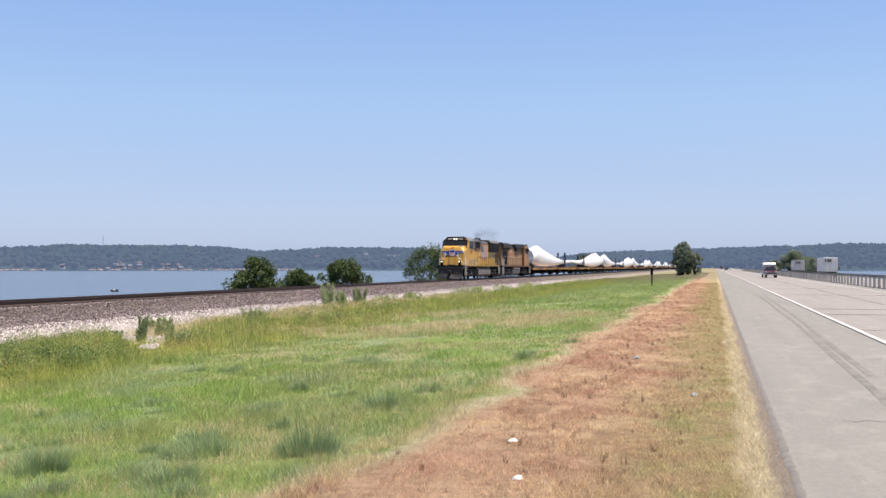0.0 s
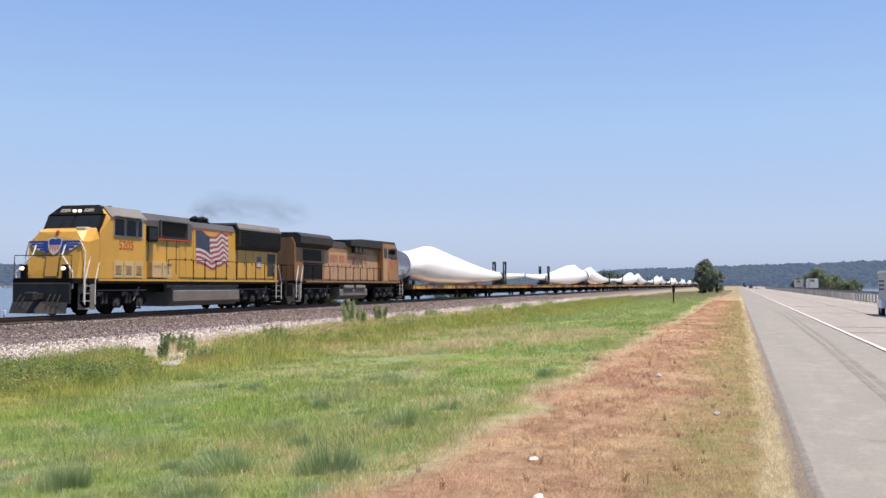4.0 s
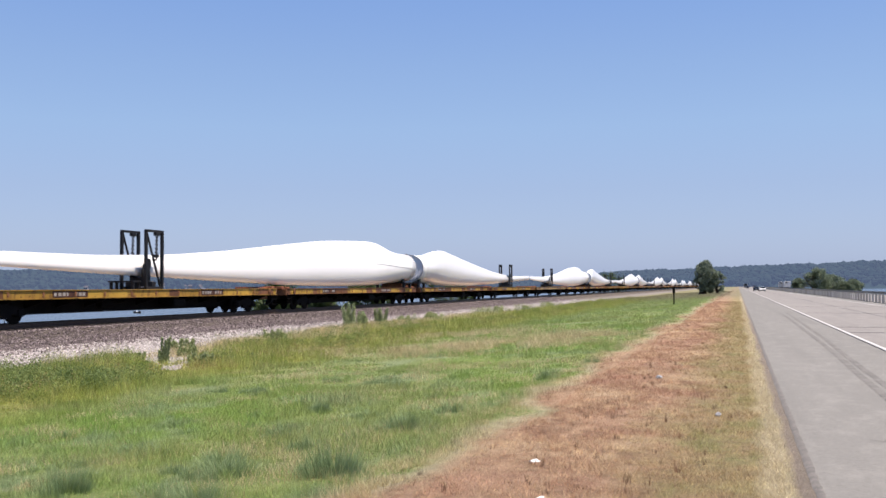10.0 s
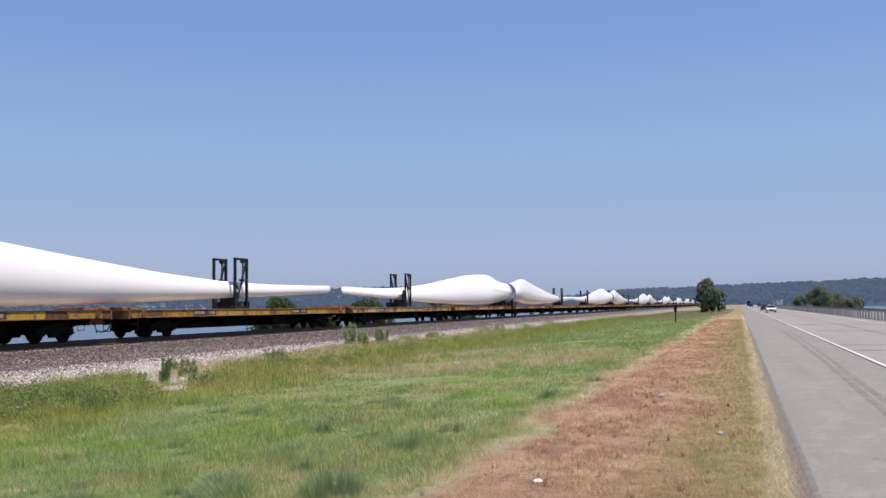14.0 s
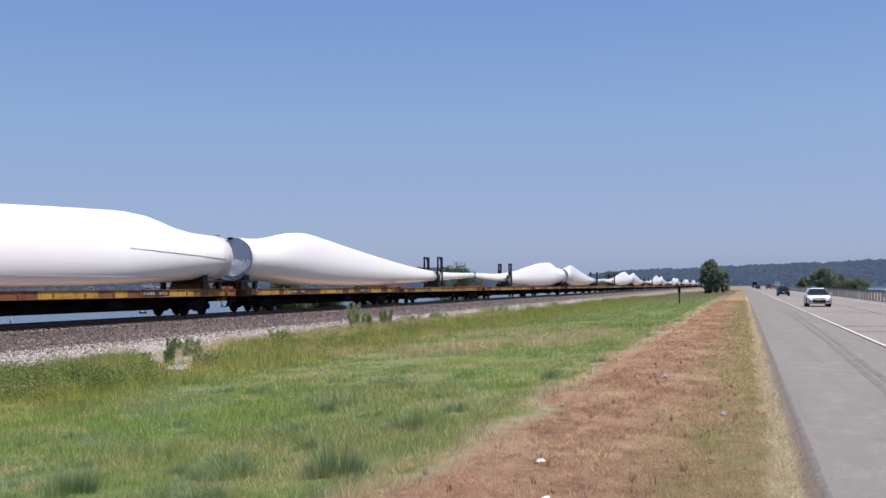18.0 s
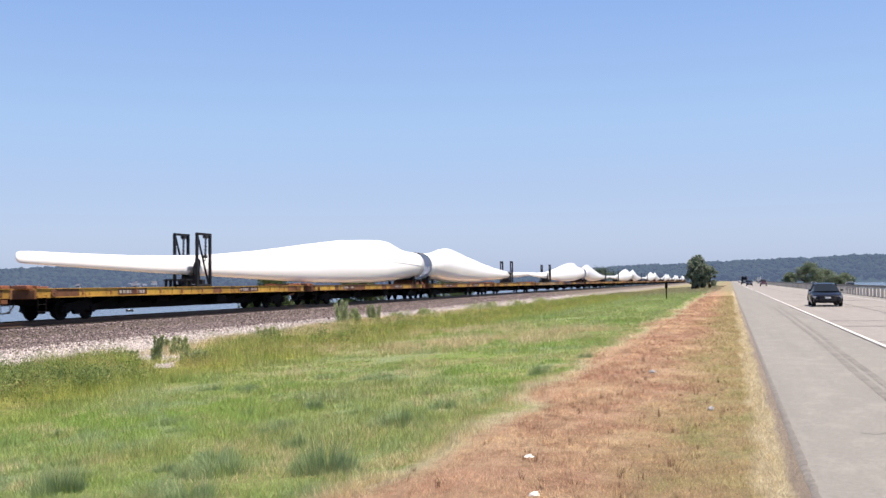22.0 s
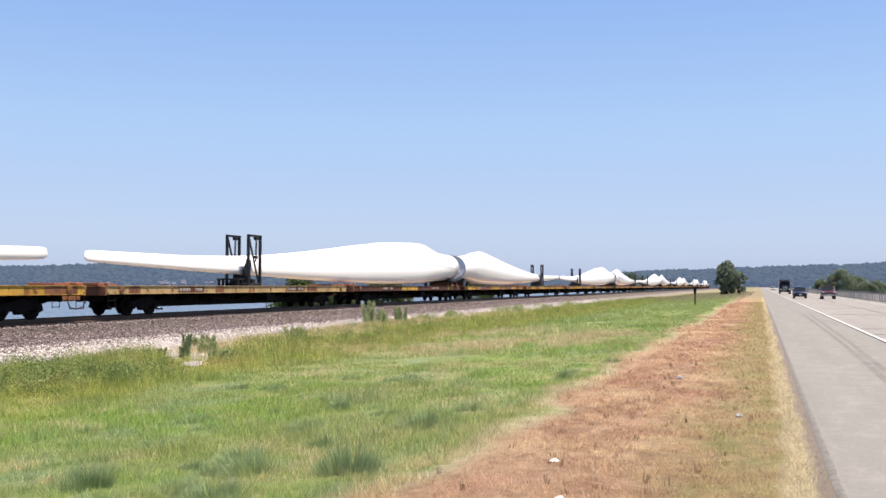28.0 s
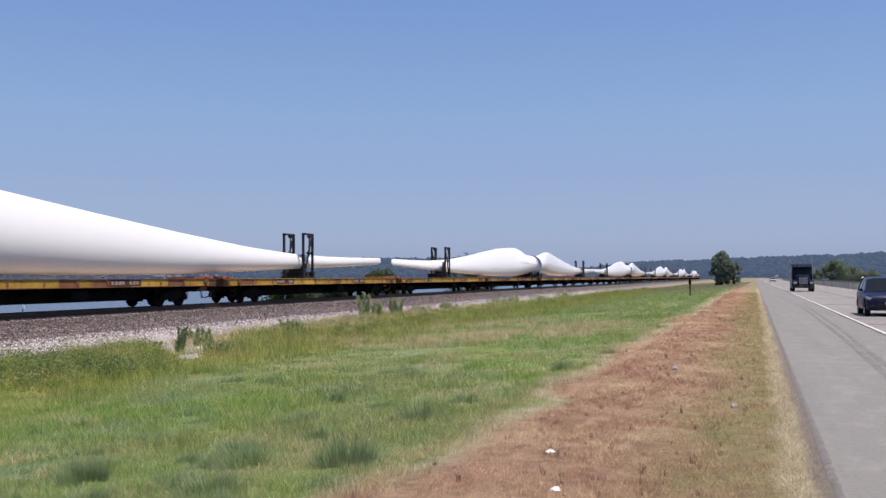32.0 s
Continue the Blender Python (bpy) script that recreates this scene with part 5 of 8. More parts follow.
        for y0 in (7.3, 8.2):
            ab = panel(th, "access_box", 1.12, y0, y0 + 0.85, 1.72, 2.45, CREAM, 0.30, "pale cream access box", side)
            for i in range(4):
                panel(ab, "latch", 1.42, y0 + 0.15 + 0.17 * i, y0 + 0.21 + 0.17 * i, 2.18, 2.30, LOUVRE, 0.012, side=side)
        hood_doors(th, 1.12, 10.2, 11.5, 1.75, 3.55, 2, YELLOW, side)
        waving_flag(th, 1.15, 11.75, 15.3, 2.38, 4.1, side)
        panel(th, "flag_panel", 1.12, 11.6, 15.4, 1.75, 4.24, YELLOW, 0.028, side=side)
        walkway_rail(th, 11.0, 21.6, side, 10, DARK)
        rail_run(th, [(side * 1.5, 8.6, 1.9), (side * 1.5, 8.6, 2.6), (side * 1.5, 10.9, 2.62)], 0.018, DARK)
    for o_ in set(th.children) - before:
        o_.location.y -= 0.25
    # radiator section, flared
    before = set(th.children)
    bm = bmesh.new()
    prism(bm, [(-1.12, 1.66), (-1.12, 4.2), (1.12, 4.2), (1.12, 1.66)], 16.6, 22.0, "y")
    part("radiator_hood", bm, YELLOW, th)
    bm = bmesh.new()
    prism(bm, [(-1.13, 3.30), (-1.38, 3.52), (-1.38, 4.5), (-1.2, 4.76), (1.2, 4.76), (1.38, 4.5), (1.38, 3.52), (1.13, 3.30)], 16.55, 22.02, "y")
    part("radiator_wing", bm, SOOT, th, "black overhanging radiator wing")
    bm = bmesh.new()
    prism(bm, [(-1.40, 4.46), (-1.2, 4.80), (1.2, 4.80), (1.40, 4.46), (1.3, 4.46), (1.12, 4.70), (-1.12, 4.70), (-1.3, 4.46)], 16.5, 22.05, "y")
    part("radiator_roof", bm, ROOFGREY, th, "pale dusty roof edge over the radiators")
    for side in (-1, 1):
        grille_set(th, 1.38, 16.65, 21.95, 3.54, 4.44, side, 9)
        hood_doors(th, 1.12, 16.8, 21.6, 1.75, 3.34, 5, YELLOW, side)
        panel(th, "dark_door", 1.145, 20.6, 21.7, 1.9, 3.2, GRILLE, 0.012, side=side)
        s_ = panel(th, "side_shield", 1.145, 19.2, 19.75, 2.35, 3.0, BLUE, 0.012, "small blue shield mark", side)
        panel(s_, "shield_band", 1.157, 19.25, 19.7, 2.42, 2.68, FLAGWHITE, 0.006, side=side)
    bm = bmesh.new()
    for y in (17.8, 20.0):
        bar(bm, (0, y, 4.70), (0, y, 4.82), 0.75, 20)
    part("fan_deck", bm, DARK, th)
    for o_ in set(th.children) - before:
        o_.location.y -= 0.55
    bm = bmesh.new()
    box(bm, -0.4, 0.4, 14.0, 15.0, 4.42, 4.62, 0.05)
    bar(bm, (0, 14.5, 4.6), (0, 14.5, 4.75), 0.28, 12)
    part("exhaust_stack", bm, DARK, th)
    bm = bmesh.new()
    for y, x in ((12.7, 0.35), (12.95, 0.12), (13.2, 0.5)):
        bar(bm, (x, y - 0.3, 4.78), (x, y + 0.12, 4.84), 0.08, 8, 0.17)
        bar(bm, (x, y + 0.55, 4.80), (x, y + 0.15, 4.82), 0.16, 8, 0.07)
    bar(bm, (0.3, 13.0, 4.4), (0.3, 13.0, 4.8), 0.06, 6)
    box(bm, 0.0, 0.6, 12.6, 13.4, 4.68, 4.76, 0.02)
    part("air_horn", bm, DARK, th)
    bm = bmesh.new()
    for x, y in ((-0.6, 5.2), (0.55, 4.8), (0.1, 6.2)):
        bar(bm, (x, y, 4.78), (x, y, 4.92), 0.1, 10)
    part("roof_antenna", bm, DARK, th)
    bm = bmesh.new()
    prism(bm, [(-1.3, 1.25), (-1.45, 1.05), (-1.45, 0.55), (-1.15, 0.28), (1.15, 0.28), (1.45, 0.55), (1.45, 1.05), (1.3, 1.25)], 8.9, 15.9, "y")
    part("fuel_tank", bm, TANK, th, "grey fuel tank with dust")
    bm = bmesh.new()
    for side in (-1, 1):
        bar(bm, (side * 1.3, 8.4, 1.32), (side * 1.3, 15.9, 1.32), 0.1, 10)
    part("air_line", bm, TANK, th)
    return th


def second_locomotive():
    th = thing("locomotive", "dusty faded yellow diesel locomotive coupled with its cab rearward", "locomotive", "locomotives of the train")
    N = 22.4
    loco_frame(th, N, 0.75, 0.0, YELLOW_FADED)
    P = YELLOW_FADED
    bm = bmesh.new()
    prism(bm, [(-1.1, 1.66), (-1.1, 4.05), (-0.9, 4.38), (0.9, 4.38), (1.1, 4.05), (1.1, 1.66)], 1.0, 17.0, "y")
    part("hood", bm, P, th)
    # overhanging radiator wings
    bm = bmesh.new()
    prism(bm, [(-1.5, 4.05), (-1.5, 4.5), (-1.2, 4.72), (1.2, 4.72), (1.5, 4.5), (1.5, 4.05), (1.1, 3.75), (-1.1, 3.75)], 1.1, 6.6, "y")
    part("radiator_wing", bm, SOOT, th)
    bm = bmesh.new()
    prism(bm, [(-1.13, 4.0), (-0.92, 4.42), (0.92, 4.42), (1.13, 4.0), (1.0, 4.0), (0.85, 4.34), (-0.85, 4.34), (-1.0, 4.0)], 6.6, 10.2, "y")
    part("hood_roof", bm, SOOT, th)
    for side in (-1, 1):
        grille_set(th, 1.1, 2.3, 5.4, 2.95, 3.7, side, 8)
        grille_set(th, 1.1, 2.4, 5.6, 1.8, 2.85, side, 8)
        panel(th, "end_panel", 1.1, 1.05, 2.2, 1.75, 4.0, P, 0.025, side=side)
        hood_doors(th, 1.1, 5.9, 16.8, 1.75, 3.65, 13, CREAM_DUSTY, side)
        for i, w_ in enumerate((0.42, 0.42, 0.18, 0.42, 0.42, 0.0, 0.42, 0.42, 0.42, 0.18, 0.42, 0.18, 0.42)):
            if w_:
                panel(th, "lettering_bar", 1.124, 7.0 + 0.56 * i, 7.0 + 0.56 * i + w_, 2.95, 3.45, FADED_RED, 0.006, "faded red lettering block", side)
        walkway_rail(th, 1.6, 20.9, side, 14, DARK)
        lettering(th, "32", 0.80, Matrix.Translation((side * 1.526, 20.2, 3.0)) @ Euler((radians(90), 0, radians(90 if side > 0 else -90))).to_matrix().to_4x4(), FADED_RED, label="faded red last figures of the road number")
        for i in range(2):
            panel(th, "number_bar", 1.52, 18.62 + 0.52 * i, 18.98 + 0.52 * i, 2.74, 3.27, FADED_RED, 0.010, "faded red number block", side)
        for i in range(2):
            panel(th, "nose_mark", 1.31, 21.25 + 0.22 * i, 21.38 + 0.22 * i, 2.86, 2.95, GRILLE, 0.02, side=side)
        panel(th, "cab_case", 1.52, 18.4, 20.6, 1.75, 2.45, P, 0.05, "dusty tool case under the cab", side)
    # cab at the rear end
    bm = bmesh.new()
    prism(bm, [(17.0, 1.66), (17.0, 4.60), (20.1, 4.60), (20.55, 4.3), (20.9, 3.5), (20.9, 1.66)], -1.52, 1.52, "x")
    part("cab", bm, P, th)
    bm = bmesh.new()
    prism(bm, [(10.2, 4.20), (10.2, 4.62), (12.5, 4.74), (20.1, 4.80), (20.75, 4.3), (20.6, 4.22), (20.05, 4.62), (17.0, 4.5), (17.0, 4.20)], -1.45, 1.45, "x")
    part("cab_roof", bm, SOOT, th)
    for side in (-1, 1):
        for y0 in (11.2, 12.0, 12.8):
            panel(th, "filter_screen", 1.1, y0, y0 + 0.6, 3.7, 4.18, GRILLE, 0.3, side=side)
        for y0, y1 in ((17.3, 18.0), (18.3, 19.2), (19.4, 20.2)):
            panel(th, "side_window", 1.52, y0, y1, 3.5, 4.25, GLASS, 0.015, side=side)
        panel(th, "window_band", 1.52, 19.0, 20.45, 3.4, 4.3, SOOT, 0.008, side=side)
        panel(th, "cab_door", 1.52, 17.2, 18.1, 1.75, 3.35, CREAM_DUSTY, 0.012, side=side)
        bm = bmesh.new()
        box(bm, *sorted((side * 1.54, side * 1.9)), 18.9, 19.0, 3.8, 4.15, 0.02)
        part("mirror", bm, DARK, th)
    for x0, x1 in ((-1.3, -0.1), (0.1, 1.3)):
        bm = bmesh.new()
        loft(bm, [[(x0, 20.62, 4.22), (x1, 20.62, 4.22), (x1, 20.90, 3.58), (x0, 20.90, 3.58)], [(x0, 20.65, 4.24), (x1, 20.65, 4.24), (x1, 20.93, 3.6), (x0, 20.93, 3.6)]])
        part("windscreen", bm, GLASS, th)
    bm = bmesh.new()
    loft(bm, [[(-1.5, 20.9, 1.66), (1.5, 20.9, 1.66), (1.5, 20.9, 3.1), (1.3, 20.9, 3.5), (-1.3, 20.9, 3.5), (-1.5, 20.9, 3.1)], [(-1.1, 22.0, 1.66), (1.1, 22.0, 1.66), (1.1, 21.85, 2.9), (0.9, 21.7, 3.25), (-0.9, 21.7, 3.25), (-1.1, 21.85, 2.9)]])
    part("nose", bm, P, th)
    bm = bmesh.new()
    prism(bm, [(-1.3, 1.2), (-1.45, 1.0), (-1.45, 0.6), (-1.1, 0.3), (1.1, 0.3), (1.45, 0.6), (1.45, 1.0), (1.3, 1.2)], 8.0, 13.6, "y")
    part("fuel_tank", bm, TANK, th, "grey fuel tank with dust")
    for side in (-1, 1):
        for y0 in (8.6, 11.0):
            bm = bmesh.new()
            bar(bm, (side * 1.35, y0, 1.18), (side * 1.35, y0 + 2.0, 1.18), 0.22, 12)
            part("air_reservoir", bm, TANK, th)
    bm = bmesh.new()
    box(bm, -0.35, 0.35, 9.0, 10.2, 4.4, 4.6, 0.04)
    part("exhaust_stack", bm, DARK, th)
    bm = bmesh.new()
    for y in (14.6, 14.9):
        bar(bm, (0.4, y, 4.70), (0.4, y + 0.4, 4.76), 0.06, 8, 0.11)
    part("air_horn", bm, DARK, th)
    return th


def raised(th, base, k):
    """Stretches what stands above the platform."""
    for ob in th.children_recursive:
        upright = ob.matrix_basis.to_3x3() == Matrix.Identity(3)
        if ob.type == "MESH" and upright and ob.data.users == 1:
            for v in ob.data.vertices:
                if v.co.z > base:
                    v.co.z = base + (v.co.z - base) * k
        elif ob.location.z > base:
            ob.location.z = base + (ob.location.z - base) * k
    return th


rolls(raised(lead_locomotive(), 1.66, 1.045), 108.7)
rolls(raised(second_locomotive(), 1.66, 1.04), 131.8)


# ---- road vehicles ----
def ring_section(y, hw, zb, zt, round_=0.16, n=4):
    pts = []
    r = min(round_, hw * 0.6, (zt - zb) * 0.45)
    for cx, cz, a0 in ((hw - r, zb + r, -90), (hw - r, zt - r, 0), (-hw + r, zt - r, 90), (-hw + r, zb + r, 180)):
        for i in range(n):
            a_ = radians(a0 + 90 * i / (n - 1))
            pts.append((cx + r * math.cos(a_), y, cz + r * math.sin(a_)))
    return pts


def tyre_set(parent, xs, ys, r, width=0.22):
    for y in ys:
        for x in xs:
            bm = bmesh.new()
            bar(bm, (x - width / 2, y, r), (x + width / 2, y, r), r, 20)
            tw = part("tyre", bm, TYRE, parent)
            bm = bmesh.new()
            sx = 1 if x > 0 else -1
            bar(bm, (x + sx * width * 0.3, y, r), (x + sx * (width / 2 + 0.01), y, r), r * 0.62, 14)
            part("rim", bm, SILVER, tw)


def car_paint(name, colour, rough=0.32, spec=0.18, coat=0.06):
    m, t, b = shader(name, rough, 0.0, spec)
    n = noise_fac(t, coords(t), 1.3, 4.0)
    t.links.new(mixed(t, n, colour, tuple(c * 0.85 + 0.004 for c in colour)), b.inputs["Base Color"])
    b.inputs["Coat Weight"].default_value = coat
    b.inputs["Coat Roughness"].default_value = 0.08
    return m


LIGHTGLASS = worn("headlamp_glass", (0.38, 0.39, 0.40), (0.28, 0.28, 0.28), 0.12, amount=0.3, spec=0.8)
CHROME = worn("chrome_trim", (0.4, 0.4, 0.4), (0.25, 0.25, 0.25), 0.3, 0.9, amount=0.3)
PLATE = worn("pale_plate", (0.7, 0.7, 0.68), (0.5, 0.5, 0.5), 0.5, amount=0.2)
TAIL = worn("tail_lamp", (0.4, 0.02, 0.015), (0.25, 0.02, 0.01), 0.2, amount=0.2)


def rounded(body):
    """Finer sections, eased, with a full round nose and tail."""
    fine = []
    for a_, b_ in zip(body, body[1:]):
        fine += [tuple(a_[i] + (b_[i] - a_[i]) * k / 3 for i in range(4)) for k in range(3)]
    arr = np.array(fine + [body[-1]])
    for _ in range(2):
        arr[1:-1, 1:] = 0.25 * arr[:-2, 1:] + 0.5 * arr[1:-1, 1:] + 0.25 * arr[2:, 1:]
    return [tuple(float(v) for v in q) for q in arr]


def motor_car(label, category, paint, body, cabin, wheels, half, r=0.33, grille=None):
    """body: (y, half width, bottom, top) from the nose at -y to the tail; cabin: (y, half width low, half width high, bottom, top)."""
    th = thing(category.replace(" ", "_"), label, category)
    bm = bmesh.new()
    loft(bm, [ring_section(*q) for q in rounded(body)])
    part("body", bm, paint, th, smooth=True)
    for sx in (-1, 1):
        for wy in wheels:
            bm = bmesh.new()
            ring = [(wy + (r + 0.07) * math.cos(math.pi * i / 10), r + (r + 0.07) * math.sin(math.pi * i / 10)) for i in range(11)]
            prism(bm, ring, *sorted((sx * (half - 0.10), sx * (half + 0.012))), "x")
            part("wheel_arch", bm, TYRE, th)
        bm = bmesh.new()
        for yy in (cabin[0][0] + 0.45, sum(c[0] for c in cabin) / len(cabin)):
            box(bm, *sorted((sx * (half - 0.02), sx * (half + 0.006))), yy - 0.008, yy + 0.008, body[0][2] + 0.1, cabin[1][3] - 0.05)
        part("door_seam", bm, TYRE, th)
        bm = bmesh.new()
        box(bm, *sorted((sx * half * 0.62, sx * half * 0.86)), body[0][0] - 0.01, body[0][0] + 0.25, body[0][2] + 0.06, body[0][2] + 0.17, 0.03)
        part("fog_light_recess", bm, TYRE, th)
    bm = bmesh.new()
    rings = []
    for y, w0, w1, z0, z1 in cabin:
        rings.append([(w0, y, z0), (w0 * 0.4 + w1 * 0.6, y, z0 + 0.6 * (z1 - z0)), (w1, y, z1 - 0.02), (w1 * 0.6, y, z1 + 0.01), (-w1 * 0.6, y, z1 + 0.01), (-w1, y, z1 - 0.02), (-(w0 * 0.4 + w1 * 0.6), y, z0 + 0.6 * (z1 - z0)), (-w0, y, z0)])
    loft(bm, rings)
    part("cabin_glass", bm, GLASS, th)
    tops = [c for c in cabin if c[4] - c[3] > 0.3]
    bm = bmesh.new()
    loft(bm, [[(w1 + 0.015, y, z1 - 0.035), (w1 * 0.6, y, z1 + 0.025), (-w1 * 0.6, y, z1 + 0.025), (-w1 - 0.015, y, z1 - 0.035), (0, y, z1 - 0.04)] for y, w0, w1, z0, z1 in tops])
    part("roof", bm, paint, th)
    for sx in (-1, 1):
        bm = bmesh.new()
        for (a_, b_) in zip(cabin, cabin[1:]):
            bar(bm, (sx * a_[1], a_[0], a_[3]), (sx * b_[1], b_[0], b_[3]), 0.02, 5)
        for q in (tops[0], tops[-1]):
            near = min(cabin, key=lambda c: abs(c[0] - q[0]) if c is not q else 99)
            bar(bm, (sx * near[1], near[0], near[3]), (sx * (q[2] + 0.01), q[0], q[4]), 0.04, 6)
        mid = sum(c[0] for c in tops) / len(tops)
        bar(bm, (sx * tops[0][1], mid, tops[0][3]), (sx * tops[0][2], mid, tops[0][4]), 0.04, 6)
        part("pillar", bm, paint, th)
        bm = bmesh.new()
        y = cabin[0][0] + 0.35
        box(bm, *sorted((sx * (half - 0.04), sx * (half + 0.12))), y - 0.04, y + 0.1, cabin[0][3] + 0.02, cabin[0][3] + 0.14, 0.03)
        part("wing_mirror", bm, paint, th)
        y0 = body[0][0]
        bm = bmesh.new()
        z = body[1][3] - 0.12
        prism(bm, [(sx * half * 0.56, z - 0.08), (sx * half * 0.80, z - 0.12), (sx * half * 0.97, z - 0.04), (sx * half * 0.95, z + 0.06), (sx * half * 0.75, z + 0.02)], y0 + 0.02, y0 + 0.34, "y")
        part("headlight", bm, LIGHTGLASS, th)
        bm = bmesh.new()
        y1 = body[-1][0]
        box(bm, *sorted((sx * half * 0.66, sx * half * 0.95)), y1 - 0.2, y1 + 0.01, z - 0.05, z + 0.12, 0.02)
        part("tail_light", bm, TAIL, th)
    z = body[0][2]
    bm = bmesh.new()
    box(bm, -half * 0.55, half * 0.55, body[0][0] - 0.015, body[0][0] + 0.2, z + 0.0, z + 0.24, 0.03)
    part("lower_grille", bm, TYRE, th)
    bm = bmesh.new()
    box(bm, -half * 0.5, half * 0.5, body[0][0] - 0.012, body[0][0] + 0.2, z + 0.28, z + 0.36, 0.01)
    part("grille", bm, grille or TYRE, th)
    bm = bmesh.new()
    box(bm, -0.16, 0.16, body[0][0] - 0.03, body[0][0], z + 0.2, z + 0.3)
    part("number_plate", bm, PLATE, th)
    tyre_set(th, (-half + 0.12, half - 0.12), wheels, r)
    return th


def shrunk(th, k):
    """The same vehicle built smaller, parts and all."""
    for ob in th.children_recursive:
        ob.data.transform(Matrix.Scale(k, 4))
        ob.location *= k
    return th


def drives(ob, x, y0, t0, speed, xs=None, turn=0):
    """Drives along the road: at t0 its nose is at y0; speed > 0 goes away."""
    if xs is None:
        rows = [(t, pose(x, y0 + speed * (t - t0), 0.028 if x < 13 else -0.398, 0, 0, turn)) for t in (0.0, 32.0)]
    else:
        rows = [(t, pose(xx, y0 + speed * (t - t0), 0.028, 0, 0, turn)) for t, xx in xs]
    MOVERS.append((ob, rows))


SEDAN = [(-2.3, 0.72, 0.30, 0.62), (-2.1, 0.84, 0.22, 0.74), (-1.5, 0.88, 0.2, 0.84), (-0.9, 0.9, 0.2, 0.93), (0.3, 0.91, 0.2, 0.97), (1.4, 0.9, 0.2, 0.99), (2.1, 0.86, 0.25, 0.96), (2.35, 0.76, 0.34, 0.86)]
SEDAN_TOP = [(-1.15, 0.78, 0.70, 0.92, 0.94), (-0.35, 0.80, 0.62, 0.95, 1.38), (0.2, 0.82, 0.63, 0.96, 1.44), (0.9, 0.8, 0.6, 0.97, 1.40), (1.75, 0.74, 0.62, 0.97, 1.0)]
SUV = [(-2.3, 0.78, 0.34, 0.80), (-2.15, 0.9, 0.26, 0.95), (-1.4, 0.93, 0.24, 1.06), (-0.9, 0.94, 0.24, 1.10), (0.4, 0.95, 0.24, 1.12), (1.8, 0.94, 0.24, 1.14), (2.3, 0.9, 0.3, 1.12), (2.4, 0.8, 0.4, 1.05)]
SUV_TOP = [(-1.05, 0.84, 0.78, 1.08, 1.10), (-0.35, 0.86, 0.68, 1.1, 1.66), (0.4, 0.87, 0.69, 1.12, 1.74), (1.6, 0.86, 0.67, 1.12, 1.72), (2.3, 0.82, 0.64, 1.12, 1.2)]
HATCH_TOP = [(-1.25, 0.78, 0.70, 0.92, 0.94), (-0.35, 0.80, 0.58, 0.95, 1.36), (0.3, 0.81, 0.60, 0.96, 1.42), (1.2, 0.80, 0.57, 0.97, 1.38), (2.15, 0.74, 0.62, 0.97, 1.0)]

white_car = motor_car("white compact car with dark grille, driving on the highway", "car", car_paint("white_car_paint", (0.72, 0.72, 0.71)), SEDAN, HATCH_TOP, (-1.35, 1.35), 0.9)
drives(shrunk(white_car, 0.94), 5.22, 50.8, 19.0, -27.3, [(0, 8.4), (6, 7.9), (9, 7.05), (11, 6.4), (13, 5.75), (15, 5.22), (19, 5.22), (32, 5.22)])
dark_sedan = motor_car("dark blue sedan driving in the near lane", "car", car_paint("midnight_paint", (0.005, 0.006, 0.012), 0.2, 0.12, 0.03), SEDAN, SEDAN_TOP, (-1.4, 1.4), 0.9, grille=TYRE)
drives(shrunk(dark_sedan, 0.96), 5.52, 42.2, 23.0, -22.1)
blue_suv = motor_car("dark blue sport utility vehicle driving in the near lane", "car", car_paint("navy_paint", (0.008, 0.012, 0.04)), SUV, SUV_TOP, (-1.45, 1.45), 0.94, 0.37)
drives(shrunk(blue_suv, 0.92), 5.15, 69.7, 31.0, -24.4)
far_car = motor_car("pale car far down the highway", "car", car_paint("silver_car_paint", (0.4, 0.4, 0.42)), SEDAN, SEDAN_TOP, (-1.4, 1.4), 0.9)
drives(far_car, 5.4, 360, 31.0, -28)
away_a = copy_thing(white_car, pose(0, 0, 0))
tagged(away_a, "white car driving away beyond the guard rail")
drives(away_a, 22.0, 198, 19.0, 30.0, turn=180)
away_b = copy_thing(far_car, pose(0, 0, 0))
tagged(away_b, "silver car driving away beyond the guard rail")
drives(away_b, 22.0, 170, 21.0, 33.0, turn=180)


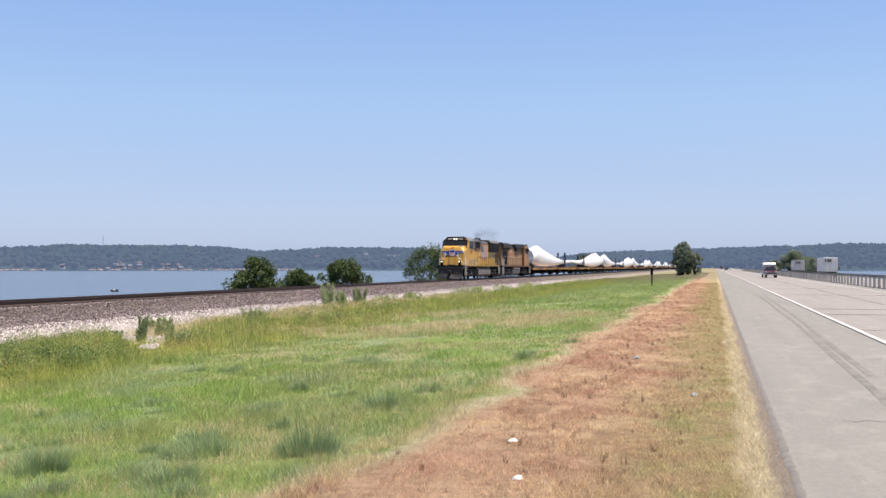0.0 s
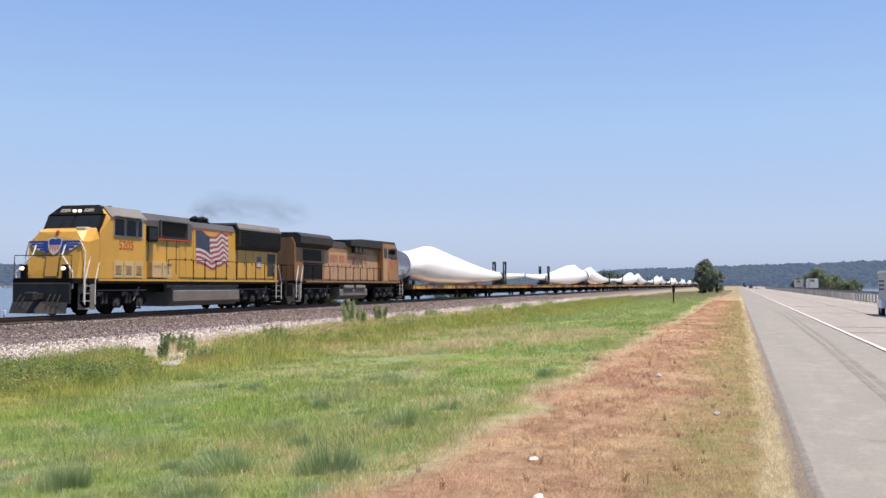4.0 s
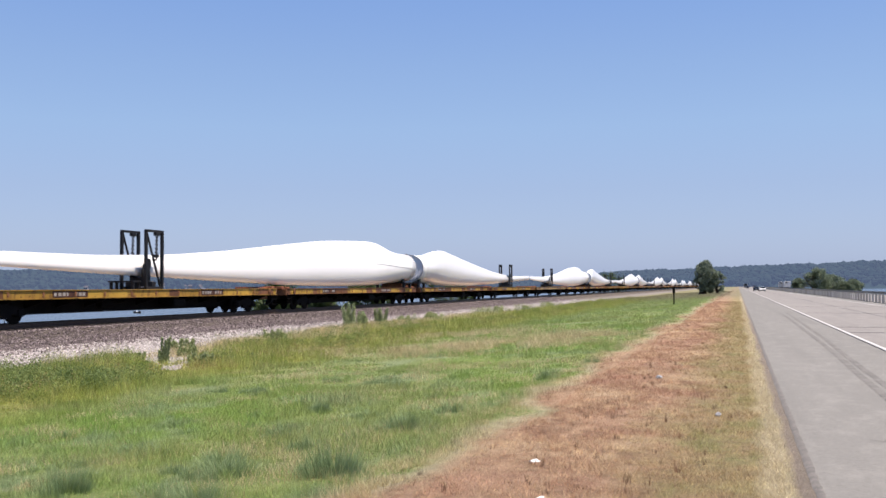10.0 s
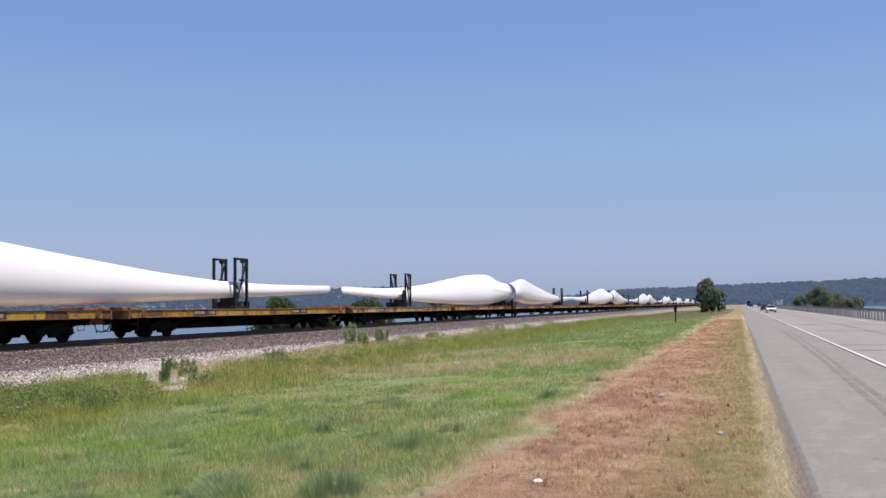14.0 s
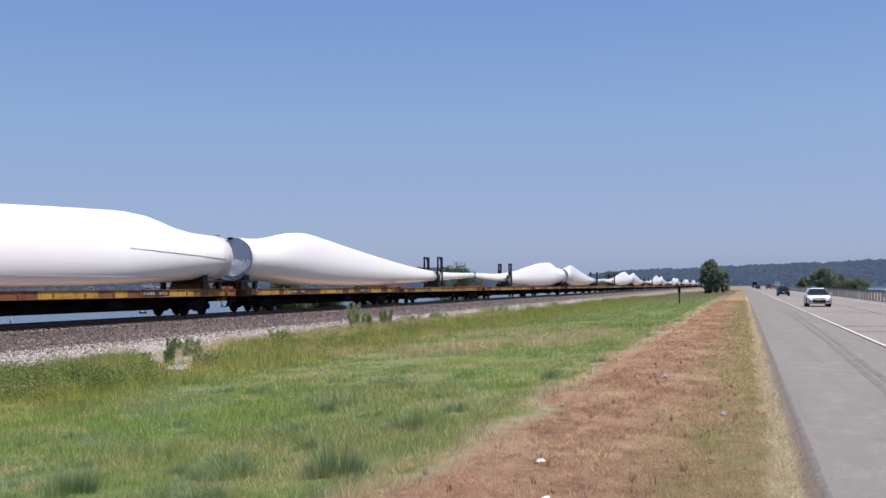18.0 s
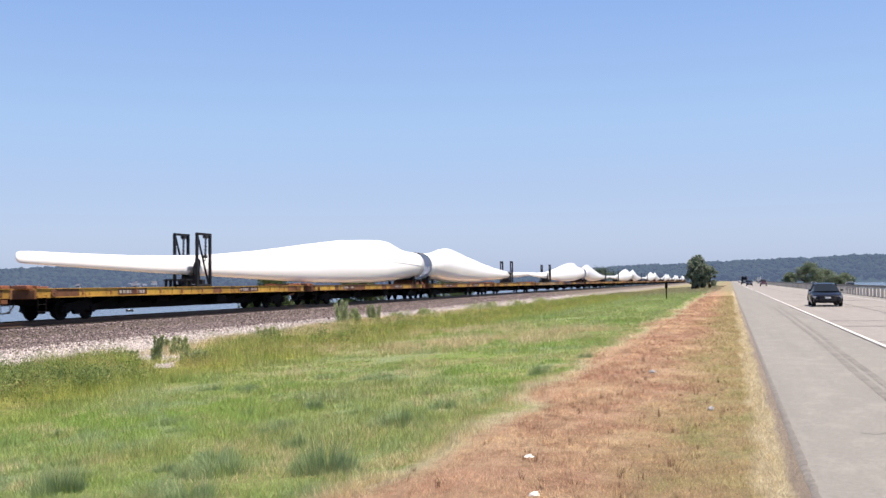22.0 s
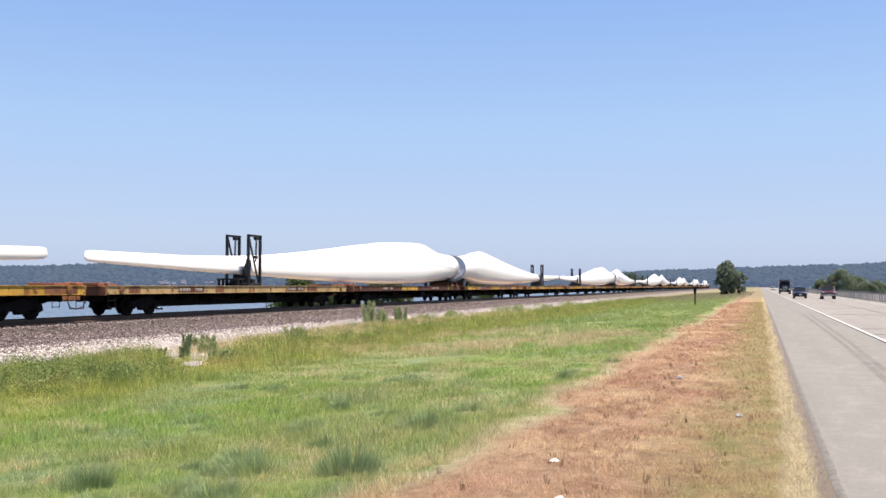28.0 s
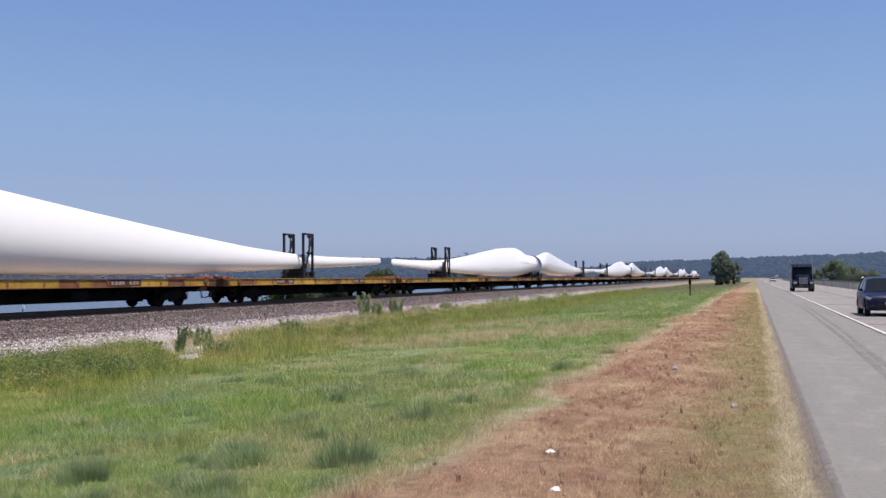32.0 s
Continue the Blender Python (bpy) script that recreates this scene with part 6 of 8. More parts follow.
def pickup(label, paint):
    th = thing("pickup_truck", label, "pickup truck")
    bm = bmesh.new()
    loft(bm, [ring_section(*q) for q in [(-2.8, 0.86, 0.5, 1.05), (-2.65, 0.96, 0.42, 1.16), (-1.5, 0.99, 0.42, 1.22), (-0.6, 1.0, 0.42, 1.25), (2.7, 1.0, 0.45, 1.28), (2.85, 0.95, 0.5, 1.25)]])
    part("body", bm, paint, th, smooth=True)
    bm = bmesh.new()
    loft(bm, [[(w0, y, z0), (w1, y, z1), (-w1, y, z1), (-w0, y, z0)] for y, w0, w1, z0, z1 in [(-1.3, 0.88, 0.84, 1.2, 1.22), (-0.6, 0.9, 0.74, 1.24, 1.86), (0.9, 0.9, 0.74, 1.25, 1.88), (1.25, 0.88, 0.8, 1.25, 1.35)]])
    part("cabin_glass", bm, GLASS, th)
    bm = bmesh.new()
    box(bm, -0.78, 0.78, -0.62, 1.0, 1.85, 1.93, 0.03)
    part("roof", bm, paint, th)
    for sx in (-1, 1):
        bm = bmesh.new()
        bar(bm, (sx * 0.89, -1.3, 1.22), (sx * 0.76, -0.6, 1.88), 0.045, 6)
        bar(bm, (sx * 0.9, 0.3, 1.25), (sx * 0.76, 0.25, 1.88), 0.05, 6)
        bar(bm, (sx * 0.88, 1.25, 1.25), (sx * 0.76, 0.95, 1.88), 0.06, 6)
        part("pillar", bm, paint, th)
        bm = bmesh.new()
        box(bm, *sorted((sx * 0.62, sx * 0.93)), -2.83, -2.6, 0.88, 1.08, 0.03)
        part("headlight", bm, LIGHTGLASS, th)
        bm = bmesh.new()
        box(bm, *sorted((sx * 1.0, sx * 1.26)), -1.05, -0.95, 1.25, 1.48, 0.03)
        part("wing_mirror", bm, TYRE, th)
    bm = bmesh.new()
    box(bm, -0.56, 0.56, -2.86, -2.7, 0.78, 1.06, 0.02)
    gr = part("grille", bm, TYRE, th)
    for z in (0.84, 0.92, 1.0):
        bm = bmesh.new()
        box(bm, -0.52, 0.52, -2.875, -2.86, z - 0.012, z + 0.012)
        part("grille_bar", bm, CHROME, gr)
    bm = bmesh.new()
    box(bm, -0.16, 0.16, -2.95, -2.93, 0.52, 0.64)
    part("number_plate", bm, PLATE, th)
    bm = bmesh.new()
    box(bm, -0.92, 0.92, -2.93, -2.7, 0.5, 0.66, 0.04)
    part("bumper", bm, CHROME, th)
    tyre_set(th, (-0.84, 0.84), (-1.85, 1.75), 0.4, 0.26)
    return th


RED_PAINT = car_paint("dark_red_paint", (0.085, 0.007, 0.016), 0.25, 0.3, 0.3)
tow = pickup("dark red pickup truck towing a pale trailer", RED_PAINT)
drives(shrunk(tow, 0.88), 8.45, 164.1, 0.0, -28.2)
red2 = copy_thing(tow, pose(0, 0, 0))
tagged(red2, "dark red pickup truck driving in the far lane")
drives(red2, 8.4, 92.0, 30.0, -22.7)


VAN_WHITE = worn("van_white", (0.62, 0.62, 0.61), (0.42, 0.40, 0.38), 0.5, amount=0.6, scale=0.6)
VAN_GREY = worn("van_grey", (0.42, 0.42, 0.42), (0.28, 0.27, 0.26), 0.5, amount=0.6, scale=0.6)


def trailer():
    th = thing("box_trailer", "pale ribbed livestock trailer towed behind a pickup", "trailer")
    bm = bmesh.new()
    prism(bm, [(-2.5, 0.7), (-2.5, 2.35), (-2.2, 2.62), (2.6, 2.62), (2.75, 2.5), (2.75, 0.55), (-2.3, 0.55)], -1.05, 1.05, "x")
    part("body", bm, VAN_GREY, th, "grey metal body")
    bm = bmesh.new()
    prism(bm, [(-2.55, 2.33), (-2.22, 2.625), (2.6, 2.625), (2.78, 2.5), (2.78, 2.56), (2.62, 2.72), (-2.25, 2.72), (-2.6, 2.40)], -1.10, 1.10, "x")
    part("roof_cap", bm, WHITE, th, "white moulded roof cap")
    for sx in (-1, 1):
        bm = bmesh.new()
        box(bm, *sorted((sx * 1.052, sx * 1.07)), -1.7, -1.3, 1.55, 2.1, 0.01)
        part("side_window", bm, GLASS, th)
        bm = bmesh.new()
        box(bm, *sorted((sx * 1.052, sx * 1.062)), -2.3, 2.7, 1.16, 1.20)
        part("side_trim", bm, SILVER, th)
    for sx in (-1, 1):
        for z in (1.55, 1.8, 2.05):
            bm = bmesh.new()
            box(bm, *sorted((sx * 1.052, sx * 1.065)), 0.2, 2.5, z, z + 0.09)
            part("vent_slot", bm, TYRE, th)
        bm = bmesh.new()
        prism(bm, [(0.0, 0.45), (0.2, 0.95), (1.9, 0.95), (2.1, 0.45)], *sorted((sx * 1.06, sx * 1.24)), "x")
        part("mudguard", bm, WHITE, th)
    bm = bmesh.new()
    box(bm, 0.2, 0.6, -2.53, -2.49, 1.5, 2.1)
    part("front_window", bm, GLASS, th)
    bm = bmesh.new()
    bar(bm, (-0.5, -2.4, 0.6), (0, -3.6, 0.55), 0.05)
    bar(bm, (0.5, -2.4, 0.6), (0, -3.6, 0.55), 0.05)
    part("drawbar", bm, DARK, th)
    tyre_set(th, (-1.1, 1.1), (0.6, 1.5), 0.36)
    return th


tr = trailer()
drives(shrunk(tr, 0.88), 8.45, 170.0, 0.0, -28.2)


def semi(label, paint, with_box, boxpaint=None):
    """A tractor, and a van trailer behind it where it has one. The nose points to -y."""
    th = thing("semi_truck", label, "truck")
    bm = bmesh.new()
    loft(bm, [[(-w0, y, 0.75), (w0, y, 0.75), (w1, y, z - 0.15), (w1 * 0.7, y, z), (-w1 * 0.7, y, z), (-w1, y, z - 0.15)] for y, w0, w1, z in ((-3.5, 0.52, 0.48, 1.62), (-3.3, 0.60, 0.54, 1.72), (-2.2, 0.78, 0.68, 1.84), (-1.2, 0.98, 0.86, 1.98))])
    part("bonnet", bm, paint, th)
    bm = bmesh.new()
    prism(bm, [(-1.25, 0.8), (-1.25, 1.95), (-0.88, 2.78), (-0.72, 2.90), (0.0, 3.12), (1.6, 3.22), (1.6, 0.8)], -1.08, 1.08, "x")
    part("cab", bm, paint, th)
    for sx in (-1, 1):
        bm = bmesh.new()
        loft(bm, [[(sx * 0.04, -1.27, 2.02), (sx * 0.98, -1.23, 2.02), (sx * 0.94, -0.90, 2.82), (sx * 0.04, -0.93, 2.82)], [(sx * 0.04, -1.2, 2.0), (sx * 0.98, -1.16, 2.0), (sx * 0.94, -0.84, 2.82), (sx * 0.04, -0.86, 2.82)]])
        part("windscreen", bm, GLASS, th)
        bm = bmesh.new()
        box(bm, *sorted((sx * 1.082, sx * 1.095)), -0.8, 0.1, 2.0, 2.75, 0.005)
        part("side_window", bm, GLASS, th)
        bm = bmesh.new()
        loft(bm, [[(sx * 0.56, y, 0.75 if e else 0.55), (sx * 1.18, y, 0.75 if e else 0.55), (sx * 1.18, y, z), (sx * 0.95, y, z + 0.08), (sx * 0.56, y, z + 0.08)] for y, z, e in ((-3.42, 0.98, 0), (-3.2, 1.18, 0), (-2.65, 1.28, 1), (-2.1, 1.2, 1), (-1.85, 0.95, 0))])
        part("wing", bm, paint, th)
        bm = bmesh.new()
        box(bm, *sorted((sx * 0.68, sx * 1.08)), -3.46, -3.3, 0.86, 1.10, 0.04)
        part("headlight", bm, LIGHTGLASS, th)
        bm = bmesh.new()
        bar(bm, (sx * 1.2, 1.8, 0.9), (sx * 1.2, 1.8, 3.9), 0.08, 8)
        part("exhaust_stack", bm, CHROME, th)
        bm = bmesh.new()
        box(bm, *sorted((sx * 1.2, sx * 1.42)), -1.2, -1.1, 2.0, 2.7, 0.03)
        bar(bm, (sx * 1.08, -1.05, 2.1), (sx * 1.3, -1.12, 2.15), 0.02, 5)
        bar(bm, (sx * 1.08, -1.05, 2.65), (sx * 1.3, -1.12, 2.6), 0.02, 5)
        part("wing_mirror", bm, CHROME, th)
        bm = bmesh.new()
        bar(bm, (sx * 1.0, -0.6, 0.62), (sx * 1.0, 1.4, 0.62), 0.3, 12)
        part("fuel_tank", bm, CHROME, th)
    bm = bmesh.new()
    box(bm, -1.02, 1.02, -1.28, -0.86, 2.80, 2.89, 0.02)
    part("sun_visor", bm, TYRE, th)
    for x in (-0.8, -0.3, 0.0, 0.3, 0.8):
        bm = bmesh.new()
        box(bm, x - 0.05, x + 0.05, -0.66, -0.54, 2.92, 3.0, 0.01)
        part("roof_lamp", bm, LIGHTGLASS, th)
    bm = bmesh.new()
    box(bm, -0.46, 0.46, -3.56, -3.4, 0.86, 1.60, 0.04)
    gr = part("grille", bm, CHROME, th)
    for i in range(6):
        bm = bmesh.new()
        box(bm, -0.38 + 0.14 * i, -0.32 + 0.14 * i, -3.57, -3.56, 0.94, 1.52)
        part("grille_bar", bm, TYRE, gr)
    bm = bmesh.new()
    prism(bm, [(-1.2, -3.5), (-0.8, -3.72), (0.8, -3.72), (1.2, -3.5), (1.2, -3.35), (-1.2, -3.35)], 0.42, 0.74, "z")
    part("bumper", bm, TYRE, th)
    bm = bmesh.new()
    box(bm, -0.45, 0.45, 1.6, 5.0, 0.75, 1.05)
    part("chassis", bm, DARK, th)
    tyre_set(th, (-1.05, 1.05), (-2.65, 3.0, 4.3), 0.5, 0.3)
    if with_box:
        y1 = 16.0
        bm = bmesh.new()
        box(bm, -1.28, 1.28, 2.3, y1, 1.2, 4.05, 0.03)
        box_ = part("van_body", bm, boxpaint, th, "pale van trailer body")
        for sx in (-1, 1):
            bm = bmesh.new()
            box(bm, *sorted((sx * 0.02, sx * 1.2)), y1 + 0.004, y1 + 0.04, 1.25, 3.98, 0.01)
            d = part("rear_door", bm, boxpaint, th)
            for xx in (0.25, 0.95):
                bm = bmesh.new()
                bar(bm, (sx * xx, y1 + 0.06, 1.25), (sx * xx, y1 + 0.06, 3.95), 0.02, 5)
                part("lock_rod", bm, SILVER, d)
        bm = bmesh.new()
        box(bm, -1.2, 1.2, y1 - 0.1, y1 + 0.05, 0.5, 0.62)
        for sx in (-0.6, 0.6):
            box(bm, sx - 0.05, sx + 0.05, y1 - 0.1, y1, 0.6, 1.2)
        part("under_guard", bm, DARK, th)
        bm = bmesh.new()
        box(bm, -0.5, 0.5, 3, y1 - 0.3, 0.95, 1.2)
        part("trailer_chassis", bm, DARK, th)
        tyre_set(th, (-1.05, 1.05), (y1 - 2.6, y1 - 1.3), 0.5, 0.3)
        # plain dark marks high on the rear doors
        bm = bmesh.new()
        for x0 in (-0.15, 0.3, 0.75):
            prism(bm, [(x0, 3.1), (x0 + 0.28, 3.1), (x0 + 0.36, 3.72), (x0 + 0.08, 3.72)], y1 + 0.045, y1 + 0.052, "y")
        part("door_mark", bm, TYRE, th, "plain dark slanted marks")
    return th


DARK_CAB = car_paint("dark_cab_paint", (0.005, 0.008, 0.016), 0.6, 0.04, 0.0)
tractor = semi("dark blue truck tractor with a tall sleeper cab", DARK_CAB, False)
drives(shrunk(tractor, 0.95), 5.04, 143.9, 31.0, -26.6)
van_a = semi("white van trailer truck driving away beyond the guard rail", DARK_CAB, True, VAN_WHITE)
drives(van_a, 22.2, 226.0, 0.0, 27.5, turn=180)
van_b = semi("grey van trailer truck driving away beyond the guard rail", DARK_CAB, True, VAN_GREY)
drives(van_b, 22.5, 304.0, 0.0, 27.0, turn=180)


# ---- trees ----
def leaf_cloud(rng, clumps, per, size, squash=1.0):
    verts, faces = [], []
    for (cx, cy, cz, r) in clumps:
        for _ in range(per):
            v = rng.normal(size=3)
            v /= np.linalg.norm(v)
            rad = r * rng.uniform(0.45, 1.05)
            p = np.array((cx, cy, cz)) + v * rad * np.array((1, 1, squash))
            a_ = rng.normal(size=3)
            a_ /= np.linalg.norm(a_)
            b_ = np.cross(a_, rng.normal(size=3))
            b_ /= np.linalg.norm(b_)
            s_ = size * rng.uniform(0.6, 1.3)
            i = len(verts)
            verts += [tuple(p - a_ * s_), tuple(p + b_ * s_ * 0.6), tuple(p + a_ * s_), tuple(p - b_ * s_ * 0.6)]
            faces.append((i, i + 1, i + 2, i + 3))
    return verts, faces


def tree(name, label, m, height, spread, trunk_r, seed, leaf, leaf_size=0.22, crown_low=0.3, per=90, clump_count=34, trunks=1):
    rng = np.random.default_rng(seed)
    th = thing(name, label, "tree" if height > 4 else "bush", m=m)
    bm = bmesh.new()
    tips = []
    for k in range(trunks):
        x0 = 0.0 if trunks == 1 else rng.uniform(-0.3, 0.3) * spread
        base = Vector((x0, rng.uniform(-0.2, 0.2) * (trunks > 1) * spread, -0.2))
        p, r = base, trunk_r
        for j in range(4):
            q = p + Vector((rng.uniform(-0.1, 0.1) * spread, rng.uniform(-0.1, 0.1) * spread, height * 0.16))
            bar(bm, p, q, r, 8, r * 0.8)
            p, r = q, r * 0.8
            for _ in range(2):
                a_ = rng.uniform(0, 6.28)
                e_ = p + Vector((math.cos(a_) * spread * 0.33, math.sin(a_) * spread * 0.33, height * rng.uniform(0.08, 0.22)))
                bar(bm, p, e_, r * 0.45, 6, r * 0.12)
                tips.append(e_)
    part("trunk", bm, BARK, th)
    clumps = []
    for i in range(clump_count):
        a_, u_ = rng.uniform(0, 6.28), rng.uniform(0, 1)
        z = height * (crown_low + (1 - crown_low) * u_ ** 0.9)
        prof = math.sin(math.pi * min(1, 0.12 + 0.86 * u_)) ** 0.6
        rr = spread * 0.5 * prof * math.sqrt(rng.uniform(0.15, 1)) * rng.uniform(0.75, 1.1)
        clumps.append((rr * math.cos(a_), rr * math.sin(a_), z - 0.06 * height, spread * rng.uniform(0.07, 0.15)))
    v, f = leaf_cloud(rng, clumps, per, leaf_size)
    me = bpy.data.meshes.new("crown")
    me.from_pydata(v, [], f)
    me.materials.append(leaf)
    ob = new("crown", me)
    ob.parent = th
    return th


tree("tree", "round dark green tree standing beside the railway", pose(-6.6, 219, -0.3), 7.5, 5.0, 0.5, 3, LEAF, 0.15, 0.16, 150, 110, 2)
tree("tree", "smaller thin-leaved tree growing beside the round one", pose(-4.0, 221, -0.3), 5.2, 3.2, 0.2, 8, LEAF, 0.13, 0.22, 90, 44, 2)
for x, y, h, sp, seed, lab in ((38.0, 520, 11.0, 14, 11, 0), (47, 545, 10, 15, 12, 0), (31, 560, 6.5, 8, 13, 0), (56, 540, 7.5, 11, 14, 0), (66, 350, 9, 10, 15, 0)):
    tree("tree", "spreading green tree beyond the far carriageway", pose(x, y, -3.2 if x > 45 else -1.2), h, sp, 0.4, seed, FARLEAF, 0.22, 0.1, 170, 90, 3)


def bush_at(s, lateral, top, spread, seed, lab):
    p = U * s + W * lateral
    tree("bush", lab, pose(p.x, p.y, -2.6), top + 2.6, spread, 0.12, seed, LEAF2, 0.11, 0.12, 130, 90, 4)


bush_at(74.6, 36.0, 2.5, 4.9, 21, "dense green bush on the lake bank behind the rails")
bush_at(85.0, 36.5, 1.35, 4.2, 22, "low green bush on the lake bank behind the rails")
bush_at(95.4, 36.0, 2.5, 5.2, 23, "dense green bush on the lake bank behind the rails")
bush_at(127.5, 36.0, 4.4, 8.0, 24, "tall green bush on the lake bank behind the rails")
bush_at(330, 38, 6.0, 14, 25, "tall green bush on the lake bank behind the rails")


# ---- far hills ----
def haze_hill():
    m, t, b = shader("far_woods", 0.95, 0.0, 0.0)
    geo = t.nodes.new("ShaderNodeNewGeometry")
    n = noise_fac(t, coords(t, 1.0, True), 0.02, 5.0)
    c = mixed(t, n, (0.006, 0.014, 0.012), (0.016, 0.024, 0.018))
    hsv = nd(t, "ShaderNodeHueSaturation")
    r = nd(t, "ShaderNodeMapRange", **{"To Min": 0.85, "To Max": 1.15})
    t.links.new(geo.outputs["Random Per Island"], r.inputs["Value"])
    t.links.new(r.outputs["Result"], hsv.inputs["Value"])
    t.links.new(c, hsv.inputs["Color"])
    t.links.new(hsv.outputs["Color"], b.inputs["Base Color"])
    b.inputs["Emission Color"].default_value = (0.30, 0.42, 0.70, 1)     # lake haze put in as a weak blue glow of the surface
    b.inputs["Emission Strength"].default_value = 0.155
    return m


HILL = haze_hill()


# bearings, and the ridge's height there: a saddle lies behind the train
RIDGE = ([-60, -15, -8, -4, 0, 2, 5, 7.6, 8.6, 10, 12, 14, 17, 22, 24, 26, 28, 32, 36, 41, 45, 60],
         [29, 36, 42, 37, 33, 31, 27, 20, 15, 11, 8, 11, 35, 37, 31, 28, 36, 39, 39, 31, 30, 30])


def ridge(az):
    """Height of the far ridge above the lake by the bearing in degrees to the left of the road."""
    n = noise.fractal((az * 0.5, 3.7, 0), 1.0, 2.0, 4)
    return float(np.interp(az, *RIDGE)) + 2.2 * n


def shore(az):
    return 1650.0 + 120.0 * noise.fractal((az * 0.1, 9.1, 0), 1.0, 2.0, 3)


def hill_z(az, f_):
    return -4.0 + (ridge(az) + 8) * (f_ ** 0.55) - 8 * (f_ > 0.98)


verts, faces, rows = [], [], 12
AZ = [-60 + 0.25 * i for i in range(521)]
for az in AZ:
    a_ = radians(az)
    for j in range(rows):
        f_ = j / (rows - 1)
        rr = shore(az) + 620 * f_
        verts.append((-rr * math.sin(a_), rr * math.cos(a_), hill_z(az, f_) + (6 * noise.noise((az * 3, f_ * 7, 0)) if 0 < j else 0)))
faces = [(i * rows + j, i * rows + j + 1, (i + 1) * rows + j + 1, (i + 1) * rows + j) for i in range(len(AZ) - 1) for j in range(rows - 1)]
me = bpy.data.meshes.new("backdrop_hills")
me.from_pydata(verts, [], faces)
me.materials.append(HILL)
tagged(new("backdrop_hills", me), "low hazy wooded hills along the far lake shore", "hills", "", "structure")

rng = np.random.default_rng(7)
bmi = bmesh.new()
bmesh.ops.create_icosphere(bmi, subdivisions=1, radius=1.0)
ico_v = np.array([v.co[:] for v in bmi.verts])
ico_f = [tuple(v.index for v in f.verts) for f in bmi.faces]
bmi.free()
verts, faces = [], []
for i in range(15000):
    az = rng.uniform(-50, 58)
    f_ = min(1.0, 0.02 + abs(rng.normal(0.0, 0.62))) if rng.uniform() < 0.75 else rng.uniform(0.93, 1.0)
    a_ = radians(az)
    rr = shore(az) + 620 * f_
    r = rng.uniform(2.8, 6.0)
    c = np.array((-rr * math.sin(a_), rr * math.cos(a_), hill_z(az, min(f_, 0.97)) + 2 + rng.uniform(-1, 2.5)))
    k = len(verts)
    jit = 1 + 0.3 * rng.uniform(-1, 1, size=(len(ico_v), 1))
    verts += [tuple(p) for p in (ico_v * jit * (r * 1.15, r * 1.15, r) + c)]
    faces += [tuple(k + q for q in f) for f in ico_f]
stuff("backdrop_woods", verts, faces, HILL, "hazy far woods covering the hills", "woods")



# ---- grass, weeds, stones ----
def fast_mesh(name, co, tri_count, per, material, label, category, kind="stuff", parent=None):
    """A mesh of separate small polygons with `per` corners each, from an array of corners."""
    me = bpy.data.meshes.new(name)
    me.vertices.add(len(co))
    me.vertices.foreach_set("co", co.astype(np.float32).ravel())
    me.loops.add(tri_count * per)
    me.loops.foreach_set("vertex_index", np.arange(tri_count * per, dtype=np.int32))
    me.polygons.add(tri_count)
    me.polygons.foreach_set("loop_start", np.arange(0, tri_count * per, per, dtype=np.int32))
    me.update()
    me.validate()
    me.materials.append(material)
    ob = new(name, me)
    if parent:
        ob.parent = parent
    return tagged(ob, label, category, "", kind)


def heights(x, y):
    d = x - ((W * TRACK).x + (y - (W * TRACK).y) * U.x / U.y)
    px, pz = zip(*PROFILE)
    return np.where(x > -2.5, -0.02, np.interp(d, px, pz)) + bumps(x, y, d) - 0.012


def blades_at(x, y, height, width, lean, rng):
    n = len(x)
    z = heights(x, y)
    a_ = rng.uniform(0, 2 * np.pi, n)
    l_ = lean * height * rng.uniform(0.2, 1.0, n)
    b_ = rng.uniform(0, 2 * np.pi, n)
    dx, dy = np.cos(a_) * width / 2, np.sin(a_) * width / 2
    tx, ty = x + np.cos(b_) * l_, y + np.sin(b_) * l_
    co = np.empty((n, 3, 3))
    co[:, 0] = np.stack((x - dx, y - dy, z), 1)
    co[:, 1] = np.stack((x + dx, y + dy, z), 1)
    co[:, 2] = np.stack((tx, ty, z + height), 1)
    return co.reshape(-1, 3), n


def spread_y(rng, n, y0, y1):
    """Distances that thin out with range."""
    return y0 * (y1 / y0) ** rng.uniform(0, 1, n)


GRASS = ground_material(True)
rg = np.random.default_rng(41)


def clumped(n, per, y0, y1, x0, x1, seed, spread=0.05):
    """Plan positions of blades that grow in small clumps, and a height factor that each clump shares."""
    g = np.random.default_rng(seed)
    m_ = n // per
    cy = spread_y(g, m_, y0, y1)
    cx = g.uniform(x0, x1, m_)
    f_ = g.uniform(0.45, 1.25, m_)
    r_ = spread * (0.8 + 0.05 * cy)
    x_ = np.repeat(cx, per) + np.repeat(r_, per) * g.normal(size=m_ * per)
    y_ = np.repeat(cy, per) + np.repeat(r_, per) * g.normal(size=m_ * per)
    return x_, y_, np.repeat(f_, per)


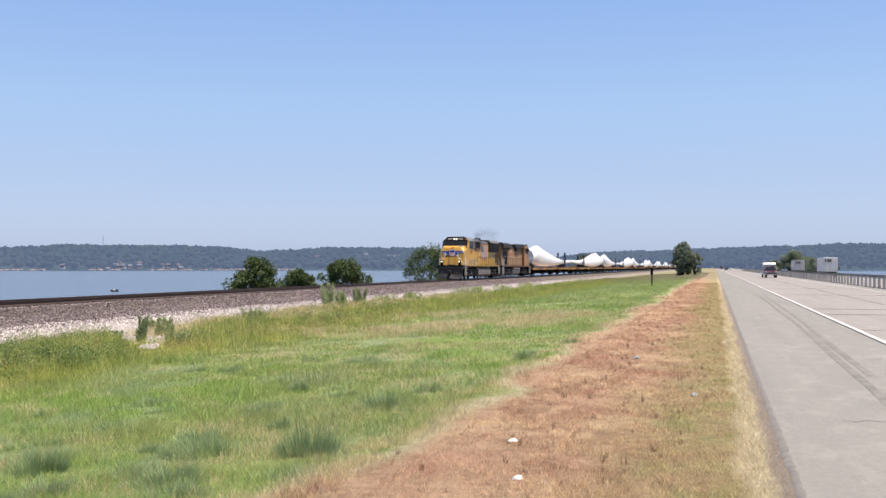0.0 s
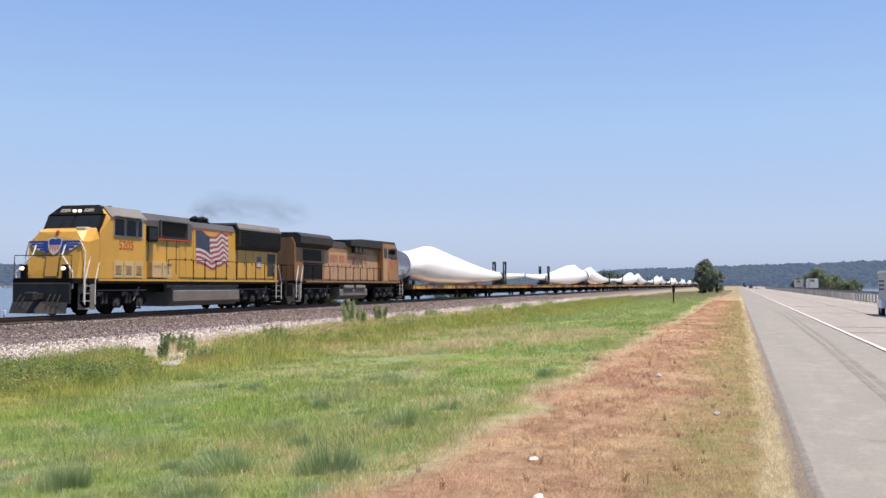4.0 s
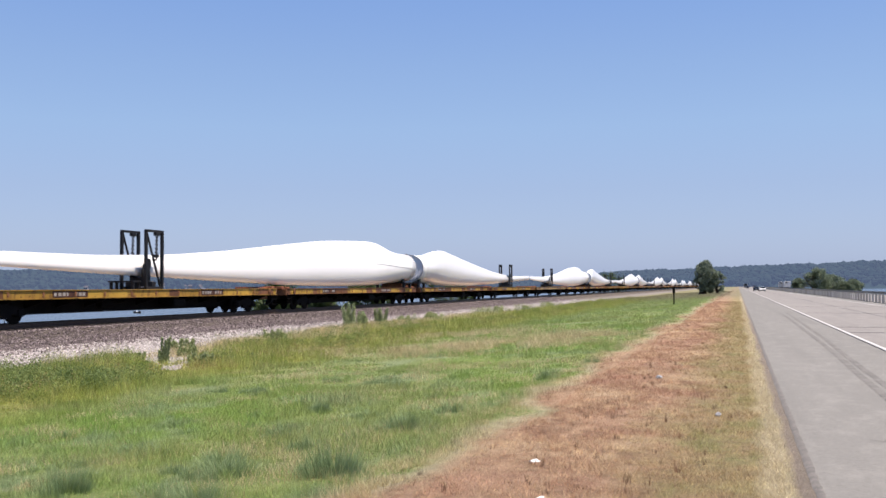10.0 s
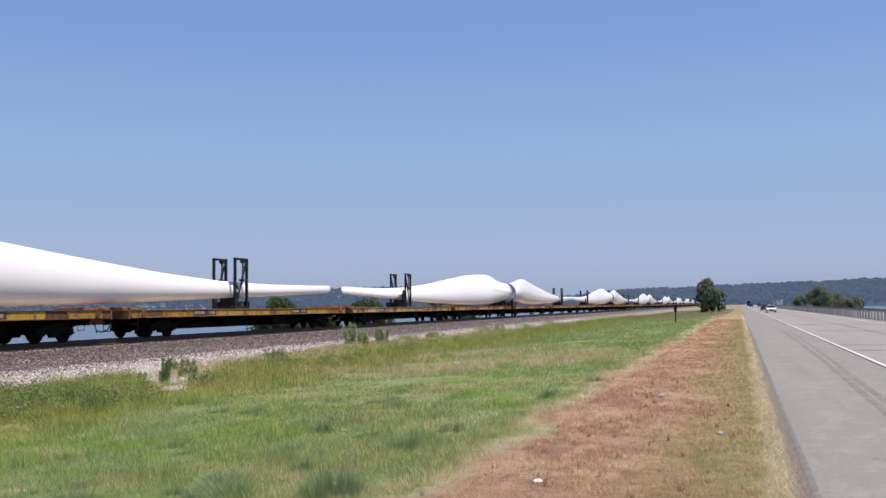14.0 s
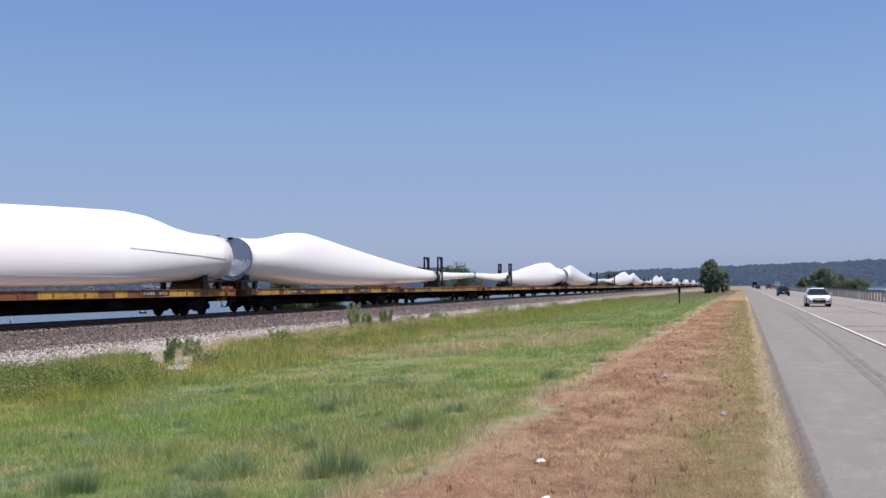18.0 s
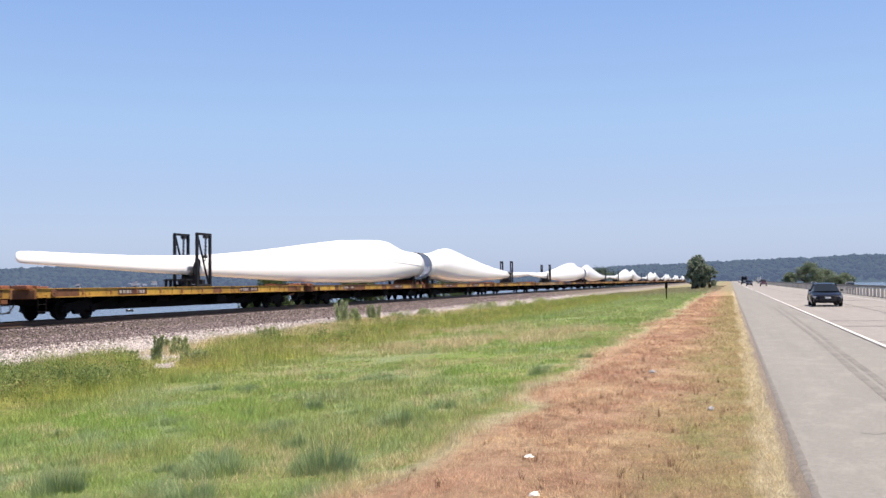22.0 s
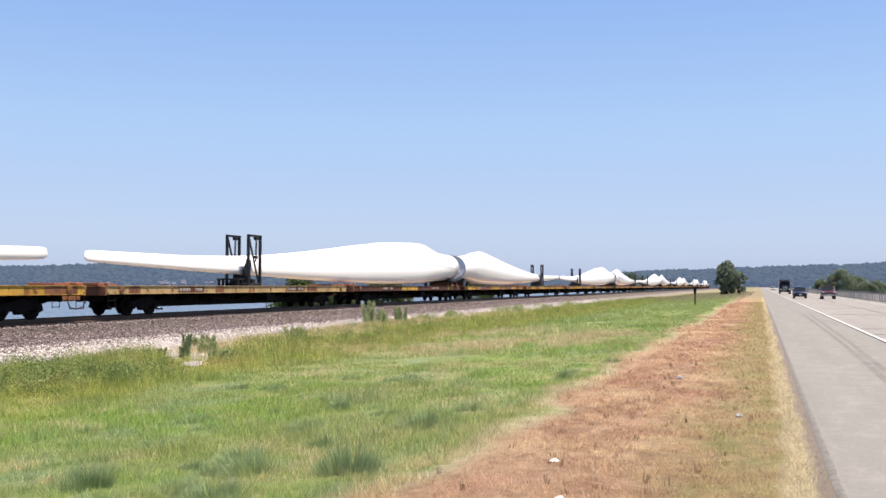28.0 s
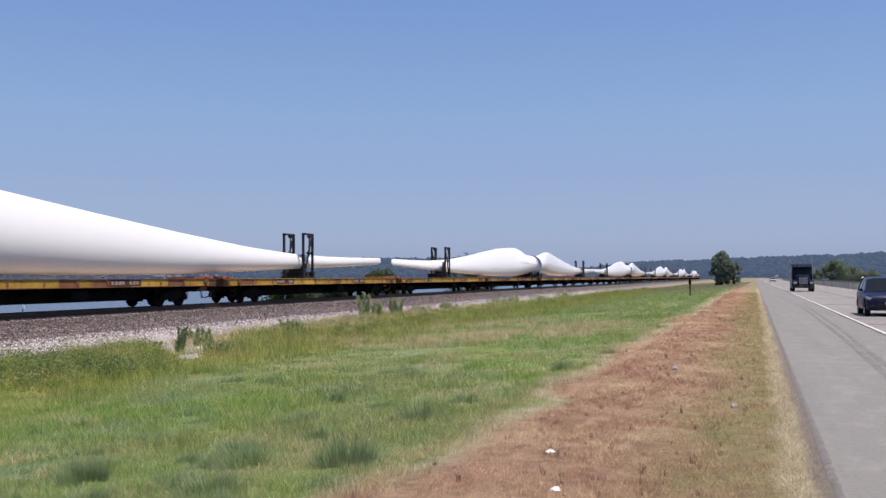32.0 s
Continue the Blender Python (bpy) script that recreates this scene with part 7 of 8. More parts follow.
# the dry brown strip beside the road
x, y, f = clumped(330000, 11, 4.6, 110, -3.3, 0.58, 141)
f = f * np.where(np.random.default_rng(9).uniform(0, 1, len(f) // 11).repeat(11) > 0.94, 2.3, 1.0)
h = f * rg.uniform(0.015, 0.06, len(x)) * (0.5 + 0.9 * field_noise(x, y, 0.5, 3))
keep = x < 0.40 + 0.08 * np.random.default_rng(10).normal(size=len(x))
x, y, h = x[keep], y[keep], h[keep]
co, k = blades_at(x, y, h, 0.0025 + 0.00042 * y, 1.3, rg)
fast_mesh("dry_grass", co, k, 3, GRASS, "short dry brown grass on the verge", "grass")

# fringe hanging over the edge of the asphalt
n = 16000
y = spread_y(rg, n, 4.5, 70)
x = 0.31 + rg.normal(0, 0.085, n) + 0.16 * (field_noise(y * 0 + 3.0, y, 0.5, 4) - 0.5)
co, k = blades_at(x, y, rg.uniform(0.02, 0.08, n), 0.0028 + 0.0004 * y, 1.4, rg)
fast_mesh("straw_fringe", co, k, 3, GRASS, "pale straw fringe along the asphalt edge", "grass")

# the green meadow
x, y, f = clumped(800000, 12, 5.2, 320, -18.4, -2.75, 142, 0.06)
keep = np.abs(x) < 6 + y * 1.1
x, y, f = x[keep], y[keep], f[keep]
h = f * rg.uniform(0.03, 0.11, len(x)) * (0.35 + 1.2 * field_noise(x, y, 1.3, 7)) * (0.6 + 0.8 * field_noise(x, y, 4.0, 17)) * (0.45 + 1.9 * field_noise(x, y, 0.42, 27) ** 2)
co, k = blades_at(x, y, h, 0.0026 + 0.00040 * y, 0.85, rg)
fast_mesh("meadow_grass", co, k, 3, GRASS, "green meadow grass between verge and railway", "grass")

def in_gully(x_, y_):
    """A narrow washout where pale gravel runs from the bank into the ditch."""
    f_ = np.clip(((x_ + 14.75) * -4.9 + (y_ - 23.2) * 8.0) / 88.0, 0, 1)
    return np.hypot(x_ + 14.75 + 4.9 * f_, y_ - 23.2 - 8.0 * f_) < 0.32 + 1.5 * f_


# denser growth on the near side of the meadow
x, y, f = clumped(230000, 12, 5.0, 17, -12.0, -2.9, 147, 0.05)
h = f * rg.uniform(0.03, 0.10, len(x)) * (0.4 + 1.6 * field_noise(x, y, 0.5, 31) ** 1.5)
co, k = blades_at(x, y, h, 0.0022 + 0.00035 * y, 1.0, rg)
fast_mesh("meadow_grass", co, k, 3, GRASS, "green meadow grass between verge and railway", "grass")

# tall olive weeds in the ditch below the gravel bank
x, y, f = clumped(270000, 14, 11.0, 180, -19.4, -10.8, 143, 0.09)
d = x + 0.9 * (field_noise(y * 0 + 1.0, y, 2.6, 8) - 0.5)
x = d - y * math.tan(radians(PSI))
keep = field_noise(x, y, 1.1, 9) + 0.5 * field_noise(x, y, 3.5, 10) - 0.5 * np.clip((-d - 17.6) / 1.6, 0, 1) > 0.34
keep &= ~in_gully(x, y)
keep &= ~((-d > 17.1) & (field_noise(y * 0 + 5.0, y, 4.5, 12) + 0.5 * field_noise(x, y, 1.2, 13) > 0.62) & (y > 27))
x, y, f, d = x[keep], y[keep], f[keep], d[keep]
h = f * rg.uniform(0.12, 0.56, len(x)) * (0.1 + 1.5 * field_noise(x, y, 1.1, 11) ** 1.3) * np.interp(-d, [10.8, 13.0, 15.0, 17.5, 18.9], [0.25, 0.65, 0.95, 0.85, 0.35]) * np.clip(np.hypot(x + 14.0, y - 22.0) / 2.2, 0.25, 1.0)
co, k = blades_at(x, y, h, 0.004 + 0.00045 * y, 0.55, rg)
fast_mesh("ditch_weeds", co, k, 3, GRASS, "tall olive weeds and seeding grass in the ditch", "weeds")

# leafy herbs among them, some gone to rusty seed
def herbs(name, n, per, seed, d0, d1, leaf, size, r0, label, far=150):
    g = np.random.default_rng(seed)
    y_ = spread_y(g, n, 12, far)
    x_ = -g.uniform(d0, d1, n) - y_ * math.tan(radians(PSI))
    ok = (field_noise(x_, y_, 1.7, seed) > 0.5) & ~in_gully(x_, y_)
    x_, y_ = x_[ok], y_[ok]
    z_ = heights(x_, y_)
    v, f = leaf_cloud(g, [(a_, b_, c_ + r0 * g.uniform(0.5, 1.4), r0 * g.uniform(0.6, 1.4) + 0.002 * b_) for a_, b_, c_ in zip(x_, y_, z_)], per, size, 1.0)
    stuff(name, v, f, leaf, label, "weeds")


herbs("ditch_herbs", 1900, 110, 144, 12.6, 18.4, leafy("herb_leaf", (0.145, 0.190, 0.046), (0.260, 0.290, 0.088), 0.8), 0.018, 0.16, "low leafy olive herbs in the ditch")
DARKHERB = leafy("dark_herb_leaf", (0.095, 0.142, 0.040), (0.185, 0.235, 0.076), 0.8)
herbs("ditch_herbs", 650, 120, 148, 12.6, 18.0, DARKHERB, 0.020, 0.22, "dark green leafy herbs in the ditch", 20.5)
herbs("ditch_herbs", 900, 120, 145, 13.4, 18.6, DARKHERB, 0.020, 0.20, "dark green leafy herbs in the ditch")
herbs("seeding_weeds", 800, 46, 146, 12.4, 17.6, leafy("seed_head", (0.24, 0.185, 0.075), (0.37, 0.285, 0.125), 0.8), 0.018, 0.17, "rusty seed heads standing in the ditch")

# bleached seeding grass in patches between meadow and ditch, and round the weeds
STRAW = leafy("bleached_grass", (0.40, 0.325, 0.165), (0.58, 0.49, 0.29), 1.2)


def straw_patch(cx, cy, rx, ry, n, h0, seed):
    g = np.random.default_rng(seed)
    x_, y_ = cx + rx * g.normal(size=n) * 0.6, cy + ry * g.normal(size=n) * 0.6
    ok = field_noise(x_, y_, 0.7, seed) + 0.4 * field_noise(x_, y_, 2.1, seed + 1) > 0.62
    x_, y_ = x_[ok], y_[ok]
    co_, k_ = blades_at(x_, y_, h0 * g.uniform(0.3, 1.0, len(x_)), 0.003 + 0.0003 * y_, 0.9, g)
    return co_


pieces = [straw_patch(*q) for q in ((-8.2, 30.5, 3.0, 3.2, 15000, 0.26, 301), (-6.2, 36.0, 2.0, 3.5, 8000, 0.24, 302), (-11.0, 41.0, 3.0, 5.0, 9000, 0.3, 303), (-18.0, 42.0, 0.9, 3.0, 6000, 0.35, 304),
                                    (-19.2, 50.0, 0.9, 4.0, 6500, 0.4, 305), (-13.5, 30.0, 1.6, 2.0, 5000, 0.25, 306), (-18.6, 70.0, 1.2, 8.0, 5000, 0.4, 307), (-5.2, 9.4, 1.3, 0.9, 4000, 0.11, 308), (-6.9, 8.2, 1.2, 0.9, 4000, 0.12, 309))]
for i, (s_, d_, rx, ry, n) in enumerate(((29.5, 11.3, 1.0, 2.2, 5000), (34.0, 10.4, 0.8, 2.6, 7000), (39.0, 10.2, 0.8, 3.0, 8000), (44.5, 9.9, 0.8, 3.2, 8000), (53.5, 9.9, 0.9, 3.5, 6000), (59.0, 10.6, 1.0, 5.0, 6000))):
    pieces.append(straw_patch(track_x(s_) + d_, s_, rx, ry, n, 0.34, 330 + 2 * i))
g = np.random.default_rng(320)
y = spread_y(g, 60000, 5.0, 60)
x = -3.05 + 0.20 * g.normal(size=60000) + 0.5 * (field_noise(y * 0 + 7.0, y, 1.6, 33) - 0.5)
keep = field_noise(x, y, 0.35, 34) > 0.42
co, k = blades_at(x[keep], y[keep], g.uniform(0.02, 0.10, int(keep.sum())), 0.0024 + 0.0003 * y[keep], 1.2, g)
pieces.append(co)
y = spread_y(g, 70000, 5.0, 24)
x = g.uniform(-11.0, -3.2, 70000)
keep = field_noise(x, y, 0.6, 35) + 0.5 * field_noise(x, y, 1.9, 36) > 0.86
co, k = blades_at(x[keep], y[keep], g.uniform(0.04, 0.15, int(keep.sum())), 0.0022 + 0.0003 * y[keep], 0.9, g)
pieces.append(co)
co = np.concatenate(pieces)
fast_mesh("seeding_grass", co, len(co) // 3, 3, STRAW, "bleached seeding grass in pale patches", "grass")

# small dark stalks of dock on the dry strip
g = np.random.default_rng(310)
cy = spread_y(g, 420, 5.2, 60)
cx = -3.1 + 3.2 * g.uniform(0, 1, 420)
x, y = np.repeat(cx, 9) + 0.018 * g.normal(size=420 * 9), np.repeat(cy, 9) + 0.018 * g.normal(size=420 * 9)
co, k = blades_at(x, y, np.repeat(0.03 + 0.13 * g.uniform(0, 1, 420) ** 2.2, 9) * g.uniform(0.5, 1.0, len(x)), 0.006 + 0.0003 * y, 0.45, g)
fast_mesh("dock_stalks", co, k, 3, leafy("dock_brown", (0.13, 0.072, 0.045), (0.25, 0.15, 0.09), 2.0), "small dark red-brown dock stalks on the dry verge", "weeds")


# dark tufts that stand out of the meadow
def tuft_mesh(seed, n, r, h0):
    g = np.random.default_rng(seed)
    a_, q = g.uniform(0, 6.28, n), g.uniform(0, 1, n) ** 0.7 * r
    q = q * (1 + 0.25 * np.sin(3 * a_ + seed) + 0.15 * np.sin(5 * a_ + 2 * seed))
    x_, y_ = q * np.cos(a_), q * np.sin(a_)
    hh = h0 * g.uniform(0.25, 1.1, n) * (1.15 - 0.75 * (q / r) ** 2) * (0.75 + 0.35 * np.sin(4 * a_ + seed))
    lean = (0.35 + 0.6 * q / r) * g.uniform(0.4, 1.3, n)
    tx, ty = x_ + np.cos(a_) * hh * lean * g.uniform(0.3, 1, n), y_ + np.sin(a_) * hh * lean * g.uniform(0.3, 1, n)
    w_ = g.uniform(0.0016, 0.0038, n)
    b_ = g.uniform(0, 6.28, n)
    co_ = np.empty((n, 3, 3))
    co_[:, 0] = np.stack((x_ - np.cos(b_) * w_, y_ - np.sin(b_) * w_, np.zeros(n)), 1)
    co_[:, 1] = np.stack((x_ + np.cos(b_) * w_, y_ + np.sin(b_) * w_, np.zeros(n)), 1)
    co_[:, 2] = np.stack((tx, ty, hh), 1)
    return co_.reshape(-1, 3), n


TUFT = leafy("dark_tuft", (0.155, 0.235, 0.098), (0.300, 0.365, 0.185), 2.0)
TUFTS = [(-3.62, 8.5, 0.42, 0.55), (-3.95, 11.6, 0.42, 0.42), (-5.85, 7.6, 0.36, 0.45), (-4.35, 7.3, 0.40, 0.30), (-4.0, 6.75, 0.36, 0.26), (-5.2, 9.3, 0.4, 0.24), (-3.9, 13.4, 0.34, 0.26),
         (-5.9, 6.6, 0.34, 0.24), (-7.6, 12.2, 0.45, 0.28), (-3.3, 7.4, 0.3, 0.22), (-3.5, 18.5, 0.3, 0.30), (-3.15, 22.0, 0.3, 0.28)]
g = np.random.default_rng(66)
TUFTS += [(-3.4 - 6.5 * g.uniform() ** 0.8, 6.0 + 14 * g.uniform() ** 1.3, 0.18 + 0.22 * g.uniform(), 0.10 + 0.20 * g.uniform()) for i in range(46)]
TUFTS += [(-4.2 - 3.4 * g.uniform(), 6.6 + 3.2 * g.uniform(), 0.22 + 0.25 * g.uniform(), 0.14 + 0.16 * g.uniform()) for i in range(12)]
protos = []
for i in range(4):
    co, k = tuft_mesh(60 + i, 3000, 0.45, 0.42)
    ob = fast_mesh("grass_tuft", co, k, 3, TUFT, "dark blue-green grass tuft standing in the meadow", "grass tuft", "thing")
    del ob["kind"]
    ob["group"] = "dark tufts in the meadow"
    protos.append(ob)
for i, (x, y, r, h) in enumerate(TUFTS):
    m = pose(x, y, ground_z(x, y) - 0.02, 0, 0, 77 * i) @ Matrix.Diagonal((r / 0.55, r / 0.55, h / 0.62, 1))
    ob = protos[i] if i < 4 else protos[i % 4].copy()
    if i >= 4:
        scene.collection.objects.link(ob)
    ob.matrix_basis = m


# leafy weeds on the gravel's edge
def weed(x, y, h, r, seed, label, leaf, per):
    th = thing("weed", label, "weed", "weeds along the gravel", pose(x, y, ground_z(x, y) - 0.03))
    g = np.random.default_rng(seed)
    clumps = []
    for i in range(10):
        a_ = g.uniform(0, 6.28)
        q = r * 0.9 * g.uniform(0.1, 1)
        top = Vector((q * math.cos(a_), q * math.sin(a_), h * g.uniform(0.5, 1.0)))
        bm = bmesh.new()
        bar(bm, (top.x * 0.5, top.y * 0.5, 0), top, 0.009, 5, 0.004)
        part("stem", bm, BARK, th)
        for f_ in (0.3, 0.5, 0.68, 0.84, 0.97):
            clumps.append((top.x * (0.5 + 0.5 * f_), top.y * (0.5 + 0.5 * f_), top.z * f_, r * (0.34 - 0.2 * f_)))
    v, f = leaf_cloud(g, clumps, per, 0.021, 1.5)
    me = bpy.data.meshes.new("foliage")
    me.from_pydata(v, [], f)
    me.materials.append(leaf)
    o_ = new("foliage", me)
    o_.parent = th


PALEWEED = leafy("pale_weed_leaf", (0.20, 0.25, 0.10), (0.31, 0.34, 0.16), 1.5)
WEEDLEAF = leafy("weed_leaf", (0.215, 0.268, 0.125), (0.350, 0.395, 0.205), 1.5)
for i, (s_, d_, h, r) in enumerate(((48.3, 9.3, 1.35, 0.75), (49.6, 9.4, 0.9, 0.6), (51.8, 9.6, 1.05, 0.6), (25.35, 12.43, 0.85, 0.26), (25.3, 13.72, 0.42, 0.42), (26.1, 11.1, 0.3, 0.3), (30, 10.2, 0.45, 0.5), (56.5, 9.6, 0.5, 0.9), (60, 9.9, 0.55, 1.0), (63.5, 9.4, 0.45, 0.8),
                                    (75, 9.9, 0.6, 1.0), (82, 9.5, 0.5, 1.0), (36.5, 10.6, 0.5, 0.6), (90, 10, 0.6, 1.1), (103, 10, 0.6, 1.2), (28.2, 11.7, 0.42, 0.5))):
    x = track_x(s_) + d_
    weed(x, s_, h, r, 90 + i, "leafy green weed at the foot of the gravel bank", WEEDLEAF if i < 6 else PALEWEED, 150 if i < 6 else 80)

# crushed stone on the bank
octa = np.array([(1, 0, 0), (-1, 0, 0), (0, 1, 0), (0, -1, 0), (0, 0, 1), (0, 0, -1)], float)
of = np.array([(0, 2, 4), (2, 1, 4), (1, 3, 4), (3, 0, 4), (2, 0, 5), (1, 2, 5), (3, 1, 5), (0, 3, 5)])


def stones(name, n, d0, d1, material, label, seed, size):
    g = np.random.default_rng(seed)
    y_ = spread_y(g, n, 11, 150)
    d_ = g.uniform(d0, d1, n)
    x_ = (W * TRACK).x + (y_ - (W * TRACK).y) * U.x / U.y + d_
    z_ = heights(x_, y_) + 0.035
    r_ = size * g.uniform(0.5, 1.3, n) * (0.8 + 0.008 * y_)
    sc = g.uniform(0.6, 1.25, (n, 6, 3))
    rot = g.uniform(0, 6.28, n)
    p = octa[None] * sc * r_[:, None, None]
    q = np.stack((p[..., 0] * np.cos(rot)[:, None] - p[..., 1] * np.sin(rot)[:, None], p[..., 0] * np.sin(rot)[:, None] + p[..., 1] * np.cos(rot)[:, None], p[..., 2] * 0.75), -1)
    q += np.stack((x_, y_, z_), -1)[:, None, :]
    me = bpy.data.meshes.new(name)
    me.from_pydata(q.reshape(-1, 3).tolist(), [], (of[None] + 6 * np.arange(n)[:, None, None]).reshape(-1, 3).tolist())
    me.materials.append(material)
    tagged(new(name, me), label, "ballast", "", "stuff")


def gully_stones(material):
    g = np.random.default_rng(57)
    n = 5600
    f_ = g.uniform(0, 1, n) ** 0.8
    x_ = -14.75 - 4.9 * f_ + g.normal(0, 0.25, n) * (0.2 + 3.2 * f_)
    y_ = 23.6 + 7.6 * f_ + g.normal(0, 0.2, n) * (0.5 + f_)
    z_ = heights(x_, y_) + 0.03
    p = octa[None] * g.uniform(0.6, 1.25, (n, 6, 3)) * (0.05 * g.uniform(0.5, 1.3, n))[:, None, None] + np.stack((x_, y_, z_), -1)[:, None, :]
    me = bpy.data.meshes.new("gully_stones")
    me.from_pydata(p.reshape(-1, 3).tolist(), [], (of[None] + 6 * np.arange(n)[:, None, None]).reshape(-1, 3).tolist())
    me.materials.append(material)
    tagged(new("gully_stones", me), "pale gravel washed into the ditch", "ballast", "", "stuff")


def stone_material(name, a_, b_):
    m, t, b = shader(name, 0.9, 0.0, 0.2)
    isl = t.nodes.new("ShaderNodeNewGeometry").outputs["Random Per Island"]
    fine = noise_fac(t, coords(t), 12.0)
    c = mixed(t, isl, a_, b_)
    t.links.new(mixed(t, fine, tuple(0.8 * v for v in a_), c), b.inputs["Base Color"])
    return m


stones("ballast_stones", 34000, 1.5, 7.0, stone_material("brown_ballast", (0.050, 0.038, 0.040), (0.36, 0.30, 0.29)), "reddish-grey crushed stone ballast", 51, 0.045)
PALE_GRAVEL = stone_material("pale_gravel", (0.26, 0.235, 0.22), (0.66, 0.61, 0.565))
gully_stones(PALE_GRAVEL)
stones("gravel_stones", 21000, 6.0, 9.6, PALE_GRAVEL, "pale crushed gravel at the foot of the bank", 52, 0.045)


# ---- litter, marks and posts ----
def crumpled(label, x, y, r, seed, material, cat="litter"):
    g = np.random.default_rng(seed)
    bm = bmesh.new()
    bmesh.ops.create_icosphere(bm, subdivisions=2, radius=1.0)
    for v in bm.verts:
        v.co = Vector((v.co.x * r * g.uniform(0.6, 1.25), v.co.y * r * 0.7 * g.uniform(0.6, 1.25), (v.co.z + 0.6) * r * 0.5 * g.uniform(0.5, 1.2)))
    ob = part("crumpled_bag", bm, material)
    ob.matrix_basis = pose(x, y, ground_z(x, y) + 0.0, 0, 0, 40)
    return tagged(ob, label, cat, "litter on the verge")


PAPER = worn("white_plastic", (0.680, 0.680, 0.663), (0.510, 0.493, 0.459), 0.5, amount=0.4)
FADEDPAPER = worn("grey_paper", (0.315, 0.315, 0.322), (0.210, 0.210, 0.210), 0.7, amount=0.5)
crumpled("crumpled white plastic bag lying on dry grass", -1.84, 9.15, 0.068, 1, PAPER)
crumpled("small white paper scrap lying on dry grass", -1.50, 7.62, 0.05, 2, PAPER)
crumpled("small white cup lying in green grass", -4.2, 6.35, 0.045, 3, PAPER)
crumpled("flattened grey paper lying on dry grass", -0.27, 13.2, 0.055, 4, FADEDPAPER)
crumpled("pale scrap lying on dry grass", -1.40, 18.3, 0.07, 5, FADEDPAPER)

sign = thing("marker_post", "thin dark metal marker post standing in the grass", "post", m=pose(-5.95, 97.5, -0.25))
bm = bmesh.new()
box(bm, -0.06, 0.06, -0.05, 0.05, -0.2, 1.55, 0.01)
part("post", bm, DARK, sign)
bm = bmesh.new()
box(bm, -0.13, 0.13, -0.07, -0.05, 1.2, 1.85, 0.01)
part("plate", bm, DARK, sign)


def ribbon(name, pts, width, z, material, label):
    bm = bmesh.new()
    for (x0, y0), (x1, y1) in zip(pts, pts[1:]):
        bm.faces.new([bm.verts.new(p) for p in ((x0 - width / 2, y0, z), (x0 + width / 2, y0, z), (x1 + width / 2, y1, z), (x1 - width / 2, y1, z))])
    bmesh.ops.remove_doubles(bm, verts=bm.verts, dist=0.001)
    return tagged(part(name, bm, material), label, "road marking", "", "structure")


ribbon("skid_mark", [(1.9, 9), (2.02, 14), (2.08, 19), (2.18, 24.5), (2.26, 32), (2.34, 45), (2.42, 62)], 0.13, 0.0235, SKID, "faint dark tyre mark on the shoulder")
ribbon("skid_mark", [(2.25, 16), (2.36, 24.5), (2.5, 32), (2.62, 45), (2.75, 62)], 0.13, 0.0235, SKID, "faint dark tyre mark on the shoulder")
g = np.random.default_rng(77)
for y0, x0, x1 in ((34.2, 1.4, 1.95), (23.6, 1.6, 2.1), (15.6, 1.85, 2.4), (13.7, 2.0, 2.5), (11.2, 1.3, 2.2), (18.8, 2.5, 3.0)):
    pts = [(x0 + (x1 - x0) * i / 7, y0 + 0.1 * g.uniform(-1, 1) + 0.25 * i / 7) for i in range(8)]
    bm = bmesh.new()
    for (xa, ya), (xb, yb) in zip(pts, pts[1:]):
        bm.faces.new([bm.verts.new(p) for p in ((xa, ya - 0.009, 0.0245), (xb, yb - 0.009, 0.0245), (xb, yb + 0.009, 0.0245), (xa, ya + 0.009, 0.0245))])
    tagged(part("crack", bm, SKID), "dark crack in the shoulder", "crack", "", "structure")
for y0 in (27.5, 36.4, 41.0, 61.5, 79.4):
    bm = bmesh.new()
    box(bm, 3.64, 10.6, y0 - (0.10 if y0 in (36.4, 41.0) else 0.03), y0 + (0.10 if y0 in (36.4, 41.0) else 0.03), 0.026, 0.0305)
    tagged(part("joint", bm, TAR), "dark sealed joint across the lanes", "joint", "", "structure")
CRUMBLE = worn("crumbled_edge", (0.115, 0.107, 0.096), (0.19, 0.175, 0.155), 0.95, amount=0.8, scale=5.0, bumpy=0.5)
# ragged crumbling edge of the asphalt
bm = bmesh.new()
rows = []
for i in range(620):
    wob = 0.012 * noise.noise((i * 0.12, 5.0, 0)) + 0.004 * g.uniform(-1, 1)
    rows.append([bm.verts.new(p) for p in ((0.553 + wob, 4 + 0.11 * i, 0.002), (0.585 + 0.5 * wob, 4 + 0.11 * i, 0.021), (0.622 + 0.01 * g.uniform(-1, 1), 4 + 0.11 * i, 0.0243))])
for a_, b_ in zip(rows, rows[1:]):
    for q in (0, 1):
        bm.faces.new((a_[q], a_[q + 1], b_[q + 1], b_[q]))
tagged(part("pavement_edge", bm, CRUMBLE, smooth=True), "dark crumbling edge of the asphalt", "road edge", "", "structure")


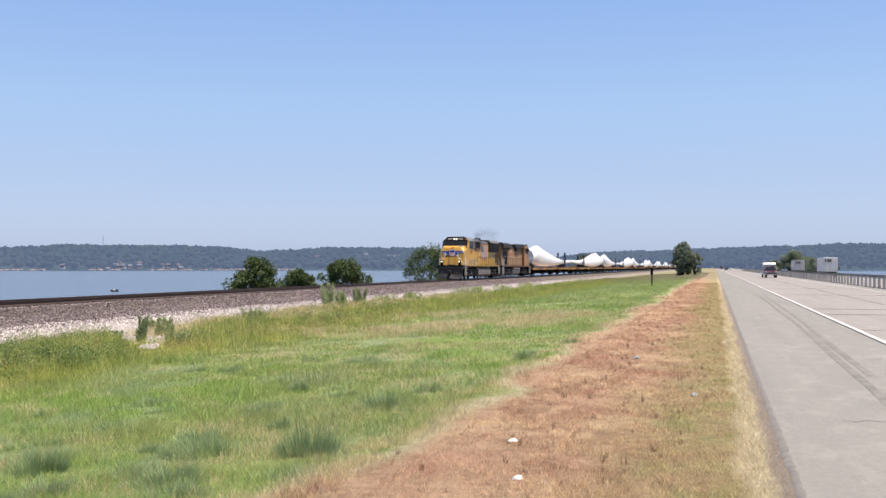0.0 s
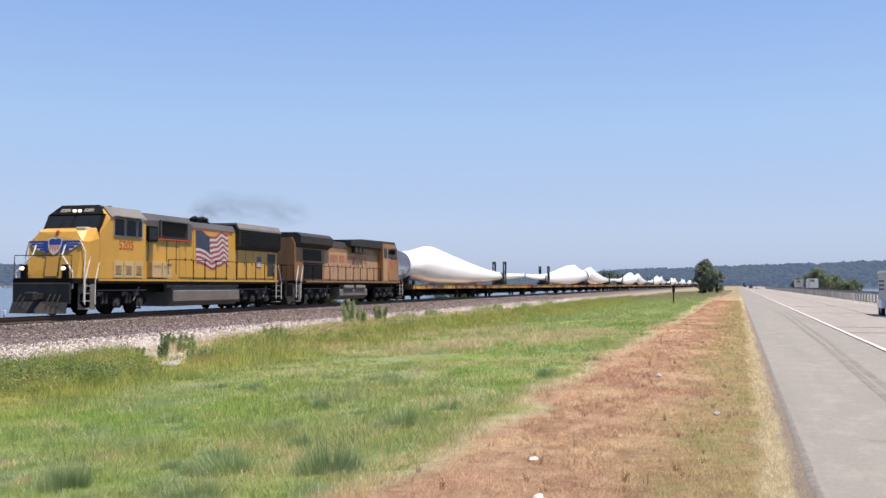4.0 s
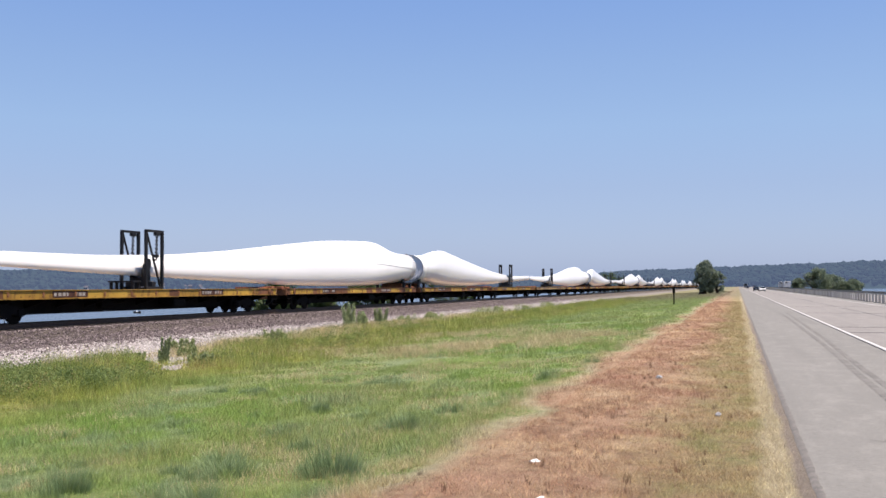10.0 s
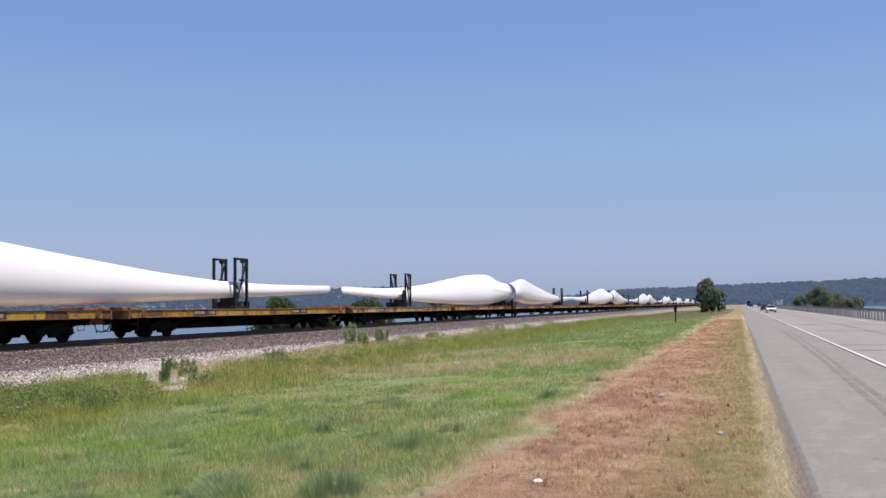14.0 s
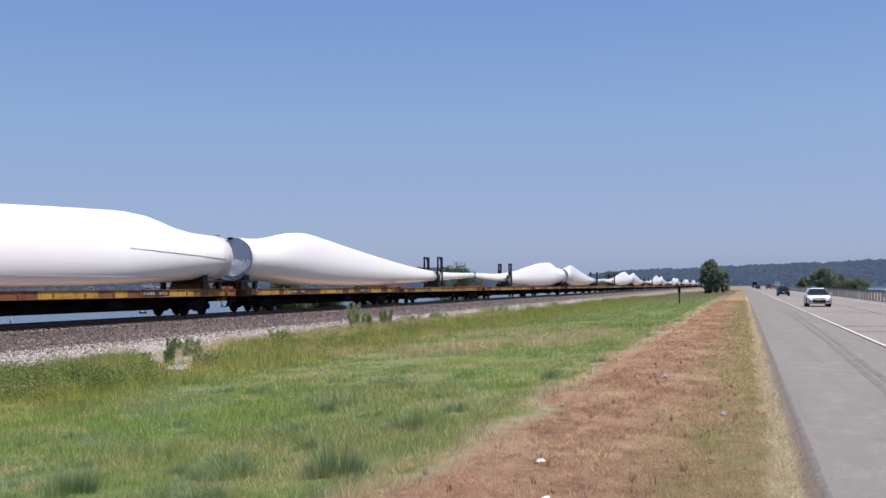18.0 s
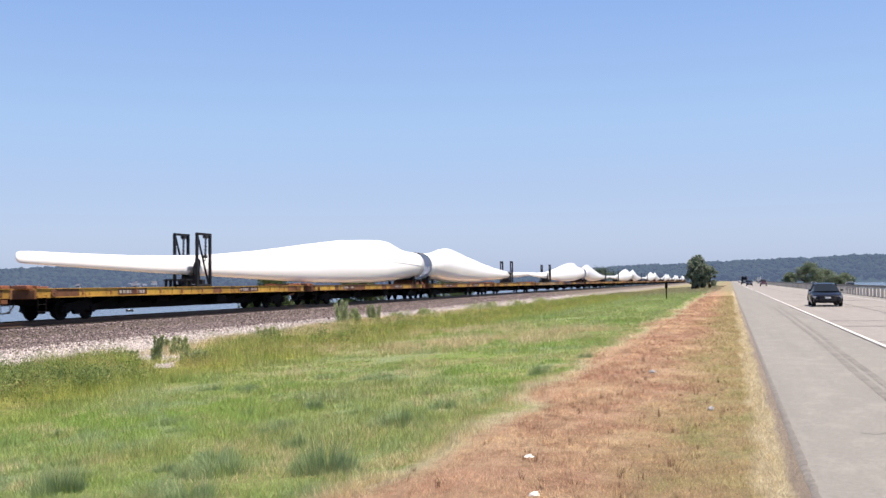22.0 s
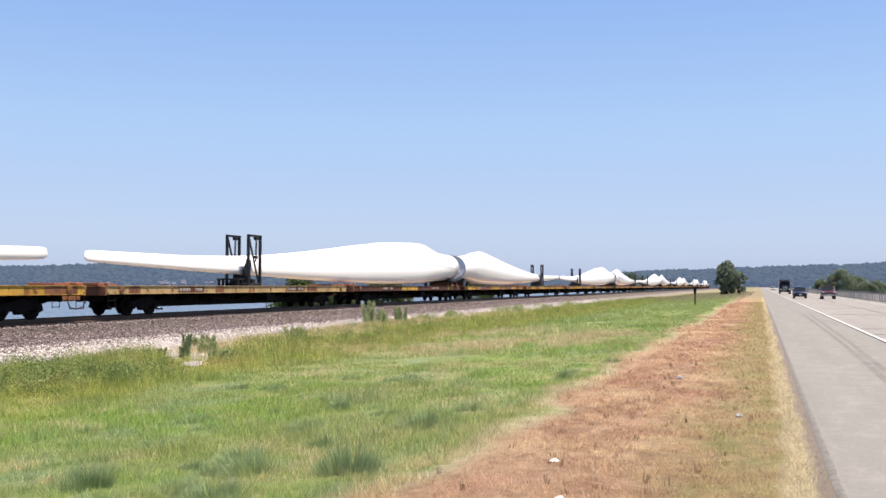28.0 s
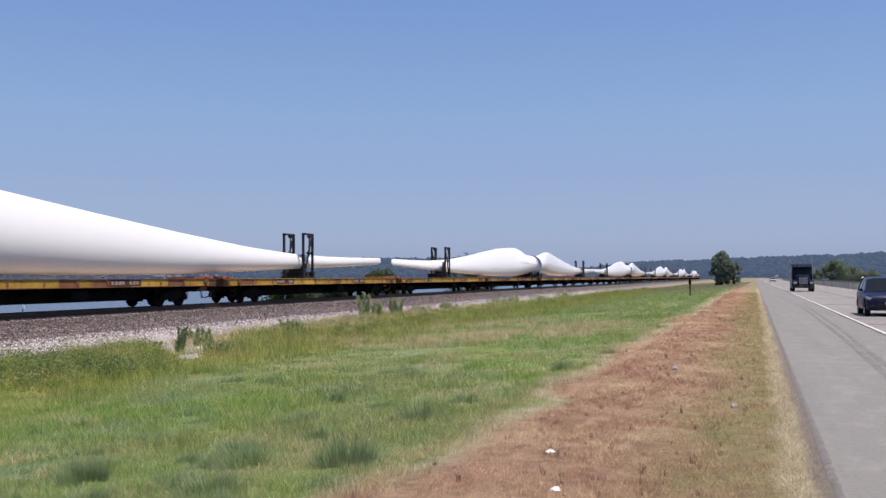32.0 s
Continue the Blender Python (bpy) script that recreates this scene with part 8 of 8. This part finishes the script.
# ---- far shore ----
def far_house(az, f_, w_, h, seed, wall, roof):
    a_ = radians(az)
    rr = shore(az) + 620 * f_
    z = hill_z(az, f_) + (3.0 if f_ > 0.03 else 0.4)
    th = thing("house", "small far house on the wooded lake shore", "house", "houses on the far shore", pose(-rr * math.sin(a_), rr * math.cos(a_), z, 0, 0, az + 20 * ((seed % 3) - 1)))
    bm = bmesh.new()
    box(bm, -w_ / 2, w_ / 2, -4, 4, -3, h)
    part("wall", bm, wall, th)
    bm = bmesh.new()
    prism(bm, [(-4.6, h), (0, h + 2.8), (4.6, h)], -w_ / 2 - 0.5, w_ / 2 + 0.5, "x")
    part("roof", bm, roof, th)
    for i in range(3):
        bm = bmesh.new()
        xx = -w_ / 2 + w_ * (i + 0.5) / 3
        box(bm, xx - 0.8, xx + 0.8, -4.05, -3.98, 1.0, h - 0.6)
        part("window", bm, GLASS, th)


def hazed(name, c):
    m, t, b = shader(name, 0.9, 0.0, 0.1)
    n = noise_fac(t, coords(t), 0.3)
    t.links.new(mixed(t, n, c, tuple(v * 0.8 for v in c)), b.inputs["Base Color"])
    b.inputs["Emission Color"].default_value = (0.30, 0.42, 0.66, 1)     # haze before the far shore, added as an even glow
    b.inputs["Emission Strength"].default_value = 0.12
    return m


WALLS = [hazed("far_wall_white", (0.30, 0.29, 0.29)), hazed("far_wall_tan", (0.17, 0.13, 0.12)), hazed("far_wall_grey", (0.20, 0.19, 0.19))]
ROOFS = [hazed("far_roof_brown", (0.062, 0.052, 0.051)), hazed("far_roof_grey", (0.079, 0.086, 0.102))]
g = np.random.default_rng(19)
for i in range(20):
    az = 30.0 + 8.5 * g.uniform() if i < 15 else 18 + 5 * g.uniform()
    far_house(az, g.uniform(0.0, 0.035) if i < 15 else g.uniform(0.1, 0.35), g.uniform(3, 8), g.uniform(1.6, 3.0), i, WALLS[i % 3], ROOFS[i % 2])

# pale stony bank along the far shore
g = np.random.default_rng(23)
verts, faces = [], []
for i in range(520):
    az = 22 + 19 * g.uniform()
    if noise.noise((az * 0.6, 1.3, 0)) < -0.1:
        continue
    a_ = radians(az)
    rr = shore(az) - 6 + 10 * g.uniform()
    r = g.uniform(0.4, 1.9)
    k = len(verts)
    jit = 1 + 0.3 * g.uniform(-1, 1, size=(len(ico_v), 1))
    verts += [tuple(p) for p in (ico_v * jit * (r * 1.6, r * 1.6, r) + np.array((-rr * math.sin(a_), rr * math.cos(a_), -3.2 + 1.2 * g.uniform())))]
    faces += [tuple(k + q for q in f) for f in ico_f]
stuff("far_bank_rocks", verts, faces, hazed("far_bank", (0.19, 0.15, 0.135)), "pale stony bank along the far shore", "rocks")

mast = thing("radio_mast", "slender far radio mast above the woods", "mast")
a_ = radians(34.55)
mast.matrix_basis = pose(-2200 * math.sin(a_), 2200 * math.cos(a_), 30)
bm = bmesh.new()
bar(bm, (0, 0, 0), (0, 0, 38), 0.7, 6, 0.45)
part("tower", bm, ROOFS[1], mast)

boat = thing("fishing_boat", "small dark fishing boat on the lake", "boat", m=pose(-126, 187, -3.6, 0, 0, 60))
bm = bmesh.new()
loft(bm, [[(-0.9 * k_, y_, 0.55 + up), (-0.7 * k_, y_, -0.1), (0.7 * k_, y_, -0.1), (0.9 * k_, y_, 0.55 + up)] for y_, k_, up in ((-2.8, 0.9, 0), (0, 1.0, 0), (1.8, 0.8, 0.1), (2.8, 0.15, 0.25))])
part("hull", bm, DARK, boat)
boat.scale = (0.5, 0.5, 0.5)
bm = bmesh.new()
box(bm, -0.25, 0.25, -0.2, 0.2, 0.5, 1.0, 0.05)
part("console", bm, WHITE, boat)
bm = bmesh.new()
box(bm, -0.2, 0.2, -3.2, -2.8, 0.1, 1.1, 0.05)
part("outboard_motor", bm, DARK, boat)

buoy = thing("channel_marker", "thin pole with a small pale marker in the lake", "marker", m=pose(-86, 100, -3.6))
bm = bmesh.new()
bar(bm, (0, 0, -0.5), (0, 0, 1.6), 0.05, 6)
part("pole", bm, DARK, buoy)
bm = bmesh.new()
box(bm, -0.25, 0.25, -0.04, 0.04, 1.5, 2.0, 0.02)
part("board", bm, WHITE, buoy)


# ---- exhaust smoke: thin drifting sheets of soot ----
def smoke_material():
    m, t, b = shader("dark_smoke", 1.0, 0.0, 0.0)
    b.inputs["Base Color"].default_value = (0.03, 0.03, 0.033, 1)
    vec = coords(t, 1.0)
    ln = t.nodes.new("ShaderNodeVectorMath")
    ln.operation = "LENGTH"
    t.links.new(vec, ln.inputs[0])
    fall = nd(t, "ShaderNodeMapRange", **{"From Min": 0.15, "From Max": 1.0, "To Min": 0.16, "To Max": 0.0})
    t.links.new(ln.outputs["Value"], fall.inputs["Value"])
    n = noise_fac(t, vec, 2.2, 6.0, 0.65, 0.36, 0.66)
    mul = t.nodes.new("ShaderNodeMath")
    mul.operation = "MULTIPLY"
    t.links.new(fall.outputs["Result"], mul.inputs[0])
    t.links.new(n, mul.inputs[1])
    t.links.new(mul.outputs[0], b.inputs["Alpha"])
    return m


SMOKE = smoke_material()


def puff(s0, speed, z, half_length, half_height, seed, rise):
    g = np.random.default_rng(seed)
    bm = bmesh.new()
    for i in range(3):
        x = -0.3 + 0.3 * i
        bm.faces.new([bm.verts.new((x + 0.1 * math.sin(3 * q + i), math.cos(q), math.sin(q))) for q in np.arange(24) * math.pi / 12])
    ob = part("exhaust_smoke", bm, SMOKE)
    ob.scale = (half_height, half_length, half_height)
    tagged(ob, "thin dark diesel smoke trailing over the locomotive", "smoke", "smoke wisps")
    rows_ = []
    for t in (0.0, 2.0, 4.0, 32.0):
        p = U * (s0 - speed * t) + W * TRACK
        rows_.append((t, pose(p.x, p.y, z + rise * min(t, 4.0), 0, 0, PSI)))
    MOVERS.append((ob, rows_))


puff(122.4, 18.3, 5.55, 1.7, 0.75, 1, 0.02)
puff(123.4, 18.3, 5.75, 2.4, 0.85, 4, 0.03)
puff(126.0, 18.3, 6.0, 4.0, 1.1, 2, 0.08)
puff(131.5, 18.2, 6.1, 6.0, 1.2, 3, 0.1)


# ---- what moves ----
def motions():
    for ob, rows_ in MOVERS:
        walk(ob, rows_)
    # the locomotives' wheels turn until both are past
    times = [0.04 * i for i in range(160)]
    for w_, (x, y, z) in SPINNERS:
        walk(w_, [(t, pose(x, y, z, math.degrees(SPEED * t / 0.52))) for t in times] + [(32.0, pose(x, y, z, math.degrees(SPEED * times[-1] / 0.52)))])


motions()
